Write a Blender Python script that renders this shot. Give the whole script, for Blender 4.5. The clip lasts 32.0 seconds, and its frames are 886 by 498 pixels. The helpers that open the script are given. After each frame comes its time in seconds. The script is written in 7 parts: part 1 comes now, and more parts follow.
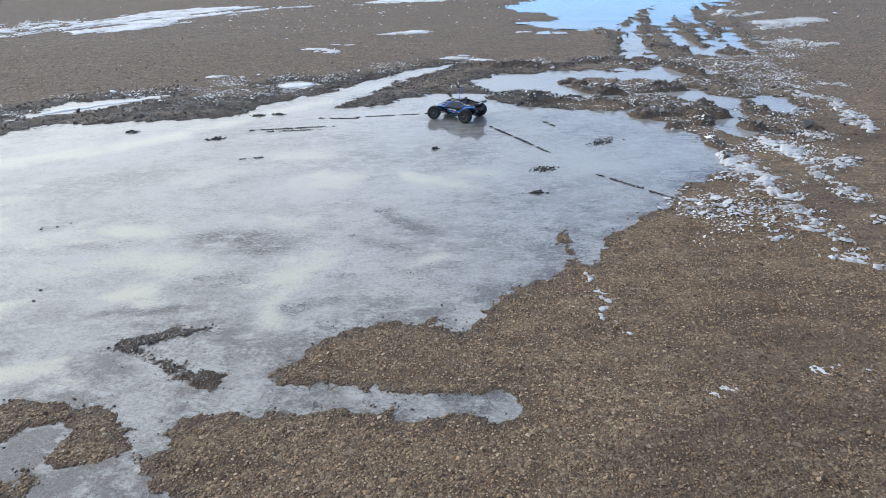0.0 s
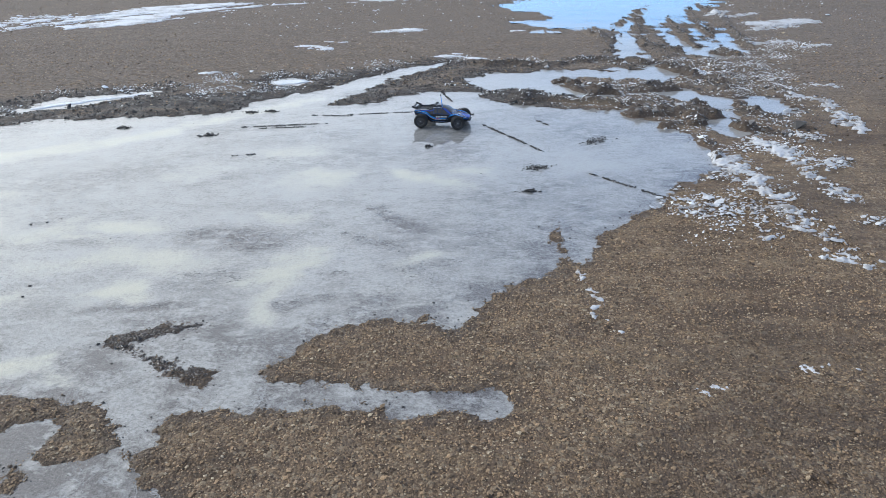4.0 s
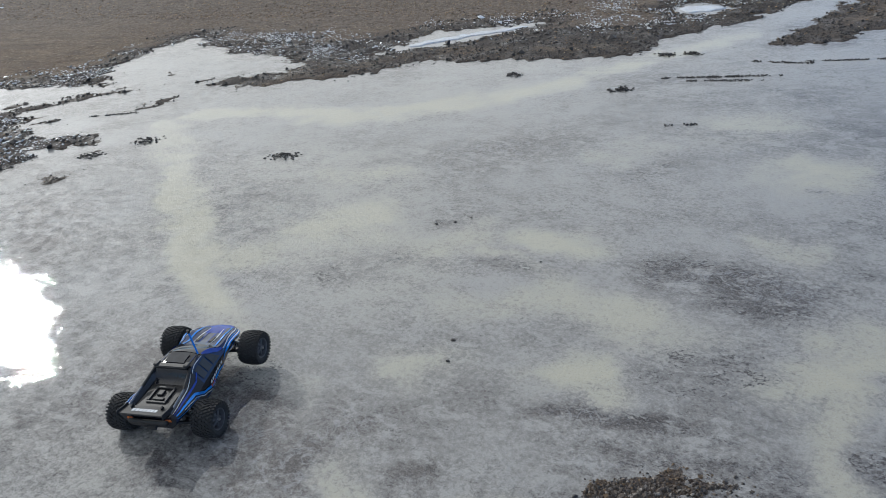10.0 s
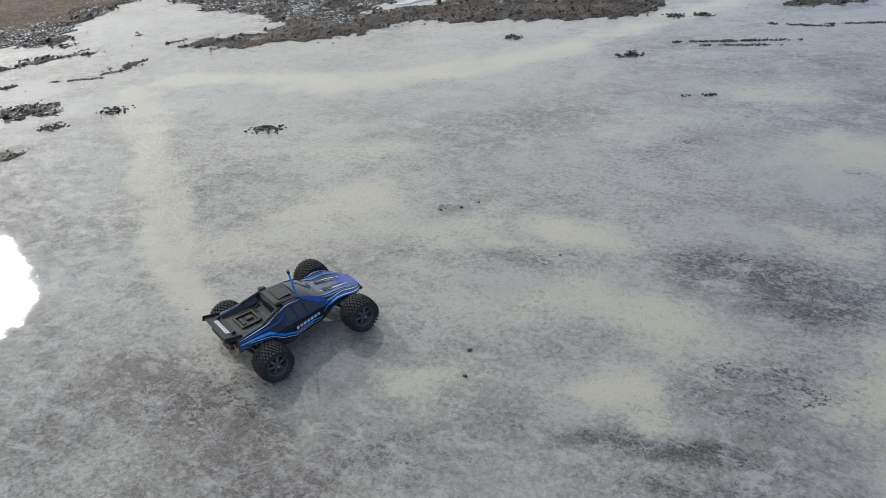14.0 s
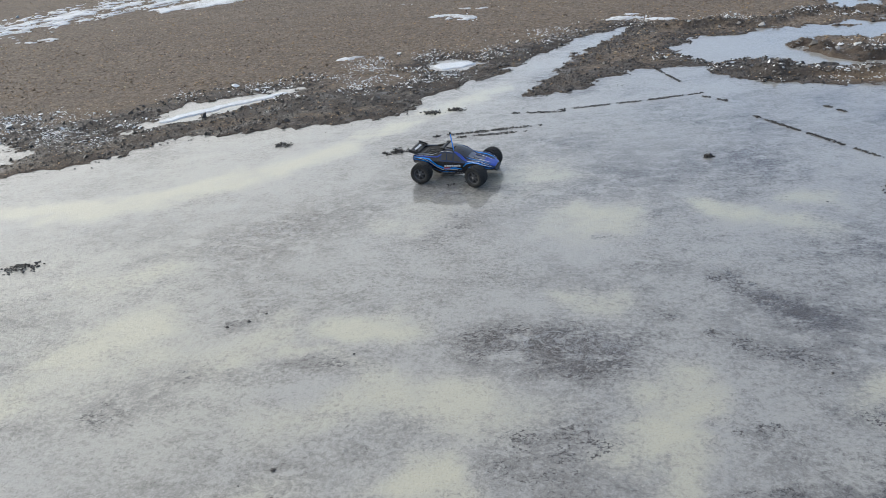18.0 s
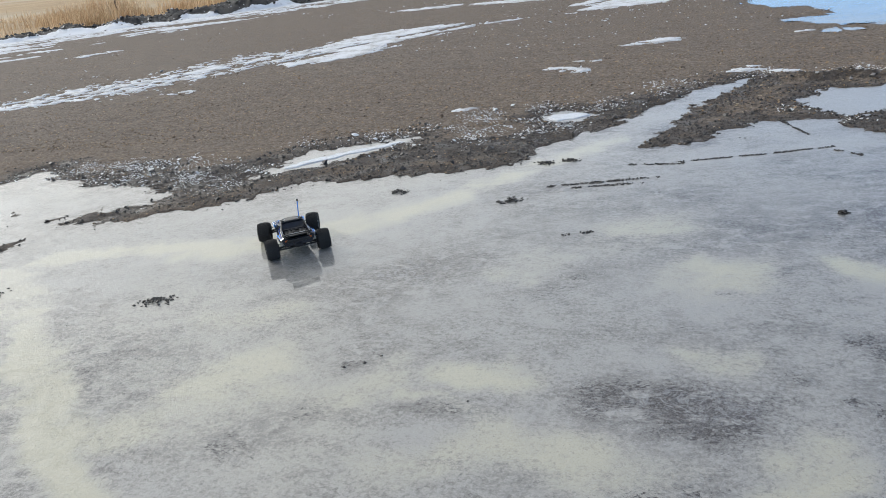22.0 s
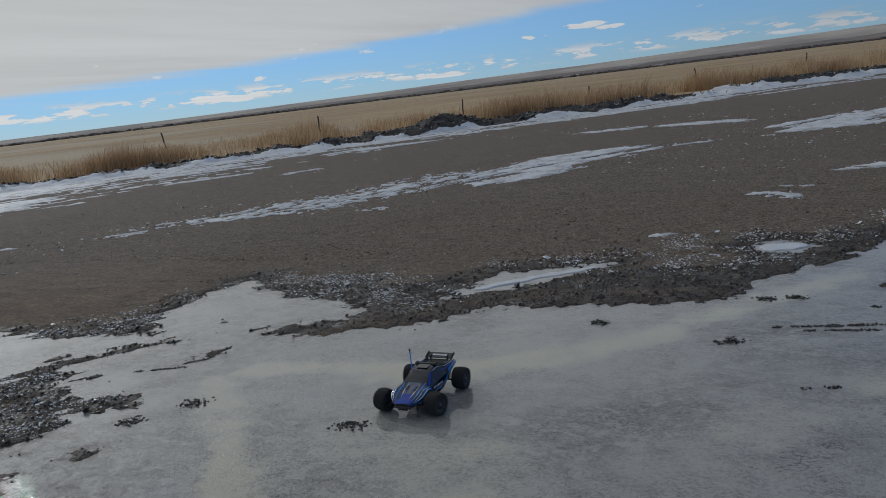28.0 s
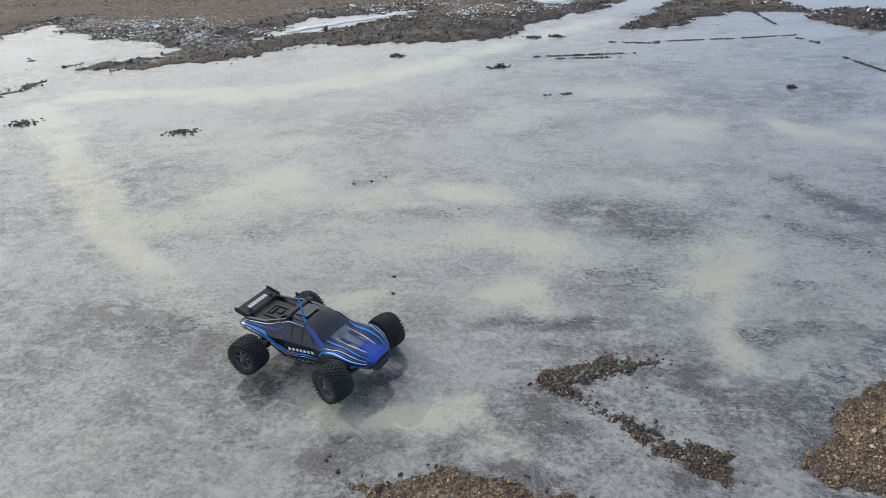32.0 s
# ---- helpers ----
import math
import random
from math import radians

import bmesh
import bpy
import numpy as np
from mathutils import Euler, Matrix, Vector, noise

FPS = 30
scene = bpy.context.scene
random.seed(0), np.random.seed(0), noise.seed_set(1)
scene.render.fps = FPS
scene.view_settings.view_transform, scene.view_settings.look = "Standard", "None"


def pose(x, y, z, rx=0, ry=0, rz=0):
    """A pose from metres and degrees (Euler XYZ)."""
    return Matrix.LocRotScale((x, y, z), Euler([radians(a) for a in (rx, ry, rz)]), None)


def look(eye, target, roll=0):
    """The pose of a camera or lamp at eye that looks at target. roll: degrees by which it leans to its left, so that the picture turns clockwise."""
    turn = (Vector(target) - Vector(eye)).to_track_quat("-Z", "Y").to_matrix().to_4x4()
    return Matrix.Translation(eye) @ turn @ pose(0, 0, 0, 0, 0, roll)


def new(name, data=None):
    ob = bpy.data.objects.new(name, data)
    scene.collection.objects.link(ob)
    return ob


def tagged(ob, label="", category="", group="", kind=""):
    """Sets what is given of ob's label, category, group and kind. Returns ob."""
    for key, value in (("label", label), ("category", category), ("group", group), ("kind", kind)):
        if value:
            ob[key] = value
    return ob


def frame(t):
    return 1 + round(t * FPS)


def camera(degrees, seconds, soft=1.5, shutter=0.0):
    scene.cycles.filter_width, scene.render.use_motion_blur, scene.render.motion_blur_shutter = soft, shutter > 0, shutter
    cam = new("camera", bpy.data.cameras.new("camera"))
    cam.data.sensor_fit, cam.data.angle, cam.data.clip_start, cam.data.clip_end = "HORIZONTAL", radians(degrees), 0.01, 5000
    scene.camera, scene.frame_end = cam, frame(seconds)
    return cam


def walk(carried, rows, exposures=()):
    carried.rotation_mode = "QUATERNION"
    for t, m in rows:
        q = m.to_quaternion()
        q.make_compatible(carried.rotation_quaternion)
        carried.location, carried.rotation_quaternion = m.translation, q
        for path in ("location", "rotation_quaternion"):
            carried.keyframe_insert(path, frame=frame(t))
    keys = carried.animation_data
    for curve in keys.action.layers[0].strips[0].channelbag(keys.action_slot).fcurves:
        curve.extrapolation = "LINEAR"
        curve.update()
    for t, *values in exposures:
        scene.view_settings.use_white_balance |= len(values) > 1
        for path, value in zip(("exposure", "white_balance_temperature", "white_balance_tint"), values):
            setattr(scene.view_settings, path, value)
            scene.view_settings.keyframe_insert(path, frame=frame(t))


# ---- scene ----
cam = camera(63.61, 32.0, 0.75)
PATH = [
    (0.0, -0.0000, 0.0000, 1.4308, 65.70, 0.48, -1.16),
    (0.5, 0.0073, -0.0031, 1.4342, 66.04, 0.54, -1.28),
    (1.0, 0.0072, -0.0016, 1.4304, 66.23, 0.54, -1.36),
    (1.5, 0.0014, 0.0077, 1.4243, 66.05, 0.33, -1.35),
    (2.0, -0.0068, 0.0167, 1.4159, 65.66, 0.05, -1.23),
    (2.5, -0.0013, 0.0126, 1.4186, 65.46, -0.17, -1.17),
    (3.0, 0.0102, 0.0039, 1.4257, 65.61, -0.10, -1.34),
    (3.5, 0.0088, 0.0020, 1.4259, 65.67, -0.01, -1.52),
    (5.5, -0.0177, 0.0039, 1.4195, 64.93, -0.35, -1.41),
    (6.0, -0.0214, 0.0063, 1.4159, 64.65, -0.49, -1.29),
    (6.5, -0.0372, 0.0104, 1.4086, 63.41, -0.20, -0.40),
    (7.0, -0.1001, 0.0410, 1.3827, 58.76, 2.71, 5.26),
    (7.5, -0.1798, 0.2513, 1.3835, 53.38, 8.34, 14.02),
    (8.0, -0.1862, 0.4352, 1.3862, 53.32, 8.18, 14.23),
    (8.5, -0.3411, 0.4997, 1.3859, 58.57, 4.81, 13.34),
    (9.0, -0.6550, 0.6001, 1.3667, 57.52, 2.42, 16.18),
    (9.5, -0.8176, 0.9147, 1.3642, 57.29, 5.02, 20.60),
    (10.0, -0.9626, 1.1762, 1.3667, 59.77, 5.46, 21.58),
    (10.5, -1.1256, 1.3396, 1.3671, 60.56, 5.86, 21.23),
    (11.0, -1.1388, 1.3919, 1.3625, 60.63, 6.22, 21.01),
    (11.5, -1.1472, 1.4152, 1.3563, 59.39, 5.86, 19.57),
    (12.0, -1.1648, 1.4154, 1.3513, 58.56, 5.85, 19.33),
    (12.5, -1.1731, 1.4223, 1.3471, 57.86, 5.79, 19.50),
    (13.0, -1.1714, 1.4216, 1.3375, 56.67, 5.44, 19.57),
    (13.5, -1.1660, 1.4102, 1.3404, 56.35, 5.13, 19.71),
    (15.5, -1.1761, 1.4159, 1.3316, 55.10, 3.80, 20.16),
    (16.0, -1.1737, 1.4192, 1.3314, 54.80, 3.66, 20.14),
    (16.5, -1.1582, 1.4307, 1.3357, 54.66, 3.97, 16.98),
    (17.0, -1.1147, 1.4385, 1.3499, 58.51, 5.02, 5.14),
    (17.5, -1.1061, 1.4117, 1.3720, 61.68, 4.03, 2.15),
    (18.0, -1.1097, 1.4080, 1.3712, 62.29, 4.15, 1.93),
    (18.5, -1.0982, 1.4094, 1.3758, 63.42, 3.92, 0.14),
    (19.0, -1.0917, 1.4160, 1.3796, 64.10, 4.11, -0.46),
    (19.5, -1.0857, 1.4094, 1.3855, 65.24, 4.08, -0.91),
    (20.0, -1.0900, 1.4154, 1.3798, 65.57, 4.12, -1.07),
    (20.5, -1.0881, 1.4199, 1.3758, 65.67, 4.26, -1.18),
    (21.0, -1.0922, 1.4171, 1.3832, 65.85, 4.00, -0.99),
    (21.5, -1.1339, 1.4134, 1.3724, 66.58, 4.01, 4.20),
    (22.0, -1.1649, 1.3998, 1.3712, 66.95, 5.73, 10.19),
    (22.5, -1.1891, 1.3923, 1.3577, 67.35, 6.11, 15.49),
    (23.0, -1.2032, 1.3778, 1.3489, 67.34, 6.52, 19.38),
    (23.5, -1.2050, 1.3658, 1.3442, 67.59, 6.79, 21.30),
    (24.0, -1.2380, 1.3582, 1.3473, 67.79, 6.22, 22.79),
    (24.5, -1.2485, 1.3660, 1.3436, 67.85, 5.51, 24.31),
    (26.5, -1.2227, 1.3763, 1.3868, 68.77, 15.60, 24.24),
    (27.0, -1.3105, 1.5387, 1.4116, 79.90, 10.34, 36.39),
    (27.5, -1.3202, 1.5874, 1.4120, 79.41, 8.74, 32.94),
    (28.0, -1.4041, 1.5695, 1.3981, 77.57, 6.80, 23.78),
    (28.5, -1.4565, 1.5173, 1.3981, 76.35, 6.23, 21.87),
    (29.0, -1.4514, 1.4982, 1.3511, 67.53, 2.74, 16.83),
    (29.5, -1.3239, 1.4181, 1.3358, 66.33, 2.40, 15.81),
    (30.0, -1.1742, 1.2915, 1.3342, 65.02, 4.21, 14.66),
    (30.5, -1.1528, 1.1905, 1.3355, 63.38, 4.97, 13.88),
    (31.0, -1.1407, 1.0300, 1.2766, 59.31, 3.93, 8.03),
    (31.5, -1.1747, 0.8796, 1.3183, 59.28, 3.18, 8.98),
    (32.0, -1.1477, 0.8291, 1.3084, 59.35, 2.40, 9.73),
]
EXPOSURES = [(0.0, -0.42, 5820, 8), (6.5, -0.42, 5820, 8), (8.0, -0.64, 5850, 8), (9.5, -0.84, 6000, 8), (10.5, -0.97, 6200, 8), (12.0, -0.86, 6300, 8), (16.0, -0.84, 6300, 8), (17.0, -0.78, 6300, 8), (18.0, -0.55, 6300, 8), (21.0, -0.52, 6300, 8), (23.0, -0.80, 6250, 8), (24.5, -1.0, 6150, 8), (26.5, -1.0, 6100, 8), (27.2, -1.62, 6050, 8), (28.0, -2.0, 6000, 8), (28.5, -2.0, 6000, 8), (29.0, -1.4, 6100, 8), (29.6, -0.9, 6200, 8), (32.0, -0.66, 6250, 8)]
walk(cam, [(t, pose(x, y, z, rx, ry, rz)) for t, x, y, z, rx, ry, rz in PATH], EXPOSURES)

# ---- light: a hazy winter sun under a bright veil of cloud, blue sky low in the distance ----
SUN_AZ, SUN_EL = radians(-60.2), radians(27.2)
SUN_DIR = Vector((math.sin(SUN_AZ) * math.cos(SUN_EL), math.cos(SUN_AZ) * math.cos(SUN_EL), math.sin(SUN_EL)))
sun = new("sun", bpy.data.lights.new("sun", "SUN"))
sun.data.energy, sun.data.angle, sun.data.color = 2.4, radians(1.6), (1.0, 0.96, 0.90)
sun.matrix_world = look((0, 0, 30), Vector((0, 0, 30)) - SUN_DIR)


class Nodes:
    """A small helper to write node trees."""

    def __init__(self, tree):
        self.t = tree
        tree.nodes.clear()

    def add(self, kind, ins=None, **props):
        n = self.t.nodes.new(kind)
        if "operation" in props:
            n.operation = props["operation"]
        if "use_clamp" in props:
            n.use_clamp = props["use_clamp"]
        if "data_type" in props:
            n.data_type = props["data_type"]
        if "interpolation_type" in props:
            n.interpolation_type = props["interpolation_type"]
        if "feature" in props:
            n.feature = props["feature"]
        if "attribute_name" in props:
            n.attribute_name = props["attribute_name"]
        for k, v in (ins or {}).items():
            self.to(n, k, v)
        return n

    def to(self, n, k, v):
        sock = n.inputs[k]
        if isinstance(v, bpy.types.NodeSocket):
            self.t.links.new(v, sock)
        else:
            sock.default_value = v

    def math(self, op, a, b=0.0, clamp=False):
        n = self.add("ShaderNodeMath", {0: a, 1: b}, operation=op, use_clamp=clamp)
        return n.outputs[0]

    def mix(self, fac, a, b):
        n = self.add("ShaderNodeMix", {0: fac, 6: a, 7: b}, data_type="RGBA")
        return n.outputs[2]

    def mixf(self, fac, a, b):
        n = self.add("ShaderNodeMix", {0: fac, 2: a, 3: b}, data_type="FLOAT")
        return n.outputs[0]

    def ramp(self, v, lo, hi, a=0.0, b=1.0):
        n = self.add("ShaderNodeMapRange", {0: v, 1: lo, 2: hi, 3: a, 4: b}, interpolation_type="SMOOTHSTEP")
        return n.outputs[0]

    def noise(self, vec, scale, detail=4.0, rough=0.55, dist=0.0):
        return self.add("ShaderNodeTexNoise", {"Vector": vec, "Scale": scale, "Detail": detail, "Roughness": rough, "Distortion": dist}).outputs[0]

    def mapped(self, vec, scale=(1, 1, 1), rot=(0, 0, 0)):
        return self.add("ShaderNodeMapping", {0: vec, 2: rot, 3: scale}).outputs[0]


def sky():
    w = bpy.data.worlds.new("sky")
    scene.world = w
    w.use_nodes = True
    n = Nodes(w.node_tree)
    tex = n.add("ShaderNodeTexSky")
    tex.sky_type, tex.sun_disc, tex.sun_elevation, tex.sun_rotation = "NISHITA", False, SUN_EL, SUN_AZ
    tex.altitude, tex.air_density, tex.dust_density, tex.ozone_density = 1400.0, 1.0, 0.0, 3.0
    d = n.add("ShaderNodeTexCoord").outputs["Generated"]
    sep = n.add("ShaderNodeSeparateXYZ", {0: d})
    x, y, z = sep.outputs
    # the clouds lie on a flat layer: direction / height
    hz = n.math("MAXIMUM", z, 0.012)
    px, py = n.math("DIVIDE", x, hz), n.math("DIVIDE", y, hz)
    flat = n.add("ShaderNodeCombineXYZ", {0: px, 1: py, 2: 0.0}).outputs[0]
    # veil: starts a few degrees above the horizon on the sun's side, breaks up away from it
    edge = n.noise(n.mapped(flat, (0.10, 0.022, 1), (0, 0, radians(55))), 1.0, 5.0, 0.6)
    side = n.math("ADD", n.math("MULTIPLY", x, -0.84), n.math("MULTIPLY", y, 0.1))
    side = n.math("ADD", side, n.math("MULTIPLY", n.math("SUBTRACT", edge, 0.5), 0.5))
    rise = n.math("SUBTRACT", 0.104, n.math("MULTIPLY", side, 0.080))
    low = n.ramp(n.math("ADD", z, n.math("MULTIPLY", n.math("SUBTRACT", edge, 0.5), 0.05)), rise, n.math("ADD", rise, 0.016))
    veil = n.math("MULTIPLY", low, n.ramp(side, -0.5, 0.4, 0.40, 1.0))
    # small fair-weather clouds near the horizon
    az = n.math("ARCTAN2", x, y)
    puff = n.noise(n.mapped(n.add("ShaderNodeCombineXYZ", {0: az, 1: n.math("MULTIPLY", z, 2.6), 2: 0.0}).outputs[0], (21, 21, 1)), 1.0, 6.0, 0.55)
    band = n.math("MULTIPLY", n.ramp(z, 0.010, 0.022), n.ramp(z, 0.036, 0.12, 1.0, 0.0))
    heap = None
    for ca, cz, wa, wz in ((-0.282, 0.0575, 0.040, 0.0060), (-0.228, 0.0630, 0.045, 0.0055), (-0.183, 0.0565, 0.026, 0.0045), (-0.70, 0.0235, 0.10, 0.0060), (-0.42, 0.0215, 0.09, 0.0050), (0.06, 0.0215, 0.10, 0.0050)):
        da, dz = n.math("DIVIDE", n.math("SUBTRACT", az, ca), wa), n.math("DIVIDE", n.math("SUBTRACT", z, cz), wz)
        g = n.ramp(n.math("ADD", n.math("MULTIPLY", da, da), n.math("MULTIPLY", dz, dz)), 1.0, 0.0, 0.0, 0.22)
        heap = g if heap is None else n.math("MAXIMUM", heap, g)
    puffs = n.math("MULTIPLY", n.ramp(n.math("ADD", puff, heap), 0.65, 0.70), n.math("MAXIMUM", band, n.ramp(heap, 0.0, 0.05)))
    bank = n.noise(n.mapped(n.add("ShaderNodeCombineXYZ", {0: az, 1: n.math("MULTIPLY", z, 5.0), 2: 0.0}).outputs[0], (19, 19, 1)), 1.0, 6.0, 0.6)
    bank = n.math("MULTIPLY", n.ramp(bank, 0.50, 0.545), n.math("MULTIPLY", n.ramp(z, 0.018, 0.024), n.ramp(z, 0.030, 0.044, 1.0, 0.0)))
    cloud = n.math("MAXIMUM", n.math("MAXIMUM", veil, puffs), bank)
    # the veil is brightest around the sun
    toward = n.add("ShaderNodeVectorMath", {0: d, 1: tuple(SUN_DIR)}, operation="DOT_PRODUCT").outputs["Value"]
    glow = n.math("ADD", n.ramp(toward, 0.1, 1.0, 0.0, 0.80), n.ramp(toward, 0.975, 1.0, 0.0, 0.9))
    body = n.noise(n.mapped(flat, (0.5, 0.12, 1), (0, 0, radians(55))), 1.0, 5.0, 0.6)
    white = n.math("MULTIPLY", n.math("ADD", n.ramp(body, 0.25, 0.75, 0.74, 0.98), glow), 1.0)
    white = n.math("MULTIPLY", white, n.math("ADD", 1.0, n.math("MULTIPLY", n.math("MAXIMUM", puffs, bank), 0.28)))
    colour = n.mix(n.ramp(toward, 0.2, 1.0), (0.93, 0.96, 1.0, 1), (1.0, 0.97, 0.92, 1))
    blue = n.add("ShaderNodeVectorMath", {0: tex.outputs[0], 1: n.mix(n.ramp(z, 0.0, 0.16), (0.108, 0.146, 0.212, 1), (0.185, 0.208, 0.235, 1))}, operation="MULTIPLY").outputs[0]
    lit = n.add("ShaderNodeVectorMath", {0: colour, "Scale": white}, operation="SCALE").outputs[0]
    out = n.add("ShaderNodeBackground", {0: n.mix(cloud, blue, lit), 1: 1.3})
    n.add("ShaderNodeOutputWorld", {0: out.outputs[0]})


sky()


# ---- materials ----
def material(name):
    m = bpy.data.materials.new(name)
    m.use_nodes = True
    return m, Nodes(m.node_tree)


def finish(n, colour, rough, bump=None, strength=0.3, dist=0.01, **extra):
    ins = {"Base Color": colour, "Roughness": rough}
    ins.update({k.replace("_", " "): v for k, v in extra.items()})
    if bump is not None:
        ins["Normal"] = n.add("ShaderNodeBump", {"Strength": strength, "Distance": dist, "Height": bump}).outputs[0]
    b = n.add("ShaderNodeBsdfPrincipled", ins)
    n.add("ShaderNodeOutputMaterial", {0: b.outputs[0]})


def place(n):
    return n.add("ShaderNodeNewGeometry").outputs["Position"]


def attr(n, name):
    return n.add("ShaderNodeAttribute", attribute_name=name).outputs["Fac"]


def gravel_material():
    """Packed gravel: brown grit, darker where wet, frozen mud near the ice."""
    m, n = material("gravel")
    p = place(n)
    grit = n.add("ShaderNodeTexVoronoi", {"Vector": p, "Scale": 170.0}, feature="F1")
    coarse = n.add("ShaderNodeTexVoronoi", {"Vector": p, "Scale": 80.0}, feature="F1")
    tone = n.add("ShaderNodeSeparateColor", {0: grit.outputs["Color"]}).outputs[0]
    tone2 = n.add("ShaderNodeSeparateColor", {0: coarse.outputs["Color"]}).outputs[0]
    patch = n.noise(p, 0.9, 5.0, 0.6)
    tracks = n.noise(n.mapped(p, (0.35, 3.2, 1), (0, 0, radians(8))), 1.0, 4.0, 0.55)
    c = n.mix(tone, (0.074, 0.049, 0.032, 1), (0.288, 0.197, 0.113, 1))
    c = n.mix(n.ramp(tone2, 0.72, 1.0, 0.0, 0.8), c, (0.432, 0.351, 0.236, 1))
    c = n.mix(n.ramp(patch, 0.35, 0.7, 0.0, 0.55), c, (0.132, 0.082, 0.048, 1))
    c = n.mix(n.ramp(tracks, 0.5, 0.72, 0.0, 0.4), c, (0.252, 0.187, 0.116, 1))
    c = n.mix(n.ramp(tracks, 0.46, 0.28, 0.0, 0.6), c, (0.084, 0.058, 0.040, 1))
    clump = n.noise(p, 24.0, 6.0, 0.72)
    c = n.mix(n.ramp(clump, 0.36, 0.62, 0.5, 0.0), c, (0.072, 0.049, 0.034, 1))
    broad = n.noise(n.mapped(p, (3.0, 7.0, 1), (0, 0, radians(14))), 1.0, 7.0, 0.72)
    c = n.mix(n.ramp(broad, 0.50, 0.36, 0.0, 0.6), c, (0.060, 0.041, 0.026, 1))
    c = n.mix(n.ramp(broad, 0.52, 0.68, 0.0, 0.35), c, (0.348, 0.263, 0.163, 1))
    fleck = n.noise(p, 60.0, 3.0, 0.7)
    c = n.mix(n.ramp(fleck, 0.62, 0.72, 0.0, 0.4), c, (0.432, 0.339, 0.221, 1))
    dusty = n.noise(p, 34.0, 6.0, 0.75)
    dusty = n.mix(n.ramp(dusty, 0.38, 0.62), (0.060, 0.048, 0.040, 1), (0.285, 0.240, 0.200, 1))
    c = n.mix(n.math("MULTIPLY", attr(n, "dry"), 0.62), c, dusty)
    mud = attr(n, "mud")
    c = n.mix(n.math("MULTIPLY", mud, 0.93), c, n.mix(tone, (0.020, 0.017, 0.016, 1), (0.085, 0.070, 0.060, 1)))
    wet = n.math("MULTIPLY", mud, n.ramp(n.noise(p, 6.0), 0.4, 0.7))
    h = n.math("ADD", n.math("ADD", n.math("MULTIPLY", grit.outputs["Distance"], -1.0), n.math("MULTIPLY", clump, 2.0)), n.math("MULTIPLY", coarse.outputs["Distance"], -1.2))
    damp = attr(n, "damp")
    c = n.mix(n.math("MULTIPLY", damp, 0.55), c, (0.062, 0.042, 0.030, 1))
    finish(n, c, n.mixf(wet, 0.85, 0.3), h, 0.75, 0.008)
    return m


def stone_material(name, dark, light, pale, rough=0.75):
    m, n = material(name)
    r = n.add("ShaderNodeNewGeometry").outputs["Random Per Island"]
    p = place(n)
    c = n.mix(n.ramp(r, 0.0, 0.8), dark, light)
    c = n.mix(n.ramp(r, 0.82, 1.0), c, pale)
    c = n.mix(n.ramp(n.noise(p, 260.0, 3.0), 0.35, 0.75, 0.0, 0.5), c, dark)
    c = n.mix(n.math("MULTIPLY", attr(n, "damp"), 0.6), c, dark)
    finish(n, c, rough, n.noise(p, 400.0, 3.0), 0.3, 0.002)
    return m


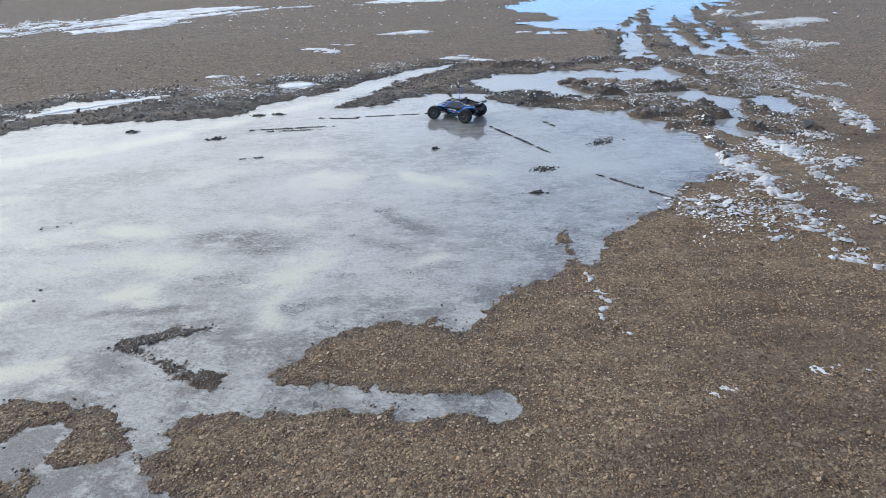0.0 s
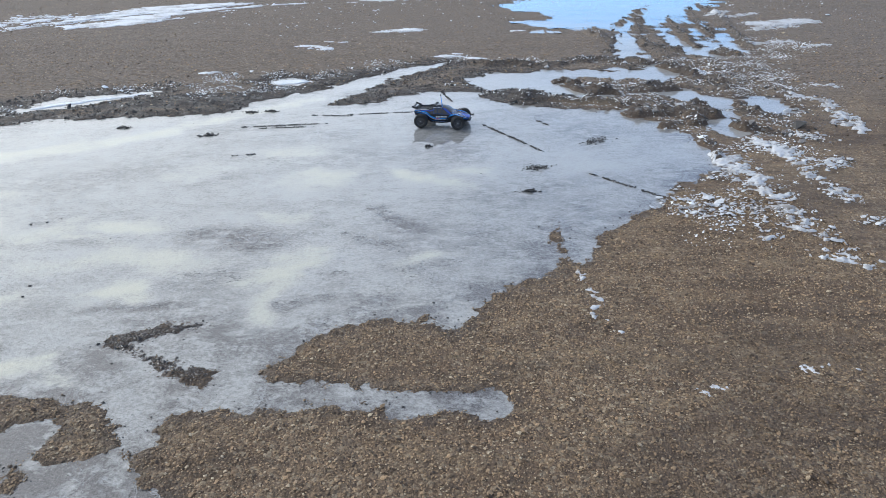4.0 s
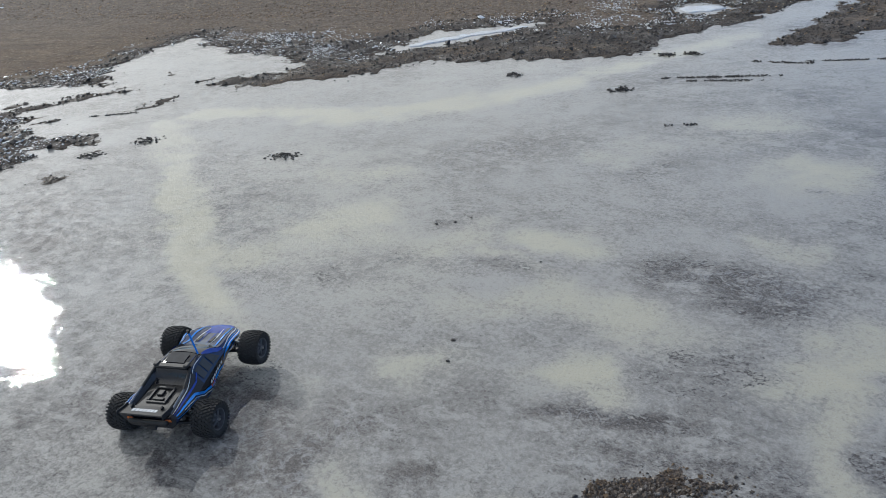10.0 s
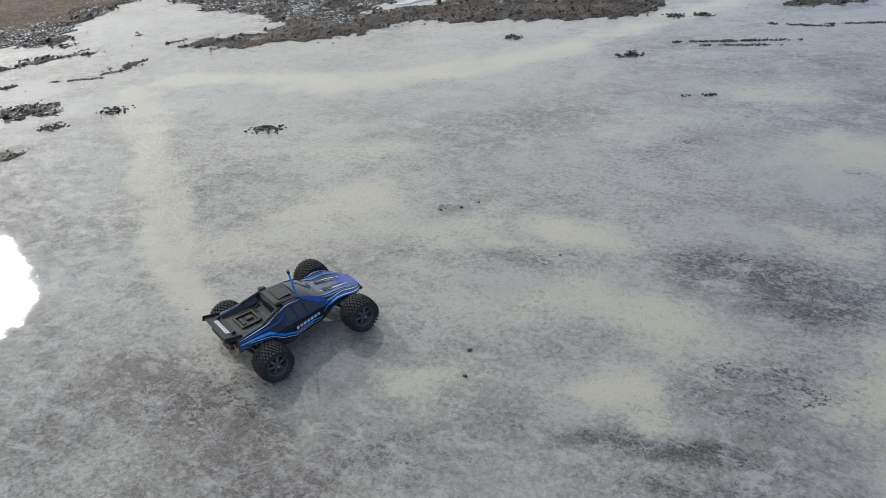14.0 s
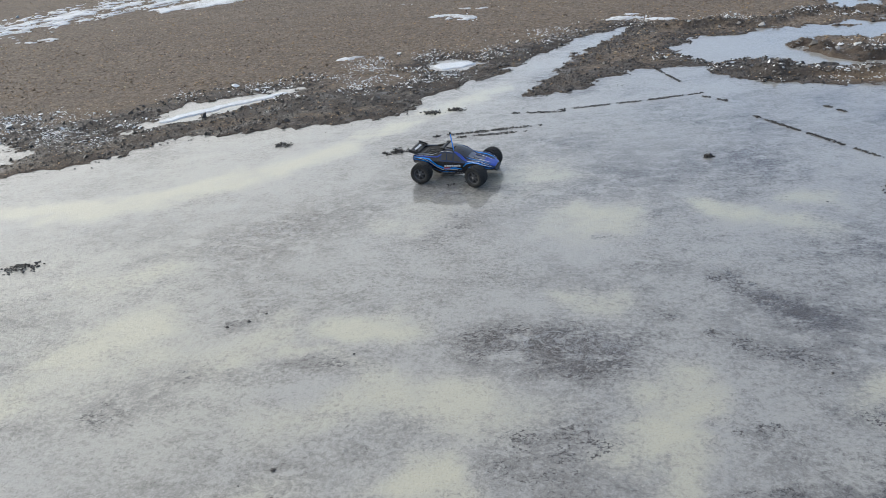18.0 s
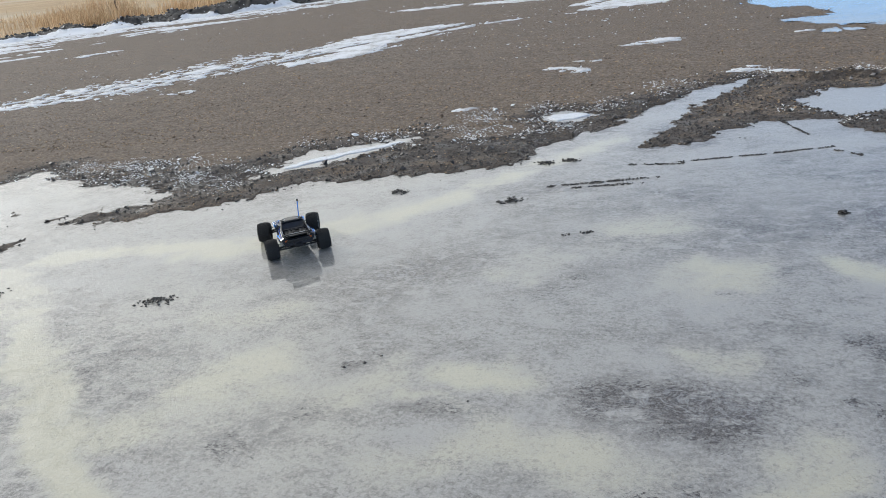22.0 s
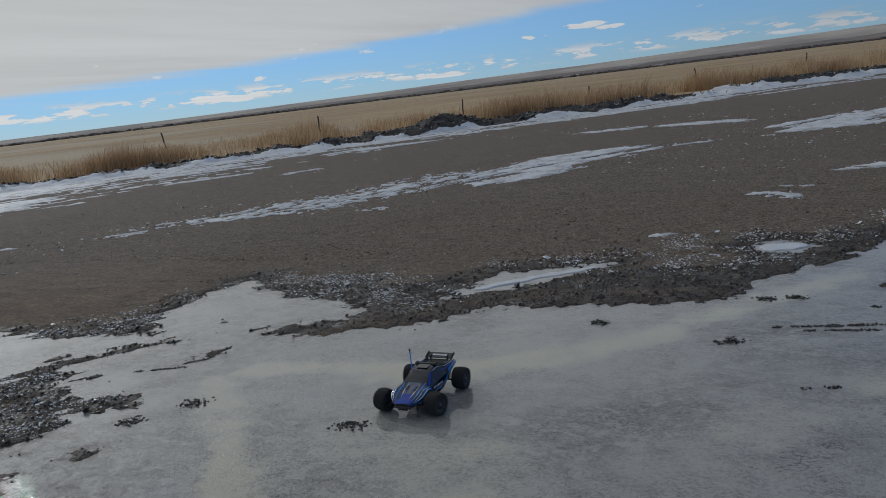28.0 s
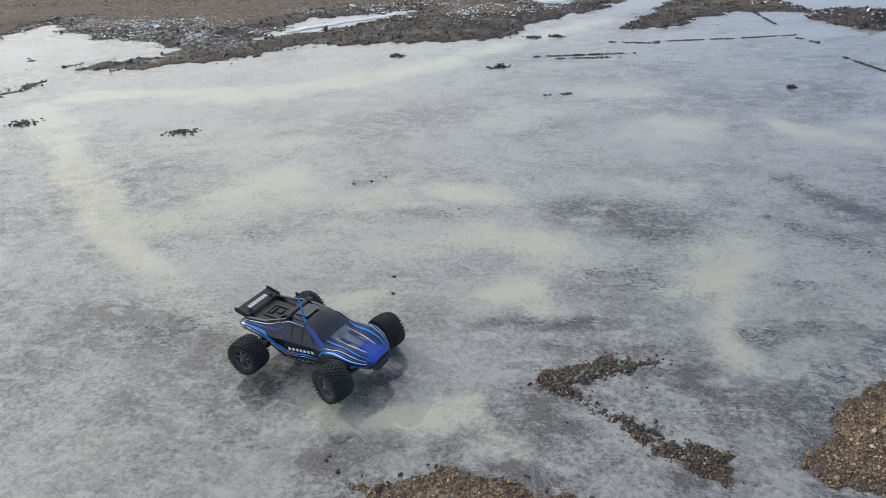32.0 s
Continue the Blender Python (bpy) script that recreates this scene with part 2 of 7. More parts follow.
def ice_material():
    """Lake-flat ice: milky and cloudy where it is thick, clear over dark grit where it is thin, glazed with melt water."""
    m, n = material("ice")
    p = place(n)
    milk, stain = attr(n, "milk"), attr(n, "stain")
    coarse = n.noise(n.mapped(p, (15, 18, 1), (0, 0, radians(-14))), 1.0, 6.0, 0.66, 0.3)
    grain = n.noise(n.mapped(p, (58, 64, 1), (0, 0, radians(12))), 1.0, 6.0, 0.74, 0.5)
    tiny = n.noise(p, 190.0, 4.0, 0.75)
    blotch = n.noise(n.mapped(p, (2.0, 3.2, 1), (0, 0, radians(-14))), 1.0, 5.0, 0.6, 0.4)
    feather = n.noise(n.mapped(p, (12, 26, 1), (0, 0, radians(38))), 1.0, 6.0, 0.7, 0.4)
    # crusted, pitted ice and smooth glaze take turns
    crust = n.ramp(n.noise(p, 1.7, 5.0, 0.6), 0.38, 0.62)
    crust = n.math("MULTIPLY", crust, n.math("SUBTRACT", 1.0, n.math("MULTIPLY", stain, 0.75)))
    v = n.math("ADD", milk, n.math("MULTIPLY", n.math("SUBTRACT", blotch, 0.5), 0.55))
    v = n.math("ADD", v, n.math("MULTIPLY", n.math("SUBTRACT", coarse, 0.5), n.mixf(crust, 0.75, 1.35)))
    v = n.math("ADD", v, n.math("MULTIPLY", n.math("SUBTRACT", grain, 0.5), n.mixf(crust, 1.7, 3.0)))
    v = n.math("ADD", v, n.math("MULTIPLY", n.math("SUBTRACT", tiny, 0.5), n.mixf(crust, 0.4, 1.3)))
    v = n.math("ADD", v, n.math("MULTIPLY", n.math("SUBTRACT", feather, 0.5), n.ramp(milk, 0.55, 0.1, 0.0, 1.0)))
    # wind-cut pits: dark, sharp-edged, in patches
    pit = n.noise(n.mapped(p, (70, 112, 1), (0, 0, radians(-16))), 1.0, 5.0, 0.72, 0.7)
    where = n.math("MAXIMUM", attr(n, "pit"), n.ramp(n.noise(n.mapped(p, (1.5, 2.6, 1), (0, 0, radians(-18))), 1.0, 4.0, 0.65), 0.48, 0.74, 0.0, 0.6))
    where = n.math("MULTIPLY", where, n.ramp(coarse, 0.36, 0.60, 0.25, 1.0))
    cut = n.math("SUBTRACT", 0.70, n.math("MULTIPLY", where, 0.23))
    pits = n.math("MULTIPLY", n.ramp(n.math("SUBTRACT", pit, cut), -0.06, 0.06), n.ramp(where, 0.0, 0.6))
    v = n.math("SUBTRACT", v, n.math("ADD", n.math("MULTIPLY", pits, 0.85), n.math("MULTIPLY", where, 0.15)))
    wisp = n.noise(n.mapped(p, (9, 15, 1), (0, 0, radians(24))), 1.0, 7.0, 0.74, 0.5)
    v = n.math("ADD", v, n.math("MULTIPLY", n.ramp(wisp, 0.46, 0.70), n.ramp(milk, 0.8, 0.2, 0.0, 0.75)))
    grit = n.noise(p, 120.0, 5.0, 0.8)
    deep = n.mix(n.ramp(grit, 0.38, 0.66), (0.042, 0.037, 0.037, 1), (0.135, 0.122, 0.118, 1))
    thin = n.mix(n.ramp(v, -0.1, 0.34), deep, (0.190, 0.184, 0.175, 1))
    white = n.mix(stain, (0.338, 0.333, 0.318, 1), (0.465, 0.445, 0.350, 1))
    c = n.mix(n.ramp(v, 0.20, 0.95), thin, white)
    # veins of frost where the ice is clear
    vein = n.math("ABSOLUTE", n.math("SUBTRACT", n.noise(p, 13.0, 7.0, 0.62, 1.4), 0.5))
    c = n.mix(n.math("MULTIPLY", n.ramp(vein, 0.05, 0.0), n.math("MULTIPLY", n.ramp(n.noise(p, 3.4, 4.0, 0.6), 0.42, 0.62), n.ramp(milk, 0.45, 0.05, 0.0, 0.5))), c, (0.37, 0.375, 0.385, 1))
    speck = n.noise(p, 150.0, 5.0, 0.85)
    c = n.mix(n.ramp(speck, 0.54, 0.70, 0.0, 0.55), c, (0.50, 0.51, 0.52, 1))
    c = n.mix(n.ramp(speck, 0.46, 0.30, 0.0, 0.65), c, (0.115, 0.115, 0.122, 1))
    ripple = n.math("ADD", n.math("MULTIPLY", n.noise(n.mapped(p, (11, 16, 1)), 1.0, 3.0, 0.6), 0.5), n.math("MULTIPLY", n.noise(n.mapped(p, (42, 60, 1), (0, 0, radians(10))), 1.0, 4.0, 0.7), n.mixf(crust, 0.35, 1.3)))
    ripple = n.math("SUBTRACT", ripple, n.math("MULTIPLY", pits, 0.6))
    gloss = n.noise(p, 3.0, 4.0, 0.6)
    rough = n.math("ADD", n.ramp(gloss, 0.35, 0.7, 0.022, 0.055), n.math("MULTIPLY", crust, 0.04), True)
    film = n.add("ShaderNodeBump", {"Strength": n.math("ADD", n.mixf(crust, 0.006, 0.022), n.math("MULTIPLY", attr(n, "wavy"), 0.034)), "Distance": 0.006, "Height": n.math("ADD", ripple, n.math("MULTIPLY", n.noise(n.mapped(p, (24, 52, 1), (0, 0, radians(-35))), 1.0, 4.0, 0.6, 0.6), n.math("MULTIPLY", attr(n, "wavy"), 3.0)))}).outputs[0]
    crinkle = n.math("ADD", ripple, n.math("ADD", n.math("MULTIPLY", grain, 1.2), n.math("MULTIPLY", coarse, 1.0)))
    wet = n.mixf(n.ramp(n.noise(p, 34.0, 5.0, 0.75), 0.42, 0.58), 0.80, 1.0)
    wet = n.math("MULTIPLY", wet, n.math("SUBTRACT", 1.0, n.math("MAXIMUM", n.math("MULTIPLY", pits, 0.75), n.math("MULTIPLY", attr(n, "wavy"), n.ramp(coarse, 0.40, 0.58, 0.85, 0.25)))))
    finish(n, c, n.math("ADD", rough, 0.30), crinkle, 0.55, 0.006, IOR=1.33, Specular_IOR_Level=0.25, Coat_Weight=wet, Coat_Roughness=0.008, Coat_IOR=1.6, Coat_Normal=film)
    return m


def snow_material(name="snow", dirt=0.25, ice=False, clean=(0.68, 0.70, 0.73, 1)):
    m, n = material(name)
    p = place(n)
    big, small = n.noise(p, 3.5, 5.0, 0.6), n.noise(p, 45.0, 5.0, 0.7)
    c = n.mix(n.ramp(n.math("ADD", big, n.math("MULTIPLY", n.math("SUBTRACT", small, 0.5), 0.8)), 0.40, 0.75, 0.0, dirt * 2), clean, (0.27, 0.25, 0.235, 1))
    finish(n, c, 0.22 if ice else 0.6, n.math("ADD", small, n.noise(p, 14.0, 4.0)), 0.5, 0.01)
    return m


def plain(name, colour, rough=0.5, scale=60.0, vary=0.25, metal=0.0, bump=0.1):
    m, n = material(name)
    p = n.add("ShaderNodeTexCoord").outputs["Object"]
    a, b = n.noise(p, scale, 4.0, 0.6), n.noise(p, scale * 0.13, 3.0)
    low = tuple(k * (1 - vary) for k in colour) + (1,)
    high = tuple(min(1, k * (1 + vary)) for k in colour) + (1,)
    c = n.mix(n.ramp(n.math("ADD", n.math("MULTIPLY", a, 0.6), n.math("MULTIPLY", b, 0.4)), 0.35, 0.65), low, high)
    finish(n, c, n.mixf(a, rough * 0.85, min(1, rough * 1.15)), a, bump, 0.002, Metallic=metal)
    return m


M_GRAVEL = gravel_material()
M_STONE = stone_material("gravel_stones", (0.051, 0.033, 0.020, 1), (0.403, 0.274, 0.154, 1), (0.537, 0.440, 0.297, 1))
M_WET = stone_material("wet_gravel", (0.020, 0.016, 0.013, 1), (0.125, 0.096, 0.075, 1), (0.30, 0.27, 0.235, 1), 0.35)
M_CLOD = stone_material("frozen_mud", (0.014, 0.013, 0.013, 1), (0.05, 0.043, 0.038, 1), (0.10, 0.09, 0.08, 1), 0.5)
M_ICE = ice_material()
M_SNOW = snow_material("snow", 0.42)
M_GLAZE = snow_material("glazed_snow", 0.12, True)
M_DIRTY = snow_material("dirty_snow", 0.5, False, (0.56, 0.565, 0.58, 1))
M_MUD = stone_material("frosted_mud", (0.05, 0.046, 0.043, 1), (0.26, 0.24, 0.225, 1), (0.60, 0.60, 0.60, 1), 0.6)
M_CRUMB = stone_material("ice_crumbs", (0.52, 0.525, 0.53, 1), (0.78, 0.79, 0.80, 1), (0.88, 0.89, 0.90, 1), 0.3)


# ---- fields: noise, shorelines, ground height ----
def value_noise(x, y, seed):
    xi, yi = np.floor(x).astype(np.int64), np.floor(y).astype(np.int64)
    fx, fy = x - xi, y - yi
    fx, fy = fx * fx * (3 - 2 * fx), fy * fy * (3 - 2 * fy)

    def h(a, b):
        v = (a * 374761393 + b * 668265263 + seed * 974634777) & 0xFFFFFFFF
        v = ((v ^ (v >> 13)) * 1274126177) & 0xFFFFFFFF
        return ((v ^ (v >> 16)) & 0xFFFF) / 65535.0

    a, b, c, d = h(xi, yi), h(xi + 1, yi), h(xi, yi + 1), h(xi + 1, yi + 1)
    return (a + (b - a) * fx) * (1 - fy) + (c + (d - c) * fx) * fy - 0.5


def fbm(x, y, scale, octaves=4, seed=0, gain=0.5):
    out, amp = 0.0, 1.0
    for k in range(octaves):
        out = out + amp * value_noise(x * scale + 17.3 * k, y * scale - 9.1 * k, seed + k)
        scale, amp = scale * 2.03, amp * gain
    return out


def smooth(v, lo, hi):
    t = np.clip((v - lo) / (hi - lo), 0, 1)
    return t * t * (3 - 2 * t)


def seg_dist(x, y, ax, ay, bx, by):
    dx, dy = bx - ax, by - ay
    t = np.clip(((x - ax) * dx + (y - ay) * dy) / max(dx * dx + dy * dy, 1e-9), 0, 1)
    return np.hypot(x - ax - t * dx, y - ay - t * dy)


def inside(x, y, poly):
    """Distance to a closed outline: positive inside."""
    d, odd = np.full(x.shape, 1e9), np.zeros(x.shape, bool)
    for (ax, ay), (bx, by) in zip(poly, poly[1:] + poly[:1]):
        d = np.minimum(d, seg_dist(x, y, ax, ay, bx, by))
        if ay != by:
            odd ^= ((ay > y) != (by > y)) & (x < (bx - ax) * (y - ay) / (by - ay) + ax)
    return np.where(odd, d, -d)


def strokes(x, y, rows):
    """Distance to the nearest of some capsules (ax, ay, bx, by, radius): positive inside."""
    d = np.full(x.shape, -1e9)
    for ax, ay, bx, by, r in rows:
        d = np.maximum(d, r - seg_dist(x, y, ax, ay, bx, by))
    return d


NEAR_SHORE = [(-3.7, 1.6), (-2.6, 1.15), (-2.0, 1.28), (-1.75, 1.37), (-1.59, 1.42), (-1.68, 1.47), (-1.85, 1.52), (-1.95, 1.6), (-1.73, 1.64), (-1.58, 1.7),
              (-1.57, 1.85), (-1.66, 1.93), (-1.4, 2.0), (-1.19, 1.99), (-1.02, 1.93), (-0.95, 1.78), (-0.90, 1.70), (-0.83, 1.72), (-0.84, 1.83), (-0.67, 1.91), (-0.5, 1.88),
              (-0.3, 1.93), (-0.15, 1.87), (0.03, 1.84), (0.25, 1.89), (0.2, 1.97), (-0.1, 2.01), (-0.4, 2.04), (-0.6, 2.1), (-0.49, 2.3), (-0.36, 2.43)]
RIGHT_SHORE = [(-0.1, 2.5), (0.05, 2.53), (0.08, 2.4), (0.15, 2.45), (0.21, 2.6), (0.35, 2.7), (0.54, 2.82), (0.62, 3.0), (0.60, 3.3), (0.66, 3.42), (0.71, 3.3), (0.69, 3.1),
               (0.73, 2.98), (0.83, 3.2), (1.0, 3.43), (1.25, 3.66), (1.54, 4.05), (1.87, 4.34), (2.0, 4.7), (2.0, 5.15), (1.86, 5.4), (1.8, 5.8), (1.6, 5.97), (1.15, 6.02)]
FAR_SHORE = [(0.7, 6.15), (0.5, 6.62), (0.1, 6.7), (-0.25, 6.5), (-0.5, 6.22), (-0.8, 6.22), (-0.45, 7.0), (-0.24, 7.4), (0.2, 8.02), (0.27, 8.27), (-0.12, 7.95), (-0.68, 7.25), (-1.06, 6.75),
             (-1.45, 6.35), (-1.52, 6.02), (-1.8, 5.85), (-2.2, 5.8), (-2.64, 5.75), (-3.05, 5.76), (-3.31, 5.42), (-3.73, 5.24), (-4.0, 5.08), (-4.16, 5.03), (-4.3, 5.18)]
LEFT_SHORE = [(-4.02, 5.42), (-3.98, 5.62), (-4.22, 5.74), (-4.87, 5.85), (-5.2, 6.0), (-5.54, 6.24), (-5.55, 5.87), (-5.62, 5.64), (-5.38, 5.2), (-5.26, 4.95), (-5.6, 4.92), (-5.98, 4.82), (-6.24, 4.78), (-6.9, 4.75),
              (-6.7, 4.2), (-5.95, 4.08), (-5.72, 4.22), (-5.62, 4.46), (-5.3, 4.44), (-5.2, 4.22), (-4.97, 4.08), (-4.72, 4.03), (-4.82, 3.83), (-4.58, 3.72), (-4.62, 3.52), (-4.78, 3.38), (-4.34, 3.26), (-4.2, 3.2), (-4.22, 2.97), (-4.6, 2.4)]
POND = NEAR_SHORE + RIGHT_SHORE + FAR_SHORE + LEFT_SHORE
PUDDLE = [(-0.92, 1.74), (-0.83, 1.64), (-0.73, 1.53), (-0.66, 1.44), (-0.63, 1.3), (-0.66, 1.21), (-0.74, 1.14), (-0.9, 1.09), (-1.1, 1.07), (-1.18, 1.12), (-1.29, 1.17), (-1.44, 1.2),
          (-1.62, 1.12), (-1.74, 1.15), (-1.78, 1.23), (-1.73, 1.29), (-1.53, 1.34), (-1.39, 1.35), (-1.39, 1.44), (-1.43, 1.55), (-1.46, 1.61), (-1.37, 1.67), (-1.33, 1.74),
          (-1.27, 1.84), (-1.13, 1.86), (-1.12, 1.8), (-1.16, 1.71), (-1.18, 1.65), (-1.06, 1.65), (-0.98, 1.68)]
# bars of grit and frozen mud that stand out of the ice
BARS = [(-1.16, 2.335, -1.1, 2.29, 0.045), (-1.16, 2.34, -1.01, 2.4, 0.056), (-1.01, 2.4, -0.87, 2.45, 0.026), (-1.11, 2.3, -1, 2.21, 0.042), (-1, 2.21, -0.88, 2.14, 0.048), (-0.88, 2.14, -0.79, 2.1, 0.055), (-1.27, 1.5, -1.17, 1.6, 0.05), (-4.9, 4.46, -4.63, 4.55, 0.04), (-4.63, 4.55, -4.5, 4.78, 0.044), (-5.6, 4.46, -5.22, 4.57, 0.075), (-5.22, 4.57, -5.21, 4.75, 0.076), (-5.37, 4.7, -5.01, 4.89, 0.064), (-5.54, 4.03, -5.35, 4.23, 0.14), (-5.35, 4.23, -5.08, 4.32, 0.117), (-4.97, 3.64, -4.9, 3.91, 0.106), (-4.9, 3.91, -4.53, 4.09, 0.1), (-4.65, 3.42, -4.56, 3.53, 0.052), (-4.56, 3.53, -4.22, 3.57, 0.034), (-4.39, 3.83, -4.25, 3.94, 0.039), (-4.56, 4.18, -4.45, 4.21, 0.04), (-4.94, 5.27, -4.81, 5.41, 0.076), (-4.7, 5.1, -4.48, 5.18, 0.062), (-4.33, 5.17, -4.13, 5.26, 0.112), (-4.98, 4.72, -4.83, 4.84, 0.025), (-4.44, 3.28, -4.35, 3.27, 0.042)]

STRIP = [(-3.5, 5.9), (-3.38, 6.2), (-3.25, 6.52), (-2.91, 6.64), (-2.5, 6.76), (-2.81, 6.36), (-3.12, 6.1)]
OVAL = [(-1.56, 7.19), (-1.4, 7.36), (-1.2, 7.36), (-1.08, 7.22), (-1.2, 7.02), (-1.42, 7.02)]
SLICK = [(0.36, 7.12), (0.66, 7.64), (1.05, 7.66), (1.45, 7.72), (2.1, 7.86), (2.62, 7.98), (2.64, 7.55), (2.37, 7.14), (1.9, 7.31), (1.7, 7.48), (1.33, 7.06), (0.97, 6.87), (0.63, 6.71)]
SLICK_NEAR = [(0.93, 6.50), (1.28, 6.76), (1.66, 6.80), (1.92, 6.66), (1.45, 6.50)]
FLATS = [(1.37, 14.28), (2.0, 15.3), (2.4, 16.6), (3.2, 18.4), (5.2, 18.2), (6.2, 15.6), (4.76, 12.98), (3.44, 11.19), (2.95, 10.6), (2.77, 10.92), (2.75, 11.59), (1.67, 10.83), (1.6, 11.91), (2.28, 12.96)]
RUT_POOLS = [[(3.61, 13.56), (3.27, 11.2), (2.87, 10.04), (2.63, 8.66), (2.71, 8.26), (2.31, 8.42), (2.51, 9.56), (2.81, 10.92)], [(3.73, 11.86), (3.60, 10.55), (3.47, 9.25), (3.62, 8.58), (3.25, 8.69), (3.27, 10.0)],
             [(4.42, 13.02), (4.2, 11.81), (3.76, 8.78), (3.98, 8.98), (4.40, 10.48), (4.6, 11.79)], [(2.32, 6.90), (2.55, 6.88), (2.72, 6.24), (2.51, 6.00), (2.35, 6.19), (2.28, 6.61)],
             [(2.86, 6.25), (3.13, 6.34), (3.20, 5.99), (3.01, 5.82), (2.82, 5.83)], [(2.33, 5.76), (2.54, 5.65), (2.49, 5.2), (2.31, 5.03), (2.20, 5.38)]]
# narrow pools between the tyre crests
POOL_LINES = [(3.13, 11.36, 2.48, 8.66, 0.121), (3.58, 11.31, 3.39, 9.48, 0.116), (4.15, 11.98, 3.73, 9.8, 0.074), (3.73, 9.8, 3.86, 9.06, 0.158), (4.52, 11.57, 3.95, 9.28, 0.085), (1.46, 7.55, 2.6, 7.56, 0.249), (0.71, 7.16, 1.34, 6.89, 0.266), (2.28, 6.57, 2.61, 6.13, 0.184), (2.39, 5.69, 2.3, 5.11, 0.086), (2.87, 6.09, 3.11, 5.97, 0.137), (1.7, 6.56, 2.07, 6.59, 0.095)]
POOLS = [STRIP, OVAL, SLICK, SLICK_NEAR, FLATS] + RUT_POOLS


def pools(x, y):
    """Frozen puddles beyond the pond: distance inside them."""
    d = np.full(x.shape, -3.0)
    for poly in POOLS:
        xs, ys = [p[0] for p in poly], [p[1] for p in poly]
        box = (x > min(xs) - 0.6) & (x < max(xs) + 0.6) & (y > min(ys) - 0.6) & (y < max(ys) + 0.6)
        d[box] = np.maximum(d[box], inside(x[box], y[box], poly))
    east = (x > 0) & (x < 6) & (y > 4) & (y < 15)
    d[east] = np.maximum(d[east], strokes(x[east], y[east], POOL_LINES))
    torn = smooth(x, -0.5, 0.5)
    return d + torn * (0.16 * fbm(0.5 * x, y, 6.0, 5, 63, 0.6) + 0.7 * smooth(y, 9.5, 11.5) * (fbm(x, 2.5 * y, 1.6, 4, 64) - 0.03))


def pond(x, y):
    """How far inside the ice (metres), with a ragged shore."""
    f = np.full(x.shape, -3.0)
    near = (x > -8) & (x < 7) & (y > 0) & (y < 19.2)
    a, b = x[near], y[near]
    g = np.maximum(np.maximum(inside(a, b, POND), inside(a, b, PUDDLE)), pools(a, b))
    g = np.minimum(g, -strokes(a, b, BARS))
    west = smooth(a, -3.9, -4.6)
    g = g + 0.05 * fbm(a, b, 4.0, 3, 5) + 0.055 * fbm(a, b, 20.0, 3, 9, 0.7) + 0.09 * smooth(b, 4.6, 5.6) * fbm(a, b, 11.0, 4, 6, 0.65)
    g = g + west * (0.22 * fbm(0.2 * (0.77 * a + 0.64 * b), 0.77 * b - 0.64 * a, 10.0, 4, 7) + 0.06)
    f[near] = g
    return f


# crests of churned mud thrown up by tyres
RIDGES = [(2.94, 11.38, 4.29, 14.22, 0.0424), (3.63, 12.43, 3.02, 10.42, 0.0616), (3.02, 10.42, 2.88, 9.38, 0.0768), (2.88, 9.38, 3.14, 9.03, 0.11), (4.22, 12.79, 3.83, 11.29, 0.04), (3.83, 11.29, 3.55, 9.82, 0.0448), (3.55, 9.82, 3.52, 9.32, 0.0648), (5.02, 14.13, 4.31, 11.59, 0.0528), (4.31, 11.59, 4.1, 10.32, 0.0712), (5.33, 14.1, 4.9, 11.9, 0.0864), (4.9, 11.9, 4.46, 10.46, 0.048), (4.46, 10.46, 4.17, 9.26, 0.0544)] + \
    [(2.47, 10.65, 2.54, 9.91, 0.11), (2.54, 9.91, 2.31, 8.97, 0.0456), (0.61, 8.12, 1.29, 8, 0.11), (1.29, 8, 1.92, 8.31, 0.11), (1.92, 8.31, 2.56, 8.26, 0.11), (2.72, 7.95, 2.86, 7.29, 0.11), (2.86, 7.29, 2.9, 6.68, 0.11), (1.38, 7.11, 1.59, 6.57, 0.0984), (1.59, 6.57, 2.01, 6.74, 0.11), (2.01, 6.74, 2.32, 6.77, 0.11), (0.89, 6.42, 1.51, 6.18, 0.0888), (1.51, 6.18, 1.92, 6.05, 0.0872)] + \
    [(1.92, 6.05, 2.36, 6.06, 0.0824), (1.75, 5.79, 2.01, 5.88, 0.11), (2.01, 5.88, 2.35, 5.76, 0.11), (1.85, 5.37, 2.17, 5.52, 0.0632), (2.71, 6.08, 2.71, 5.83, 0.0664), (2.71, 5.83, 2.76, 5.71, 0.11), (2.43, 5.38, 2.7, 5.12, 0.0808), (2.02, 4.97, 1.99, 4.59, 0.0272), (3.57, 8.86, 3.76, 8.64, 0.11)]


def ridge_mask(x, y):
    m = np.zeros(x.shape)
    box = (x > 0.2) & (x < 6.0) & (y > 4.3) & (y < 15)
    a, b = x[box], y[box]
    m[box] = smooth(strokes(a, b, RIDGES) + 0.09 * fbm(a, b, 6.0, 4, 15, 0.6), -0.03, 0.06)
    return m


RUT = Vector((2.0, 8.6)).normalized()


def rut_mask(x, y):
    """The churned strip where cars have driven, running away from the pond's far corner."""
    along, off = (x - 2.2) * RUT.x + (y - 5.6) * RUT.y, (x - 2.2) * RUT.y - (y - 5.6) * RUT.x
    return smooth(along, -0.9, 0.3) * smooth(along, 13, 9) * smooth(np.abs(off - 0.15), 1.15, 0.6), along, off


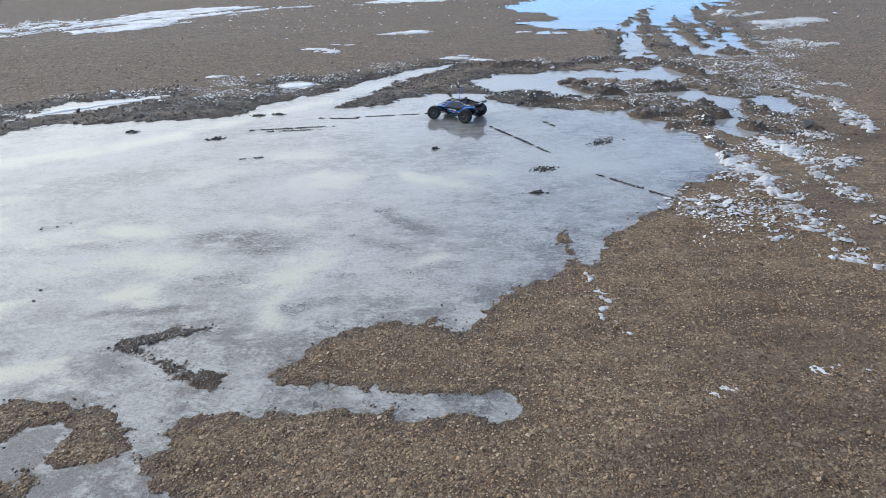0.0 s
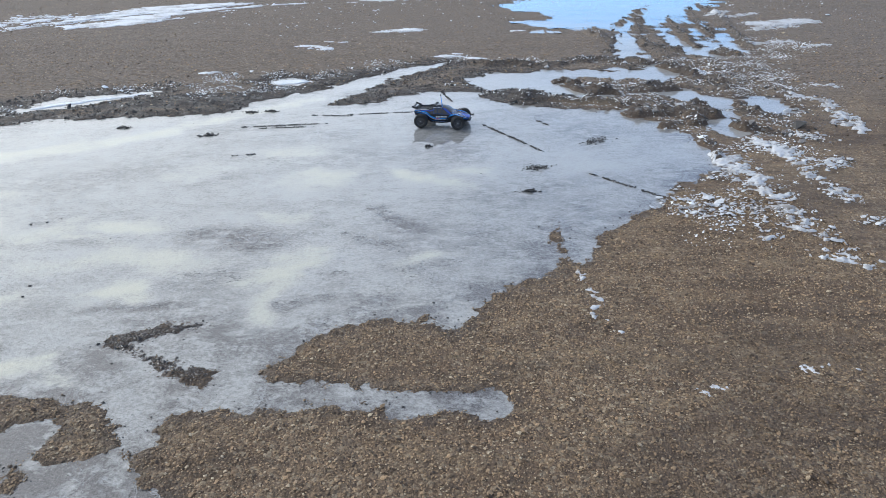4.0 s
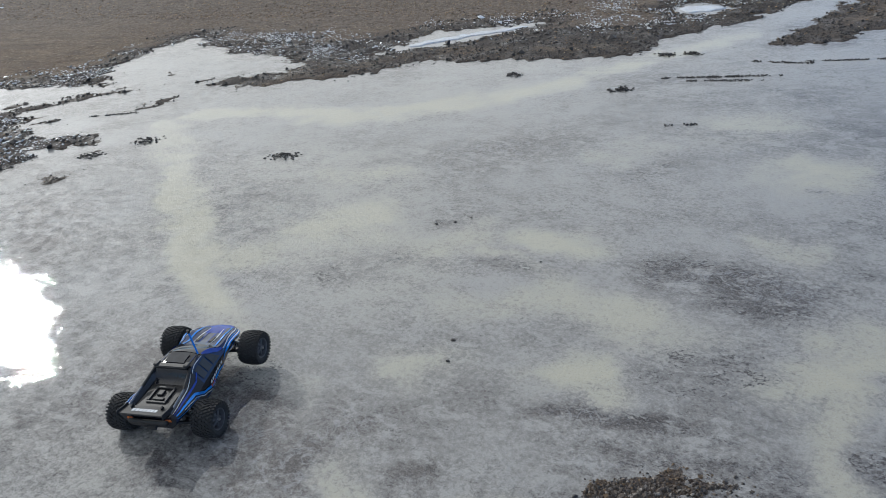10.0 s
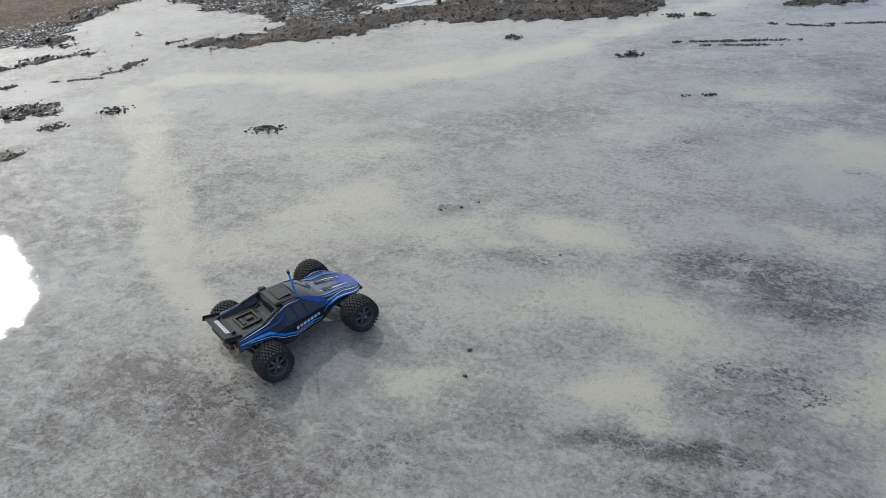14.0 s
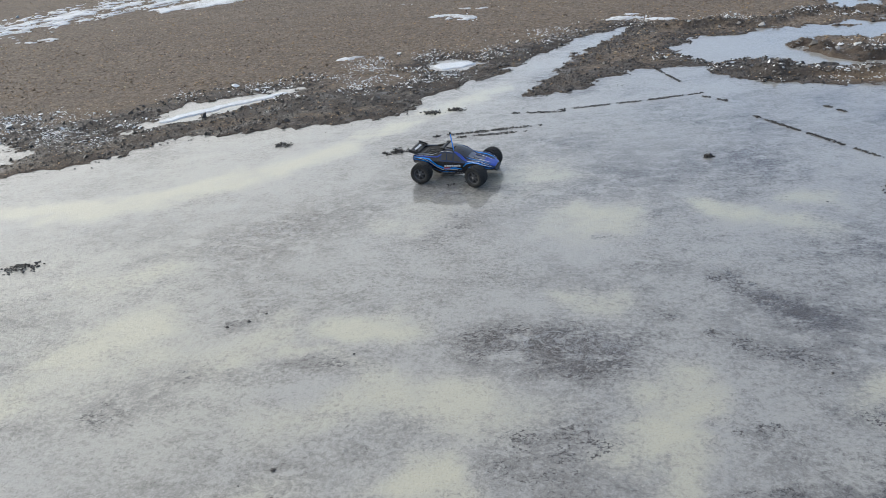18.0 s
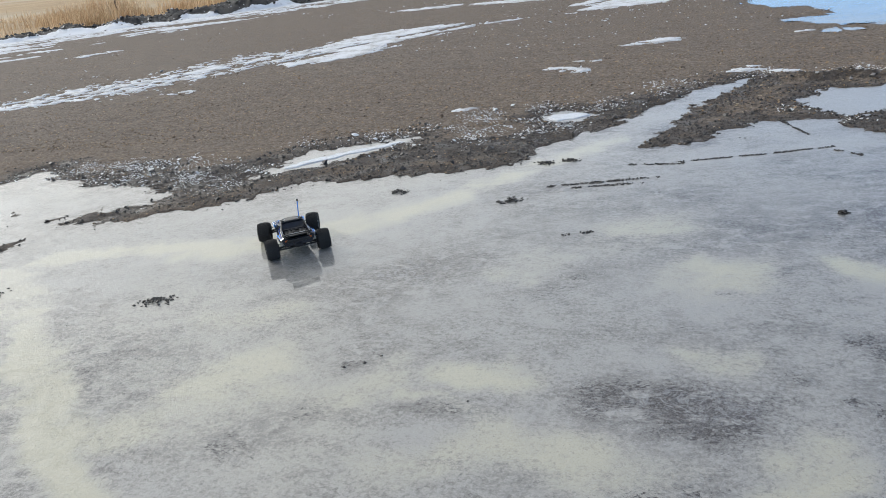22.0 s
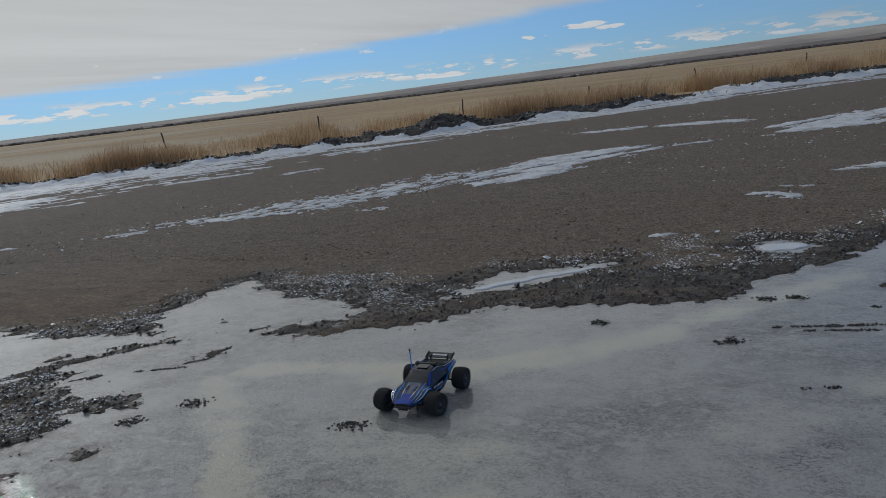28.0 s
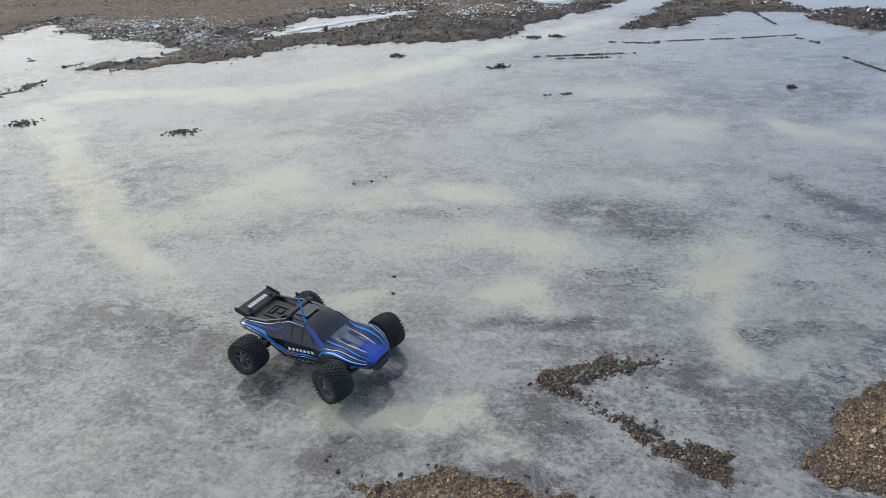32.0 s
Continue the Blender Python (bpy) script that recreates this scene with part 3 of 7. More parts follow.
def mud_mask(x, y):
    edge = strokes(x, y, [(-5.6, 5.2, -4.8, 5.9, 0.1), (-4.0, 5.85, -1.5, 6.45, 0.32), (-1.5, 6.7, -0.4, 7.7, 0.28), (-0.6, 6.5, 1.6, 6.6, 0.35), (-5.0, 3.3, -5.1, 4.3, 0.2), (-4.9, 4.3, -4.4, 3.3, 0.2), (-4.75, 5.3, -4.35, 5.05, 0.12), (-5.9, 5.0, -5.5, 5.4, 0.2), (-5.6, 4.1, -4.7, 3.8, 0.15), (-5.6, 3.5, -4.7, 3.6, 0.1), (-4.3, 5.0, -4.2, 5.4, 0.14), (-5.5, 6.4, -4.4, 6.3, 0.15)])
    return np.maximum(smooth(edge + 0.5 * fbm(x, y, 2.2, 4, 31), -0.2, 0.2), np.maximum(0.25 * rut_mask(x, y)[0], 0.6 * ridge_mask(x, y)))


def damp_mask(x, y):
    """Moist wheel tracks on the near gravel."""
    d = strokes(x, y, [(0.75, 1.72, 2.4, 1.95, 0.20), (0.9, 2.1, 2.4, 2.35, 0.08), (1.2, 1.4, 2.2, 1.5, 0.12), (-0.4, 1.25, 0.5, 1.32, 0.05), (1.9, 3.4, 3.4, 5.4, 0.12), (2.6, 3.4, 3.9, 5.2, 0.1)])
    d = smooth(d + 0.5 * fbm(0.5 * x, y, 3.0, 4, 37), -0.12, 0.2)
    hook = strokes(x, y, [(-1.16, 2.34, -0.9, 2.43, 0.1), (-1.1, 2.3, -0.8, 2.1, 0.08)])
    return np.maximum(0.65 * d, np.maximum(1.2 * smooth(hook, -0.04, 0.04), 0.8 * smooth(pond(x, y), -0.06, 0.0)))


def ground_z(x, y, f=None):
    f = pond(x, y) if f is None else f
    z = -0.03 + 0.034 * smooth(f, 0.08, -0.03) + 0.008 * smooth(f, -0.02, -0.25)
    rough = 0.010 * fbm(x, y, 6.0, 3, 3) + 0.006 * fbm(x, y, 30.0, 3, 4)
    far = smooth(np.hypot(x, y), 8, 20)
    z = z + rough * (0.55 + 0.45 * smooth(f, 0.0, -0.1)) + far * 0.05 * fbm(x, y, 0.25, 3, 11)
    m, along, off = rut_mask(x, y)
    z = z + m * smooth(f, 0.03, -0.08) * (0.012 * np.cos(off * 15 + 1.5 * fbm(along, off, 0.5, 2, 8)) * smooth(along, -0.5, 1.0) + 0.035 * fbm(x, y, 5.0, 3, 12))
    crest = ridge_mask(x, y)
    z = z + crest * (0.030 * smooth(f, -0.05, 0.05) + 0.035 + 0.075 * fbm(x, y, 6.0, 4, 16, 0.6))
    mud = mud_mask(x, y) * smooth(f, 0.0, -0.12)
    z = z + mud * 0.012 * np.maximum(fbm(x, y, 9.0, 3, 14) + 0.1, -0.1)
    return z


def mesh_of(name, verts, faces, mat, attrs=None, shade=True):
    """A mesh object from arrays: verts (n, 3), faces (m, 3 or 4)."""
    me = bpy.data.meshes.new(name)
    k = faces.shape[1]
    me.vertices.add(len(verts))
    me.vertices.foreach_set("co", np.asarray(verts, np.float32).ravel())
    me.loops.add(faces.size)
    me.loops.foreach_set("vertex_index", np.asarray(faces, np.int32).ravel())
    me.polygons.add(len(faces))
    me.polygons.foreach_set("loop_start", np.arange(0, faces.size, k, dtype=np.int32))
    me.polygons.foreach_set("use_smooth", np.full(len(faces), shade))
    for key, vals in (attrs or {}).items():
        me.attributes.new(key, "FLOAT", "POINT").data.foreach_set("value", np.asarray(vals, np.float32).ravel())
    me.update(calc_edges=True)
    me.validate()
    me.materials.append(mat)
    return new(name, me)


def lattice(xs, ys):
    X, Y = np.meshgrid(xs, ys)
    i = np.arange(X.size).reshape(X.shape)
    faces = np.stack([i[:-1, :-1], i[:-1, 1:], i[1:, 1:], i[1:, :-1]], -1).reshape(-1, 4)
    return X.ravel(), Y.ravel(), faces


def spread(lo, hi, step, reach, grow=1.11):
    """Steps that are even from lo to hi and widen outwards, to reach."""
    core = list(np.arange(lo, hi + step / 2, step))
    left, right, s = [], [], step
    while (right[-1] if right else hi) < reach:
        s *= grow
        right.append((right[-1] if right else hi) + s)
        left.append((left[-1] if left else lo) - s)
    return np.array(left[::-1] + core + right)


def ground():
    x, y, faces = lattice(spread(-6.4, 4.2, 0.024, 2600), spread(0.85, 8.6, 0.024, 2600))
    f = pond(x, y)
    z = ground_z(x, y, f)
    mud = np.maximum(mud_mask(x, y) * smooth(f, 0.03, -0.05), 0.6 * ridge_mask(x, y))
    mud = np.maximum(mud, 0.45 * smooth(np.abs(f + 0.02), 0.07, 0.0))
    mud = np.maximum(mud, 0.95 * smooth(x, -3.9, -4.3) * smooth(f, 0.05, -0.01) * smooth(f, -0.3, -0.08) * smooth(y, 6.6, 5.9))
    mud = np.maximum(mud, 0.9 * smooth(x, 1.6, 0.9) * smooth(y, 5.0, 5.5) * smooth(f, 0.05, -0.01) * smooth(f + 0.12 * fbm(x, y, 5.0, 3, 34), -0.34, -0.12))
    mud = np.maximum(mud, 0.6 * smooth(np.hypot(x + 0.98, y - 2.26), 0.36, 0.26) * smooth(f, 0.03, -0.01))
    ob = mesh_of("ground", np.stack([x, y, z], 1), faces, M_GRAVEL, {"mud": mud, "damp": damp_mask(x, y), "dry": smooth(y + 0.8 * fbm(x, y, 0.5, 3, 36), 4.5, 7.5)})
    tagged(ob, "brown packed gravel lot with wet dark mud along the ice", "ground", kind="structure")


ground()

# milky and clear places in the ice: (ax, ay, bx, by, radius, amount)
BANDS = [(-0.96, 6.45, -1.41, 5.97, 0.092, 0.5), (-1.41, 5.97, -1.95, 5.33, 0.099, 0.8), (-1.95, 5.33, -2.27, 5.04, 0.118, 0.9), (-2.27, 5.04, -2.74, 4.71, 0.129, 0.95), (-2.74, 4.71, -3.2, 4.62, 0.109, 0.95), (-3.2, 4.62, -3.82, 4.6, 0.097, 0.9), (-3.82, 4.6, -4.04, 4.53, 0.116, 0.6), (-4.21, 4.39, -3.63, 3.75, 0.104, 0.5), (-3.63, 3.75, -3.16, 3.23, 0.096, 0.75), (-2.69, 3.05, -2.42, 3.21, 0.106, 0.45), (-2.42, 3.21, -2.24, 3.41, 0.095, 0.55), (-2.69, 3.88, -2.56, 3.9, 0.12, 0.35)] + \
    [(-1.59, 3.47, -1.47, 3.48, 0.106, 0.5), (-1.83, 2.98, -1.5, 3.03, 0.092, 0.4), (-1.8, 2.61, -1.67, 2.73, 0.091, 0.5), (-1.42, 2.68, -1.3, 2.77, 0.099, 0.7), (-0.72, 4.2, -0.6, 4.24, 0.16, 0.7), (-1.03, 4.67, -0.82, 4.72, 0.203, 0.4), (-1.39, 4.39, -1.27, 4.37, 0.144, 0.35), (-0.78, 2.84, -0.72, 2.89, 0.084, 0.6), (-1.26, 3, -1.49, 3.14, 0.073, 0.4), (-0.75, 4.29, -0.6, 4.27, 0.128, 0.5), (-0.18, 4.28, 0.02, 4.15, 0.091, 0.65), (0.02, 4.15, 0.21, 4.03, 0.087, 0.55)] + \
    [(-1.03, 4.74, -0.89, 4.71, 0.109, 0.3), (-1.53, 4.27, -1.38, 4.24, 0.121, 0.35), (-1.61, 3.45, -1.46, 3.5, 0.099, 0.65), (-2.51, 3.3, -2.35, 3.53, 0.117, 0.45), (-1.4, 3.06, -1.07, 2.98, 0.129, 0.55), (-0.69, 3.02, -0.55, 3.16, 0.1, 0.6), (-0.09, 2.96, 0.07, 3.12, 0.079, 0.5), (-2.73, 3.89, -2.42, 3.98, 0.105, 0.35), (-1.8, 3.34, -1.43, 3.19, 0.042, 0.35), (-0.85, 3.65, -0.63, 3.63, 0.078, 0.3), (0.22, 4.28, 0.36, 4.27, 0.071, 0.35), (-2.55, 3.16, -2.3, 3.34, 0.097, 0.4)] + \
    [(-3.72, 3.92, -3.24, 3.36, 0.103, 0.6), (-3.24, 3.36, -2.7, 2.85, 0.092, 0.7), (-2.7, 2.85, -2.26, 2.51, 0.094, 0.85), (-2.26, 2.51, -2, 2.39, 0.063, 0.3), (-1.82, 2.25, -1.61, 2.18, 0.062, 0.4), (-1.58, 2.19, -1.4, 2.15, 0.061, 0.75), (-1.4, 2.15, -1.15, 2.06, 0.049, 0.65), (-1.4, 2.71, -1.26, 2.66, 0.092, 0.5), (-1.63, 3.45, -1.39, 3.47, 0.092, 0.5), (-2.31, 3.31, -1.86, 3.44, 0.116, 0.35), (-0.68, 2.97, -0.69, 2.48, 0.067, 0.4)]
DARK = [(-1.04, 3.37, -0.82, 3.22, 0.09, 1), (-1.19, 3.33, -1.04, 3.37, 0.077, 0.6), (-1.36, 4.06, -1.14, 4.3, 0.089, 0.7), (-1.46, 3.98, -1.15, 4.07, 0.132, 0.45), (-2.43, 2.39, -2.25, 2.48, 0.128, 0.8), (-2.21, 2.34, -2.15, 2.37, 0.085, 0.7), (-2.61, 2.46, -2.55, 2.47, 0.087, 0.5), (-3.47, 3.78, -3.32, 3.8, 0.115, 0.5), (-1.09, 2.78, -0.91, 2.75, 0.08, 0.6), (-1.73, 3.25, -1.59, 3.23, 0.042, 0.7), (-1.22, 2.58, -1.05, 2.63, 0.019, 1), (-1.4, 2.52, -1.22, 2.59, 0.014, 1)] + \
    [(-2.12, 3.83, -2, 3.83, 0.041, 0.6), (-2.08, 3.52, -2.04, 3.53, 0.028, 0.7), (-2.15, 3.24, -2.08, 3.24, 0.032, 0.6), (-1.69, 4.72, -1.32, 5.01, 0.159, 0.4), (-2.4, 3.9, -2.32, 4.1, 0.09, 0.35), (-1.99, 4.35, -1.88, 4.3, 0.083, 0.5), (-1.23, 3.77, -1.04, 3.72, 0.062, 0.45), (-1.57, 2.53, -1.51, 2.6, 0.074, 0.4), (-1, 2.88, -0.93, 2.94, 0.034, 0.5), (-1.09, 3.36, -0.85, 3.37, 0.095, 1), (-0.97, 3.23, -0.86, 3.15, 0.062, 0.6), (-1.05, 2.9, -0.85, 2.87, 0.072, 0.8)] + \
    [(-1.32, 4.08, -1.23, 4.14, 0.094, 0.7), (-0.68, 4.09, -0.61, 4.07, 0.031, 0.7), (-1.65, 3.25, -1.47, 3.23, 0.034, 0.6), (-0.29, 3.68, -0.01, 3.44, 0.053, 1), (-0.13, 3.56, -0.02, 3.44, 0.064, 0.7), (-0.37, 3.35, -0.14, 3.2, 0.041, 1), (-0.59, 3.53, -0.5, 3.48, 0.032, 0.7), (-0.24, 3.05, -0.08, 3.11, 0.049, 0.5), (-0.51, 2.91, -0.39, 2.91, 0.019, 1), (0.33, 3.99, 0.45, 3.97, 0.142, 0.4), (-0.03, 2.91, -0.02, 2.86, 0.079, 0.7), (-2.15, 3.28, -2.08, 3.29, 0.05, 0.6)] + \
    [(-2.1, 3.54, -2.05, 3.54, 0.022, 0.8), (-2.38, 3.07, -2.28, 3.04, 0.041, 0.7), (-2.1, 3.85, -1.96, 3.84, 0.048, 0.5), (-0.89, 3.85, -0.81, 3.79, 0.04, 0.6), (-1.36, 3.89, -1.13, 4.05, 0.06, 0.45), (-2.12, 3.65, -1.9, 3.79, 0.043, 0.3), (-0.41, 3.85, -0.32, 3.79, 0.035, 0.5), (-1.96, 4.4, -1.9, 4.36, 0.028, 0.6), (-1.08, 3.34, -0.82, 3.31, 0.111, 0.7), (-0.28, 3.72, -0.12, 3.6, 0.055, 0.8), (-0.34, 3.29, -0.14, 3.26, 0.056, 0.6), (-0.1, 2.93, 0.11, 2.99, 0.058, 0.7)] + \
    [(-0.61, 2.61, -0.45, 2.67, 0.035, 0.8), (-1.43, 2.53, -1.01, 2.62, 0.025, 0.8), (-1.03, 2.47, -0.77, 2.5, 0.028, 0.6), (0.2, 3.25, 0.4, 3.31, 0.067, 0.4), (-0.36, 2.51, -0.15, 2.72, 0.033, 0.5), (0.44, 3.1, 0.68, 3.23, 0.068, 0.6), (-0.65, 3.94, -0.4, 4.03, 0.068, 0.4), (-1.4, 4.03, -1.28, 4.07, 0.063, 0.5), (-1.42, 2.53, -1.15, 2.58, 0.013, 0.9), (-1.15, 2.58, -0.91, 2.58, 0.014, 0.7), (-1.22, 2.47, -0.96, 2.49, 0.013, 0.7), (-1.15, 2.43, -0.87, 2.48, 0.014, 0.8)] + \
    [(-2.19, 2.23, -1.88, 2.24, 0.067, 0.6), (-1.61, 2.29, -1.55, 2.34, 0.044, 0.6), (-0.6, 2.56, -0.44, 2.63, 0.022, 0.8), (-2.43, 2.59, -2.37, 2.59, 0.05, 0.6), (-0.86, 2.37, -0.6, 2.25, 0.087, 0.6), (-1.15, 2.17, -1.03, 2.09, 0.035, 0.5)]


def ice(name, xs, ys, depth, label, corner=None):
    x, y, faces = lattice(xs, ys)
    f = pond(x, y)
    keep = (f[faces] > -0.12).any(1)
    if corner:
        keep &= (x[faces].mean(1) > corner[0]) | (y[faces].mean(1) > corner[1])
    faces = faces[keep]
    used = np.unique(faces)
    index = np.full(len(x), -1)
    index[used] = np.arange(len(used))
    x, y, f, faces = x[used], y[used], f[used], index[faces]
    # wind-drawn streaks, long across the pond
    u, v = 0.97 * x + 0.24 * y, -0.24 * x + 0.97 * y
    milk = 0.55 + 0.55 * fbm(u * 0.55, v, 1.7, 4, 21) + 0.50 * fbm(u * 0.6, v, 5.0, 4, 23) + 0.25 * fbm(x, y, 14.0, 3, 25)
    stain = np.zeros(len(x))
    wob, bow = 0.13 * fbm(x, y, 3.0, 5, 27, 0.62), 0.13 * fbm(x, y, 3.0, 5, 47, 0.62)
    torn = np.clip(0.92 + 1.1 * fbm(u * 0.5, v, 5.0, 5, 49, 0.6), 0.3, 1.2)
    for ax, ay, bx, by, r, amount in BANDS:
        k = smooth(seg_dist(x + wob, y + bow, ax, ay, bx, by), 1.55 * r, 0.1 * r) * torn
        milk, stain = np.maximum(milk, milk * (1 - k) + k * (0.62 + 0.55 * amount)), np.maximum(stain, np.minimum(k, 1) * min(1.0, 0.25 + amount))
    pit = np.zeros(len(x))
    for ax, ay, bx, by, r, amount in DARK:
        k = smooth(seg_dist(x + 0.7 * wob, y + 0.7 * bow, ax, ay, bx, by), 2.0 * r + 0.01, 0.1 * r)
        pit = np.maximum(pit, amount * k)
        milk = milk - (0.13 + 0.30 * smooth(y, 2.75, 2.4)) * amount * k * torn
    stain = stain * (1 - 0.8 * pit)
    milk = milk - (0.36 + 0.8 * fbm(x, y, 6.0, 4, 43)) * smooth(f, 0.20, 0.0) * (0.55 + 0.45 * smooth(y, 4.2, 3.0))
    milk = milk + 0.45 * smooth(pools(x, y), -0.1, 0.05)
    near = smooth(inside(x, y, PUDDLE), -0.02, 0.03)
    milk = milk - near * (0.86 - 1.7 * np.maximum(fbm(x, y, 8.0, 5, 29, 0.65), -0.12))
    stain = np.clip(stain + 0.28 * smooth(fbm(x, y, 0.8, 3, 33), 0.1, 0.5), 0, 1)
    z = depth + 0.0012 * fbm(x, y, 7.0, 3, 41)
    ob = mesh_of(name, np.stack([x, y, z], 1), faces, M_ICE, {"milk": milk, "stain": stain, "pit": pit, "wavy": smooth(x + 0.5 * fbm(x, y, 1.5, 3, 45), -2.45, -3.0) * smooth(y, 3.9, 3.4)})
    tagged(ob, label, "ice", kind="structure")


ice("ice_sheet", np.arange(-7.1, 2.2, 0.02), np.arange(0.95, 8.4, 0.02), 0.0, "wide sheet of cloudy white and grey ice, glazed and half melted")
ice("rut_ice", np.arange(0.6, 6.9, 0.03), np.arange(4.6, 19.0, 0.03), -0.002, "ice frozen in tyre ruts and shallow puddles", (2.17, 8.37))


def pebbles(name, x, y, size, mat, label, category, seed, flat=0.6, lift=0.25, kind="stuff", top=None):
    """Small broken stones at (x, y), each its own island of 8 to 14 faces, joined into one object."""
    rng = np.random.default_rng(seed)
    n = len(x)
    base = np.array([(1, 0, 0.1), (0.35, 0.9, -0.1), (-0.8, 0.55, 0.1), (-0.85, -0.5, -0.1), (0.3, -0.95, 0.1), (0.15, 0.1, 0.9), (-0.1, -0.15, -0.8)], float)
    tri = np.array([(0, 1, 5), (1, 2, 5), (2, 3, 5), (3, 4, 5), (4, 0, 5), (1, 0, 6), (2, 1, 6), (3, 2, 6), (4, 3, 6), (0, 4, 6)])
    v = base[None] * rng.uniform(0.65, 1.3, (n, 7, 3))
    t = rng.uniform(0, 2 * math.pi, n)
    c, s = np.cos(t)[:, None], np.sin(t)[:, None]
    vx, vy, vz = v[..., 0] * c - v[..., 1] * s, v[..., 0] * s + v[..., 1] * c, v[..., 2] * flat
    tilt = rng.normal(0, 0.4, n)[:, None]
    vx, vz = vx * np.cos(tilt) - vz * np.sin(tilt), vx * np.sin(tilt) + vz * np.cos(tilt)
    z = ground_z(x, y) if top is None else top
    P = np.stack([vx, vy, vz], -1) * size[:, None, None] + np.stack([x, y, z + size * lift], -1)[:, None]
    faces = (tri[None] + np.arange(n)[:, None, None] * 7).reshape(-1, 3)
    ob = mesh_of(name, P.reshape(-1, 3), faces, mat, {"damp": np.repeat(damp_mask(x, y), 7)} if mat is M_STONE else None, False)
    return tagged(ob, label, category, kind=kind)



# ---- snow, glaze and puddles on the lot ----
def patch(name, field, box, step, thick, mat, label, category="snow", extra=0.0, kind="structure", level=None, milk=0.75):
    """A thin sheet that lies on the ground where field(x, y) > 0 and dips under it elsewhere."""
    x, y, faces = lattice(np.arange(box[0], box[1], step), np.arange(box[2], box[3], step))
    f = field(x, y)
    keep = (f[faces] > -0.6 * step - 0.01).any(1)
    faces = faces[keep]
    used = np.unique(faces)
    index = np.full(len(x), -1)
    index[used] = np.arange(len(used))
    x, y, f, faces = x[used], y[used], f[used], index[faces]
    rise = np.where(f > 0, thick * (0.35 + 0.65 * smooth(f, 0, 0.05)), np.maximum(f, -0.03))
    z = ground_z(x, y) + rise + thick * extra * fbm(x, y, 18.0, 3, 51) * (f > 0)
    if level is not None:
        z = np.where(f > 0, level + 0.004 * fbm(x, y, 6.0, 3, 51), -0.12)
    cloud = milk + 0.4 * fbm(x, y, 3.0, 4, 52)
    ob = mesh_of(name, np.stack([x, y, z], 1), faces, mat, {"milk": cloud, "stain": 0 * cloud, "pit": 0 * cloud})
    return tagged(ob, label, category, kind=kind)


def chain(points, radius):
    return [(*a, *b, radius) for a, b in zip(points, points[1:])]


TRACK_SNOW = [(1.97, 4.52, 2.01, 4.17, 0.096), (2.01, 4.17, 2.01, 3.76, 0.079), (2.01, 3.76, 1.98, 3.59, 0.054), (1.98, 3.59, 1.99, 3.31, 0.036), (1.89, 3.01, 2.02, 2.88, 0.027), (2.42, 4.86, 2.46, 4.72, 0.07), (2.46, 4.72, 2.43, 4.31, 0.045), (2.47, 4.31, 2.71, 4.42, 0.025), (2.43, 4.31, 2.4, 3.79, 0.029), (3.52, 6.2, 3.47, 5.88, 0.056), (3.47, 5.88, 3.27, 5.33, 0.031), (5.55, 13.56, 4.93, 12.71, 0.08), (5.28, 11.49, 6.2, 11.92, 0.255), (2.86, 6.03, 3.03, 5.91, 0.066),
              (1.93, 4.66, 1.96, 4.39, 0.05), (1.96, 4.39, 2.0, 4.22, 0.065), (2.0, 4.22, 1.99, 3.96, 0.08), (1.99, 3.96, 2.02, 3.76, 0.085), (2.02, 3.76, 1.96, 3.47, 0.05), (1.96, 3.47, 1.97, 3.31, 0.04), (1.97, 3.31, 1.99, 3.22, 0.02),
              (1.97, 3.10, 1.99, 3.05, 0.012), (1.92, 3.01, 1.97, 2.98, 0.02), (2.0, 2.94, 2.06, 2.87, 0.022), (1.71, 3.23, 1.74, 3.24, 0.012), (1.92, 3.4, 1.93, 3.42, 0.015),
              (2.38, 4.92, 2.42, 4.75, 0.05), (2.42, 4.75, 2.44, 4.55, 0.055), (2.44, 4.55, 2.40, 4.31, 0.05), (2.40, 4.31, 2.43, 4.09, 0.03), (2.43, 4.09, 2.42, 3.75, 0.028), (2.36, 3.4, 2.37, 3.38, 0.02), (2.6, 4.45, 2.75, 4.45, 0.03),
              (3.36, 6.45, 3.52, 6.15, 0.06), (3.52, 6.15, 3.39, 5.59, 0.055), (3.39, 5.59, 3.30, 5.2, 0.04), (2.80, 5.12, 2.88, 5.05, 0.03), (3.79, 6.91, 3.95, 6.8, 0.04), (4.3, 9.5, 4.9, 9.7, 0.05), (5.0, 11.0, 6.0, 11.6, 0.06), (4.9, 10.8, 5.6, 11.2, 0.05), (4.9, 12.2, 5.8, 13.0, 0.05), (4.8, 9.2, 5.2, 9.4, 0.04)]
patch("track_snow", lambda x, y: strokes(x, y, TRACK_SNOW) - 0.018 + 0.17 * fbm(0.6 * x, y, 34.0, 4, 67, 0.8), (1.4, 6.4, 2.7, 13.4), 0.012, 0.010, M_DIRTY, "ridges of packed snow thrown up beside a wheel track", "snow", 1.6)
COMB = [(1.37, 3.88), (1.63, 3.97), (1.9, 4.34), (1.98, 4.01), (1.98, 3.63), (1.71, 3.42), (1.54, 3.46), (1.32, 3.53)]


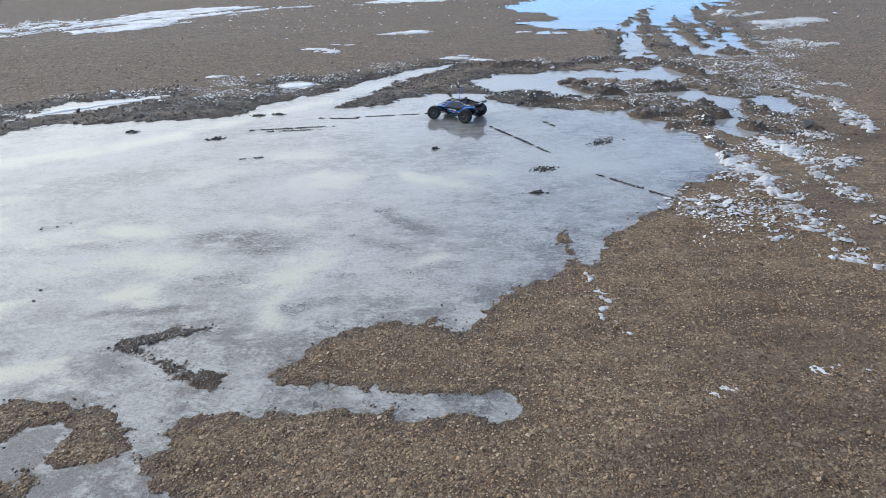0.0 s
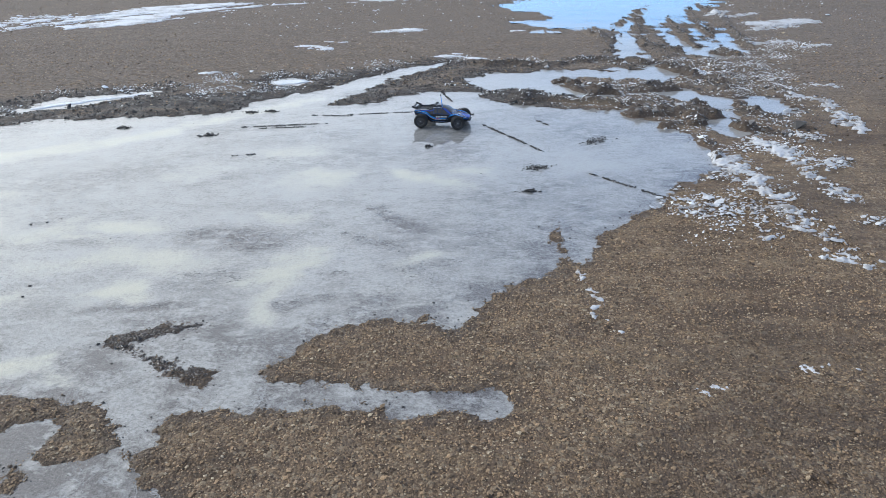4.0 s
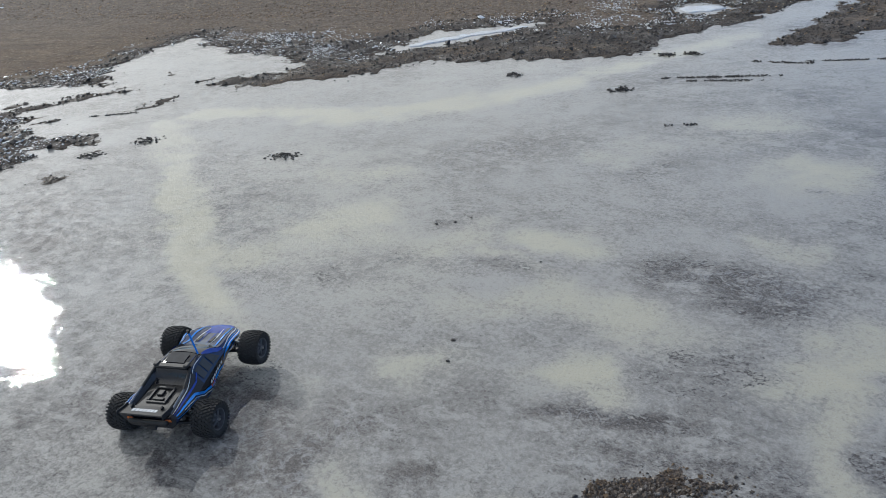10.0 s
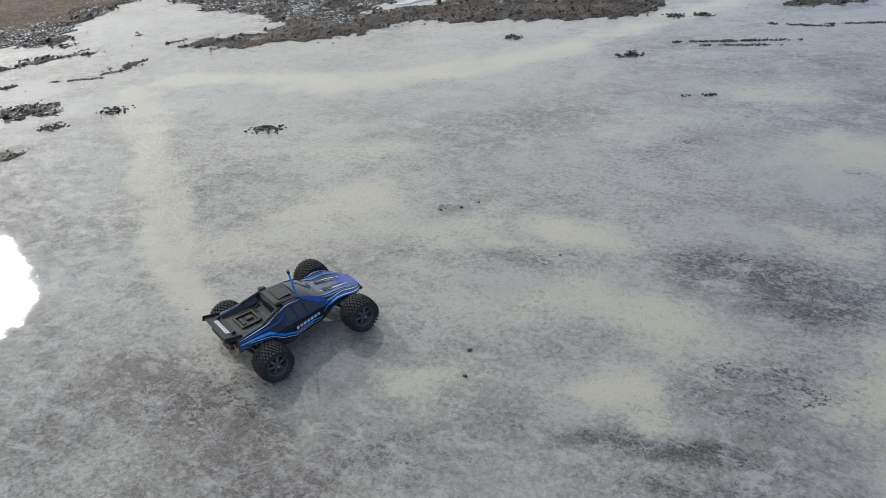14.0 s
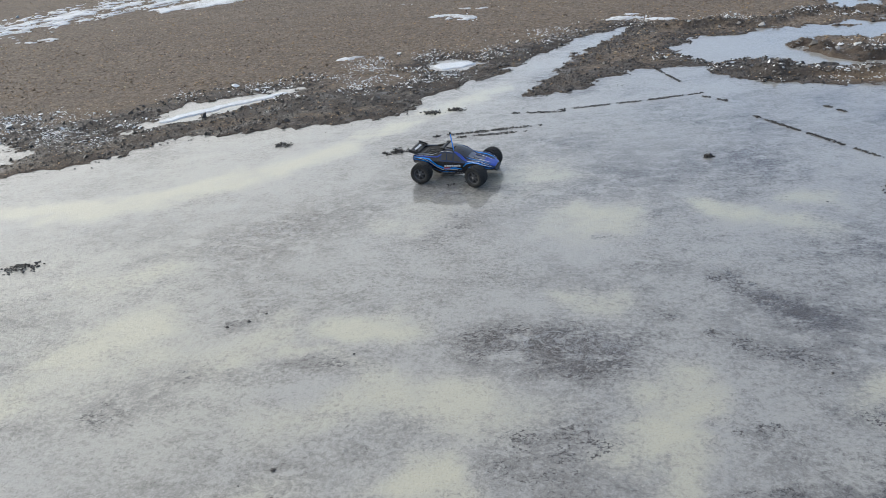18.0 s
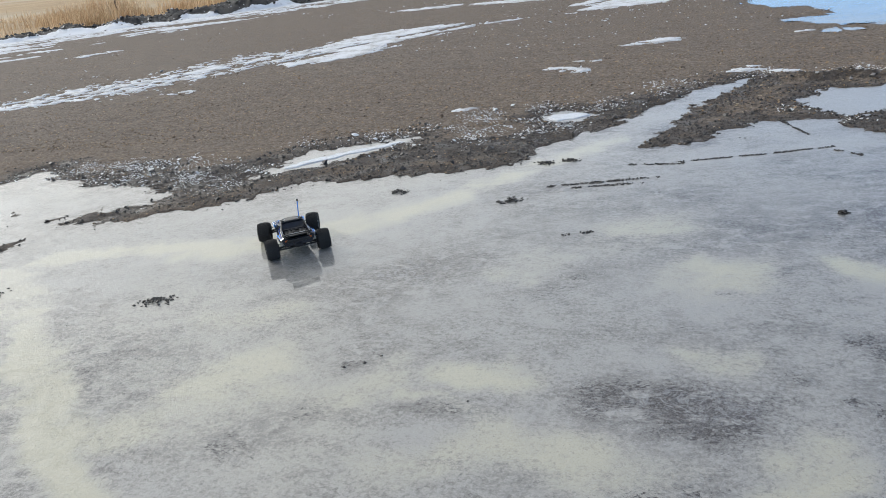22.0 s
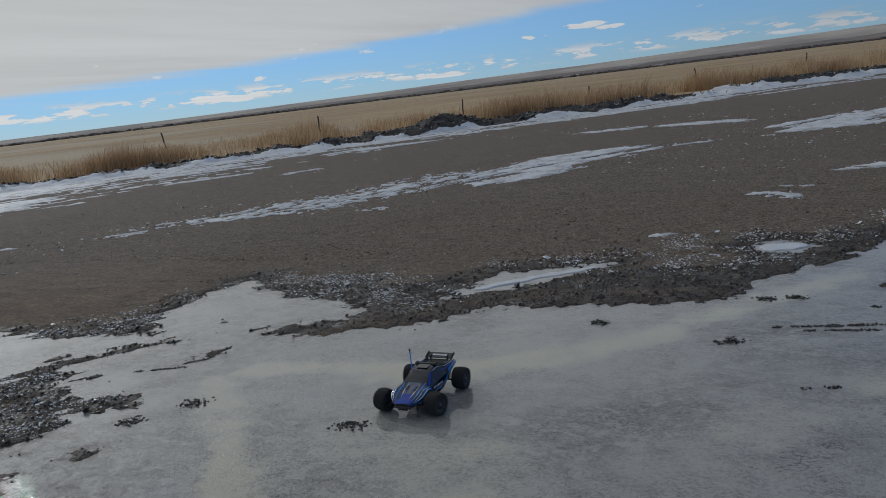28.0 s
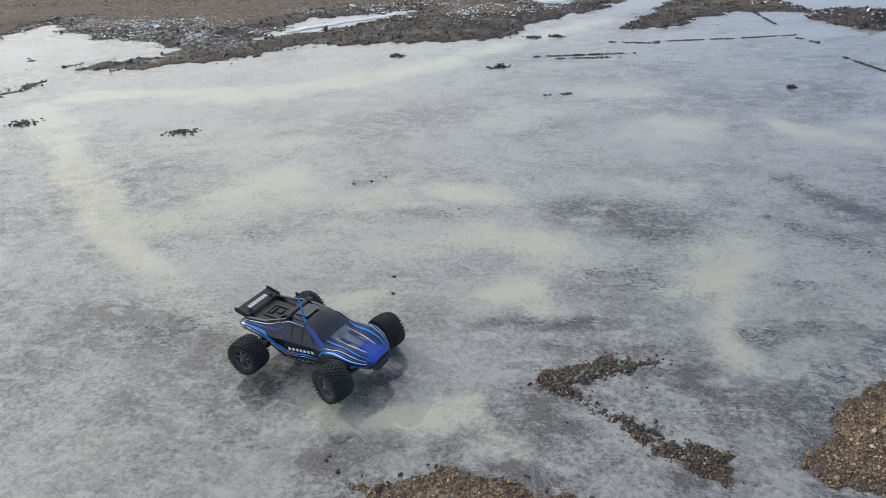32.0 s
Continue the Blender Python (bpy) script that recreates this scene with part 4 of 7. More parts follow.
def torn_flakes():
    """Shards of thin snow crust that tyres have left beside the track."""
    rng = np.random.default_rng(31)
    x, y = rng.uniform(1.1, 2.9, 60000), rng.uniform(2.9, 5.4, 60000)
    a = inside(x, y, COMB)
    near = strokes(x, y, TRACK_SNOW)
    p = 0.20 * smooth(a, -0.12, 0.10) * smooth(fbm(0.5 * x, y, 7.0, 4, 68, 0.6), -0.12, 0.3) + 0.25 * smooth(near, -0.12, 0.02) * smooth(fbm(x, y, 6.0, 3, 66), -0.1, 0.3)
    keep = (rng.random(len(x)) < p) & (pond(x, y) < 0.02)
    pebbles("snow_flakes", x[keep], y[keep], rng.lognormal(-4.95, 0.55, keep.sum()), M_DIRTY, "thin torn shards of snow crust left by a tyre", "snow", 32, 0.3, 0.35)


torn_flakes()
CRACK = chain([(0.69, 2.86), (0.71, 2.68), (0.74, 2.57), (0.65, 2.48), (0.71, 2.44), (0.75, 2.34)], 0.010)
patch("snow_crumb_line", lambda x, y: strokes(x, y, CRACK) - 0.010 + 0.07 * fbm(x, y, 30.0, 4, 70, 0.65), (0.5, 0.95, 2.2, 3.0), 0.006, 0.007, M_DIRTY, "thin broken line of snow in a wheel mark", "snow", 0.9)
BITS = [(0.88, 1.98, 0.93, 1.95, 0.012), (0.95, 1.95, 1.0, 1.97, 0.012), (1.34, 2.07, 1.42, 2.09, 0.016), (1.52, 2.06, 1.54, 2.07, 0.012)]
patch("snow_bits", lambda x, y: strokes(x, y, BITS) - 0.006 + 0.06 * fbm(x, y, 32.0, 4, 71, 0.65), (0.7, 1.7, 1.8, 2.2), 0.006, 0.007, M_DIRTY, "scraps of old snow on gravel", "snow", 0.9)
SPOTS = [(-1.42, 9.38, -1.17, 9.15, 0.13), (-0.54, 10.75, -0.1, 11.0, 0.16), (0.5, 8.4, 0.6, 8.45, 0.1), (-2.3, 7.6, -2.15, 7.65, 0.05), (1.2, 10.8, 1.5, 10.9, 0.1), (0.2, 8.5, 0.45, 8.7, 0.12), (-1.1, 9.75, -0.9, 9.8, 0.06), (-2.1, 10.44, -2.0, 10.44, 0.05),
         (-5.3, 19.0, -4.3, 19.2, 0.35), (-3.5, 19.0, -2.0, 18.7, 0.35), (-6.5, 9.38, -6.0, 9.65, 0.08), (-11.4, 14.8, -10.9, 15.4, 0.2)]
patch("snow_spots", lambda x, y: 2.2 * strokes(x, y, SPOTS) - 0.14 + 0.55 * fbm(0.7 * x, 1.2 * y, 7.0, 5, 72, 0.65), (-12, 2.2, 7.3, 19.8), 0.032, 0.010, M_SNOW, "small remnants of snow on the gravel lot", "snow", 0.5)

patch("glazed_puddle", lambda x, y: inside(x, y, OVAL) - 0.045 + 0.06 * fbm(x, y, 9.0, 3, 73), (-1.8, -0.9, 6.8, 7.6), 0.02, 0.004, M_GLAZE, "small oval puddle frozen white", "ice", level=0.004)
STREAK = chain([(-3.3, 6.12), (-3.05, 6.35), (-2.8, 6.5), (-2.6, 6.66)], 0.055)
patch("glazed_streak", lambda x, y: strokes(x, y, STREAK) + 0.05 * fbm(x, y, 8.0, 3, 74), (-3.6, -2.3, 5.8, 6.9), 0.02, 0.004, M_GLAZE, "white streak on a frozen strip of water", "ice", level=0.004)

BERM = [(-60, -16), (-40, 0.5), (-31, 8.2), (-22.6, 15.6), (-14.8, 22.2), (-8.3, 27.6), (-4.5, 30.6), (-0.6, 33.4), (5, 37.4), (14, 43), (40, 58)]


def berm_frame(x, y):
    """Distance from the snow bank's foot line: positive on the far side; and the way along it."""
    best, side, along, run = np.full(x.shape, 1e9), np.zeros(x.shape), np.zeros(x.shape), 0.0
    for (ax, ay), (bx, by) in zip(BERM, BERM[1:]):
        d = seg_dist(x, y, ax, ay, bx, by)
        L = math.hypot(bx - ax, by - ay)
        cross = ((bx - ax) * (y - ay) - (by - ay) * (x - ax)) / L
        t = ((bx - ax) * (x - ax) + (by - ay) * (y - ay)) / L
        hit = d < best
        side, along, best = np.where(hit, np.where(cross > 0, d, -d), side), np.where(hit, run + np.clip(t, 0, L), along), np.minimum(best, d)
        run += L
    return side, along


def lane_snow(x, y):
    """Packed snow in long wheel streaks, wide towards the west and thinning out along the lane."""
    s, a = berm_frame(x, y)
    wide = 4.5 + 5.5 * smooth(a, 64, 50)
    v = fbm(a * 0.16, s, 2.6, 4, 81) + 0.7 * fbm(a * 0.3, s, 7.0, 4, 82, 0.65)
    cover = smooth(-s, wide, 0.72 * wide) * smooth(s, 0.6, -0.2)
    dense = 0.0 + 0.20 * smooth(a, 66, 52) + 0.18 * smooth(a, 60, 67) * smooth(a, 77, 72) * smooth(s, -3.6, -2.6)
    foot = smooth(s, -1.0, -0.3)
    return (v - 0.27 + dense + 0.48 * foot) * 0.3 - 0.4 * (1 - cover)


patch("lane_snow", lane_snow, (-30, 5, 4, 37), 0.085, 0.02, M_SNOW, "streaks of packed snow and ice along the lane", "snow", 0.2)
DRIFT_WEST = [(-9.91, 8.83), (-8.9, 9.6), (-8.39, 10.39), (-7.6, 11.3), (-6.85, 12.91), (-6.0, 12.9), (-5.7, 11.6), (-6.6, 10.3), (-7.3, 9.5), (-8.31, 9.2), (-9.3, 8.9)]
DRIFT_EAST = [(-6.0, 11.0), (-5.9, 12.45), (-5.3, 14.27), (-3.76, 15.0), (-3.0, 14.6), (-3.26, 13.57), (-4.07, 12.65), (-4.53, 11.43)]
DRIFT_TAIL = chain([(-3.3, 14.5), (-2.2, 14.9), (-1.4, 15.1)], 0.07) + [(-0.9, 15.6, 0.5, 16.2, 0.3), (-0.7, 16.6, 0.9, 18.0, 0.7), (-9.9, 8.3, -9.3, 8.6, 0.1), (-11.2, 7.6, -10.8, 7.8, 0.08)]


def drift(x, y):
    u, v = 0.64 * x + 0.77 * y, -0.77 * x + 0.64 * y
    streak, grain = fbm(u * 0.14, v, 3.6, 4, 83, 0.6), fbm(0.7 * u, v, 9.0, 4, 84, 0.8)
    west = np.clip(2.2 * inside(x, y, DRIFT_WEST), -3, 0.32) - 0.28 + 0.45 * streak + 1.1 * grain
    east = np.clip(2.0 * inside(x, y, DRIFT_EAST), -3, 0.4) - 0.21 + 1.1 * streak + 0.35 * grain
    return np.maximum(np.maximum(west, east), np.clip(2.0 * strokes(x, y, DRIFT_TAIL), -3, 0.4) - 0.10 + 0.7 * streak + 0.3 * grain)


patch("drift_snow", drift, (-11.8, 1.6, 7, 19), 0.03, 0.009, M_SNOW, "long thin drift of crusted snow across the lot", "snow", 0.4)


# ---- the bank of ploughed snow and dark rubble, the dry field, the far hills ----
def bank():
    n = 900
    pts = np.array(BERM, float)
    L = np.concatenate([[0], np.cumsum(np.hypot(*np.diff(pts, axis=0).T))])
    a = np.linspace(20, L[-1] - 10, n)
    cx, cy = np.interp(a, L, pts[:, 0]), np.interp(a, L, pts[:, 1])
    tx, ty = np.gradient(cx), np.gradient(cy)
    k = np.hypot(tx, ty)
    nx, ny = -ty / k, tx / k
    w = np.linspace(-0.3, 3.2, 36)
    A, Wd = np.meshgrid(a, w, indexing="ij")
    X, Y = cx[:, None] + nx[:, None] * Wd, cy[:, None] + ny[:, None] * Wd
    hump = np.sin(np.clip((Wd + 0.2) / 2.6, 0, 1) * math.pi) ** 0.8
    hot = smooth(A, 56, 60) * smooth(A, 75, 71)
    size = 0.20 + 0.30 * np.maximum(fbm(A, 0 * A, 0.3, 3, 90), -0.35) + 0.12 * hot
    Z = -0.02 + hump * np.maximum(size, 0.06) + hump * (0.22 * fbm(X, Y, 1.3, 4, 91) + 0.12 * fbm(X, Y, 5.0, 3, 92))
    dark = smooth(Wd + 0.9 * fbm(X, Y, 0.9, 4, 93) - 0.62 + 0.48 * hot, -0.15, 0.15) * np.maximum(hot, smooth(fbm(A, 0 * A, 0.25, 2, 94), -0.40, -0.15))
    rubble = smooth(fbm(X, Y, 1.6, 4, 95), 0.16, 0.24) * smooth(Wd, 0.2, 0.9)
    i = np.arange(A.size).reshape(A.shape)
    faces = np.stack([i[:-1, :-1], i[:-1, 1:], i[1:, 1:], i[1:, :-1]], -1).reshape(-1, 4)
    m, nn = material("bank")
    p = place(nn)
    d = nn.math("ADD", attr(nn, "dark"), nn.math("MULTIPLY", nn.math("SUBTRACT", nn.noise(p, 5.0, 5.0, 0.65), 0.5), 0.9))
    soil = nn.mix(nn.noise(p, 30.0), (0.012, 0.012, 0.013, 1), (0.045, 0.04, 0.037, 1))
    snow = nn.mix(nn.ramp(nn.noise(p, 2.5, 5.0, 0.7), 0.45, 0.75, 0, 0.6), (0.74, 0.76, 0.79, 1), (0.36, 0.33, 0.31, 1))
    finish(nn, nn.mix(nn.ramp(d, 0.42, 0.58), snow, soil), 0.7, nn.noise(p, 20.0, 5.0), 0.7, 0.03)
    ob = mesh_of("snow_bank", np.stack([X, Y, Z], -1).reshape(-1, 3), faces, m, {"dark": np.maximum(dark, rubble).ravel()})
    tagged(ob, "low ploughed bank of old snow topped with black rubble", "snow bank", kind="structure")
    rng = np.random.default_rng(17)
    pick = rng.choice(A.size, 9000, p=(np.maximum(dark, 0.5 * rubble) * (Wd < 2.2) + 0.004).ravel() / (np.maximum(dark, 0.5 * rubble) * (Wd < 2.2) + 0.004).sum())
    px, py, pz = (v.ravel()[pick] for v in (X, Y, Z))
    k = len(px)
    pebbles("bank_rubble", px + rng.normal(0, 0.08, k), py + rng.normal(0, 0.08, k), rng.lognormal(-3.35, 0.45, k), M_CLOD, "black lumps of frozen earth on the snow bank", "rubble", 18, 0.8, 0.2, top=pz)
    pick = rng.choice(A.size, 4200)
    px, py, pz = (v.ravel()[pick] for v in (X, Y, Z))
    pebbles("bank_snow_lumps", px, py, rng.lognormal(-4.0, 0.5, len(px)), M_SNOW, "lumps of hard snow on the ploughed bank", "snow", 19, 0.7, 0.1, top=pz)


bank()


def field_material():
    m, n = material("dry_field")
    p = place(n)
    a, b, s = n.noise(p, 0.05, 6.0, 0.6), n.noise(p, 1.6, 5.0, 0.65), n.noise(n.mapped(p, (0.006, 0.03, 1), (0, 0, radians(38))), 1.0, 5.0)
    c = n.mix(n.ramp(a, 0.3, 0.7), (0.36, 0.24, 0.12, 1), (0.56, 0.41, 0.23, 1))
    c = n.mix(n.ramp(b, 0.35, 0.7, 0, 0.6), c, (0.24, 0.155, 0.07, 1))
    c = n.mix(n.ramp(s, 0.52, 0.64, 0, 0.55), c, (0.50, 0.44, 0.33, 1))
    finish(n, c, 0.9, b, 0.6, 0.1)
    return m


def dry_field():
    pts = np.array(BERM, float)
    L = np.concatenate([[0], np.cumsum(np.hypot(*np.diff(pts, axis=0).T))])
    a = np.linspace(0, L[-1], 160)
    cx, cy = np.interp(a, L, pts[:, 0]), np.interp(a, L, pts[:, 1])
    out = [2.0, 4, 7, 11, 17, 26, 40, 60, 90, 140, 210, 320, 480, 700, 1000]
    X, Y = [], []
    for w in out:
        # the far edge fans out along the horizon
        fan = 1 + w / 42.0
        X.append(-10 + (cx + 10) * fan - 0.62 * w)
        Y.append(24 + (cy - 24) * fan + 0.78 * w)
    X, Y = np.array(X), np.array(Y)
    Z = 0.10 + 0.10 * fbm(X, Y, 0.2, 3, 97)
    i = np.arange(X.size).reshape(X.shape)
    faces = np.stack([i[:-1, :-1], i[:-1, 1:], i[1:, 1:], i[1:, :-1]], -1).reshape(-1, 4)
    ob = mesh_of("dry_field", np.stack([X.ravel(), Y.ravel(), Z.ravel()], 1), faces, field_material())
    tagged(ob, "flat field of yellow dead grass", "field", kind="structure")


dry_field()


def reeds():
    """Tall dead grass behind the bank: bent blades in tufts, thinning out into the field."""
    rng = np.random.default_rng(4)
    pts = np.array(BERM, float)
    L = np.concatenate([[0], np.cumsum(np.hypot(*np.diff(pts, axis=0).T))])
    n = 110000
    a = rng.uniform(28, L[-1] - 25, n)
    w = 2.2 + rng.gamma(1.1, 3.6, n)
    cx, cy = np.interp(a, L, pts[:, 0]), np.interp(a, L, pts[:, 1])
    e = 0.5
    tx, ty = np.interp(a + e, L, pts[:, 0]) - cx, np.interp(a + e, L, pts[:, 1]) - cy
    k = np.hypot(tx, ty)
    x, y = cx - ty / k * w, cy + tx / k * w
    clump = fbm(x, y, 0.5, 3, 99)
    keep = rng.random(n) < 0.42 + 2.2 * clump
    x, y, a, w, clump = x[keep], y[keep], a[keep], w[keep], clump[keep]
    n = len(x)
    h = (0.50 + 0.12 * smooth(a, 54, 70) + 0.30 * smooth(a, 82, 88) + 0.65 * clump) * rng.uniform(0.55, 1.2, n) * np.where(w > 8, 0.55, 1.0)
    th, lean = rng.uniform(0, 2 * math.pi, n), rng.normal(0.10, 0.2, n)
    wd = rng.uniform(0.005, 0.015, n)
    ux, uy = np.cos(th), np.sin(th)
    base = np.stack([x, y, np.full(n, 0.02)], 1)
    side = np.stack([ux * wd, uy * wd, 0 * wd], 1)
    bend = np.stack([lean * h + 0.1 * h * rng.normal(0, 1, n), 0.1 * h * rng.normal(0, 1, n), h], 1)
    mid = base + bend * np.array([0.35, 0.35, 0.6])
    v = np.stack([base - side, base + side, mid + side * 0.8, mid - side * 0.8, base + bend + side * 0.15, base + bend - side * 0.15], 1).reshape(-1, 3)
    i = np.arange(n)[:, None] * 6
    faces = np.concatenate([i + np.array([0, 1, 2, 3]), i + np.array([3, 2, 4, 5])])
    m, nn = material("dead_grass")
    r = nn.add("ShaderNodeNewGeometry").outputs["Random Per Island"]
    c = nn.mix(nn.ramp(r, 0.0, 1.0), (0.42, 0.29, 0.17, 1), (0.80, 0.63, 0.42, 1))
    c = nn.mix(nn.ramp(nn.noise(place(nn), 0.4, 3.0), 0.4, 0.65, 0, 0.5), c, (0.46, 0.29, 0.16, 1))
    front = nn.add("ShaderNodeBsdfDiffuse", {0: c})
    back = nn.add("ShaderNodeBsdfTranslucent", {0: c})
    both = nn.add("ShaderNodeMixShader", {0: 0.45, 1: front.outputs[0], 2: back.outputs[0]})
    nn.add("ShaderNodeOutputMaterial", {0: both.outputs[0]})
    ob = mesh_of("tall_grass", v, faces, m)
    tagged(ob, "tall golden brown dead grass behind the snow bank", "grass", kind="stuff")


reeds()


def fence_post(x, y, h, lean, turn):
    bm = bmesh.new()
    rows, r = [], 0.032
    for k in range(6):
        z = h * k / 5
        ring = []
        for j in range(8):
            t = j * math.pi / 4
            q = r * (1 + 0.12 * math.sin(3 * t + k)) * (1 - 0.15 * k / 5)
            ring.append(bm.verts.new((q * math.cos(t) + 0.01 * math.sin(k * 1.7), q * math.sin(t) + 0.01 * math.cos(k * 2.1), z)))
        rows.append(ring)
    for a, b in zip(rows, rows[1:]):
        for j in range(8):
            bm.faces.new((a[j], a[(j + 1) % 8], b[(j + 1) % 8], b[j]))
    bm.faces.new(rows[-1])
    me = bpy.data.meshes.new("fence_post")
    bm.to_mesh(me)
    bm.free()
    me.materials.append(M_POST)
    ob = new("fence_post", me)
    ob.matrix_basis = pose(x, y, 0.0, 0, lean, turn)
    tagged(ob, "weathered leaning wooden fence post in dry grass", "fence post", "posts along the field")


M_POST = plain("old_wood", (0.11, 0.09, 0.075), 0.85, 30.0, 0.4)
for px, py, ph, lean, turn in [(-30.95, 14.24, 1.3, -6, 60), (-26.35, 18.29, 1.15, -9, 55), (-21.9, 22.08, 1.1, -8, 50), (-17.53, 25.78, 1.0, -2, 50), (-12.95, 29.59, 0.95, 1, 50),
                               (-8.47, 33.2, 0.85, 1, 45), (-4.2, 36.4, 1.05, -12, 45), (0.24, 39.53, 1.1, 1, 45), (4.7, 42.8, 1.1, -3, 40)]:
    fence_post(px, py, 1.05 * ph, lean, turn)


def far_hills():
    """Two low ridges round the whole horizon and a dark belt of trees before them."""
    n = 720
    t = np.linspace(-math.pi, math.pi, n)
    for name, dist, base, amp, seed, low, high, label in (
            ("hills_far", 2250, 29.0, 3.5, 111, (0.34, 0.30, 0.27, 1), (0.56, 0.49, 0.42, 1), "long low hills on the horizon, pale dry grass and snow"),
            ("hills_near", 1500, 9.0, 2.5, 113, (0.15, 0.125, 0.115, 1), (0.27, 0.225, 0.19, 1), "gentle brown rise before the hills")):
        h = base * (1 + 0.8 * np.sin(t + 0.17)) + amp * fbm(t * 3, 0 * t, 1.0, 4, seed)
        rows = [(0.86, -1.0), (0.90, 0.3), (0.94, 0.62), (0.97, 0.86), (1.0, 1.0), (1.06, -1.0)]
        v = np.concatenate([np.stack([dist * k * np.sin(t), dist * k * np.cos(t), h * g], 1) for k, g in rows])
        i = np.arange(len(v)).reshape(len(rows), n)
        faces = np.stack([i[:-1, :-1], i[:-1, 1:], i[1:, 1:], i[1:, :-1]], -1).reshape(-1, 4)
        m, nn = material(name)
        p = place(nn)
        c = nn.mix(nn.ramp(nn.noise(nn.mapped(p, (0.004, 0.004, 0.06)), 1.0, 5.0, 0.6), 0.35, 0.7), low, high)
        c = nn.mix(nn.ramp(nn.noise(nn.mapped(p, (0.010, 0.010, 0.16)), 1.0, 5.0, 0.6), 0.60, 0.68, 0, 0.5), c, (0.55, 0.56, 0.58, 1))
        finish(nn, c, 0.95)
        tagged(mesh_of(name, v, faces, m), label, "hills", kind="structure")
    rng = np.random.default_rng(9)
    k = 12000
    t = rng.uniform(-math.pi, math.pi, k)
    t = t[rng.random(k) < 0.75 + 1.0 * fbm(t * 9, 0 * t, 1.0, 3, 115)]
    k = len(t)
    d = rng.uniform(760, 930, k)
    w, h = rng.uniform(2.5, 6.0, k), rng.uniform(0.8, 2.4, k)
    oct_v = np.array([(1, 0, 0.35), (0, 1, 0.4), (-1, 0, 0.3), (0, -1, 0.35), (0.2, 0.1, 1), (0, 0, -0.2), (0.6, 0.5, 0.75), (-0.6, 0.3, 0.8)])
    oct_f = np.array([(0, 1, 6), (1, 4, 6), (0, 6, 4), (1, 2, 7), (1, 7, 4), (2, 4, 7), (2, 3, 4), (3, 0, 4), (1, 0, 5), (2, 1, 5), (3, 2, 5), (0, 3, 5)])
    v = oct_v[None] * np.stack([w, w, h], 1)[:, None] * rng.uniform(0.75, 1.25, (k, 8, 1)) + np.stack([d * np.sin(t), d * np.cos(t), 0 * t], 1)[:, None]
    faces = (oct_f[None] + np.arange(k)[:, None, None] * 8).reshape(-1, 3)
    m, nn = material("bare_woods")
    r = nn.add("ShaderNodeNewGeometry").outputs["Random Per Island"]
    finish(nn, nn.mix(r, (0.035, 0.028, 0.026, 1), (0.10, 0.08, 0.068, 1)), 0.9)
    tagged(mesh_of("woods", v.reshape(-1, 3), faces, m, shade=False), "dark far belt of bare trees", "woods", kind="stuff")


far_hills()

# ---- the radio-controlled truck ----
M_BODY = plain("black_lexan", (0.014, 0.016, 0.022), 0.16, 40.0, 0.3, bump=0.02)
M_NAVY = plain("navy_paint", (0.008, 0.026, 0.085), 0.16, 40.0, 0.3, bump=0.02)
M_BLUE = plain("blue_paint", (0.012, 0.055, 0.36), 0.16, 40.0, 0.2, bump=0.02)
M_CYAN = plain("bright_blue_stripe", (0.015, 0.25, 0.78), 0.25, 40.0, 0.12, bump=0.02)
M_SILVER = plain("silver_paint", (0.12, 0.14, 0.18), 0.25, 40.0, 0.25, bump=0.02)
M_WHITE = plain("white_decal", (0.72, 0.74, 0.76), 0.35, 40.0, 0.08, bump=0.02)
M_RED = plain("red_decal", (0.42, 0.06, 0.03), 0.35, 40.0, 0.12, bump=0.02)
M_ORANGE = plain("amber_decal", (0.6, 0.14, 0.02), 0.35, 40.0, 0.12, bump=0.02)
M_PLASTIC = plain("black_plastic", (0.018, 0.018, 0.019), 0.5, 120.0, 0.3, bump=0.15)
M_RUBBER = plain("tyre_rubber", (0.026, 0.026, 0.026), 0.8, 150.0, 0.4, bump=0.4)
M_RIM = plain("dark_grey_rim", (0.085, 0.085, 0.09), 0.4, 100.0, 0.25, bump=0.1)
M_STEEL = plain("steel", (0.45, 0.45, 0.46), 0.35, 80.0, 0.15, 1.0)
M_TUBE = plain("blue_tube", (0.03, 0.27, 0.9), 0.35, 60.0, 0.1)
M_GLASS = plain("smoked_window", (0.030, 0.033, 0.040), 0.06, 30.0, 0.2, bump=0.0)


def part(name, bm, mat, parent, label="", smooth_faces=False):
    me = bpy.data.meshes.new(name)
    bmesh.ops.recalc_face_normals(bm, faces=bm.faces)
    bm.to_mesh(me)
    bm.free()
    for f in me.polygons:
        f.use_smooth = smooth_faces
    for m in (mat if isinstance(mat, (list, tuple)) else [mat]):
        me.materials.append(m)
    ob = new(name, me)
    ob.parent = parent
    return tagged(ob, label)


def block(sx, sy, sz, m=None, bevel=0.0, bm=None):
    """A bevelled box of full sizes sx, sy, sz."""
    bm = bm or bmesh.new()
    made = bmesh.ops.create_cube(bm, size=1.0, matrix=(m or Matrix()) @ Matrix.Diagonal((sx, sy, sz, 1)))
    if bevel:
        vs = set(made["verts"])
        bmesh.ops.bevel(bm, geom=[e for e in bm.edges if e.verts[0] in vs and e.verts[1] in vs], offset=bevel, segments=1, affect="EDGES", clamp_overlap=True)
    return bm


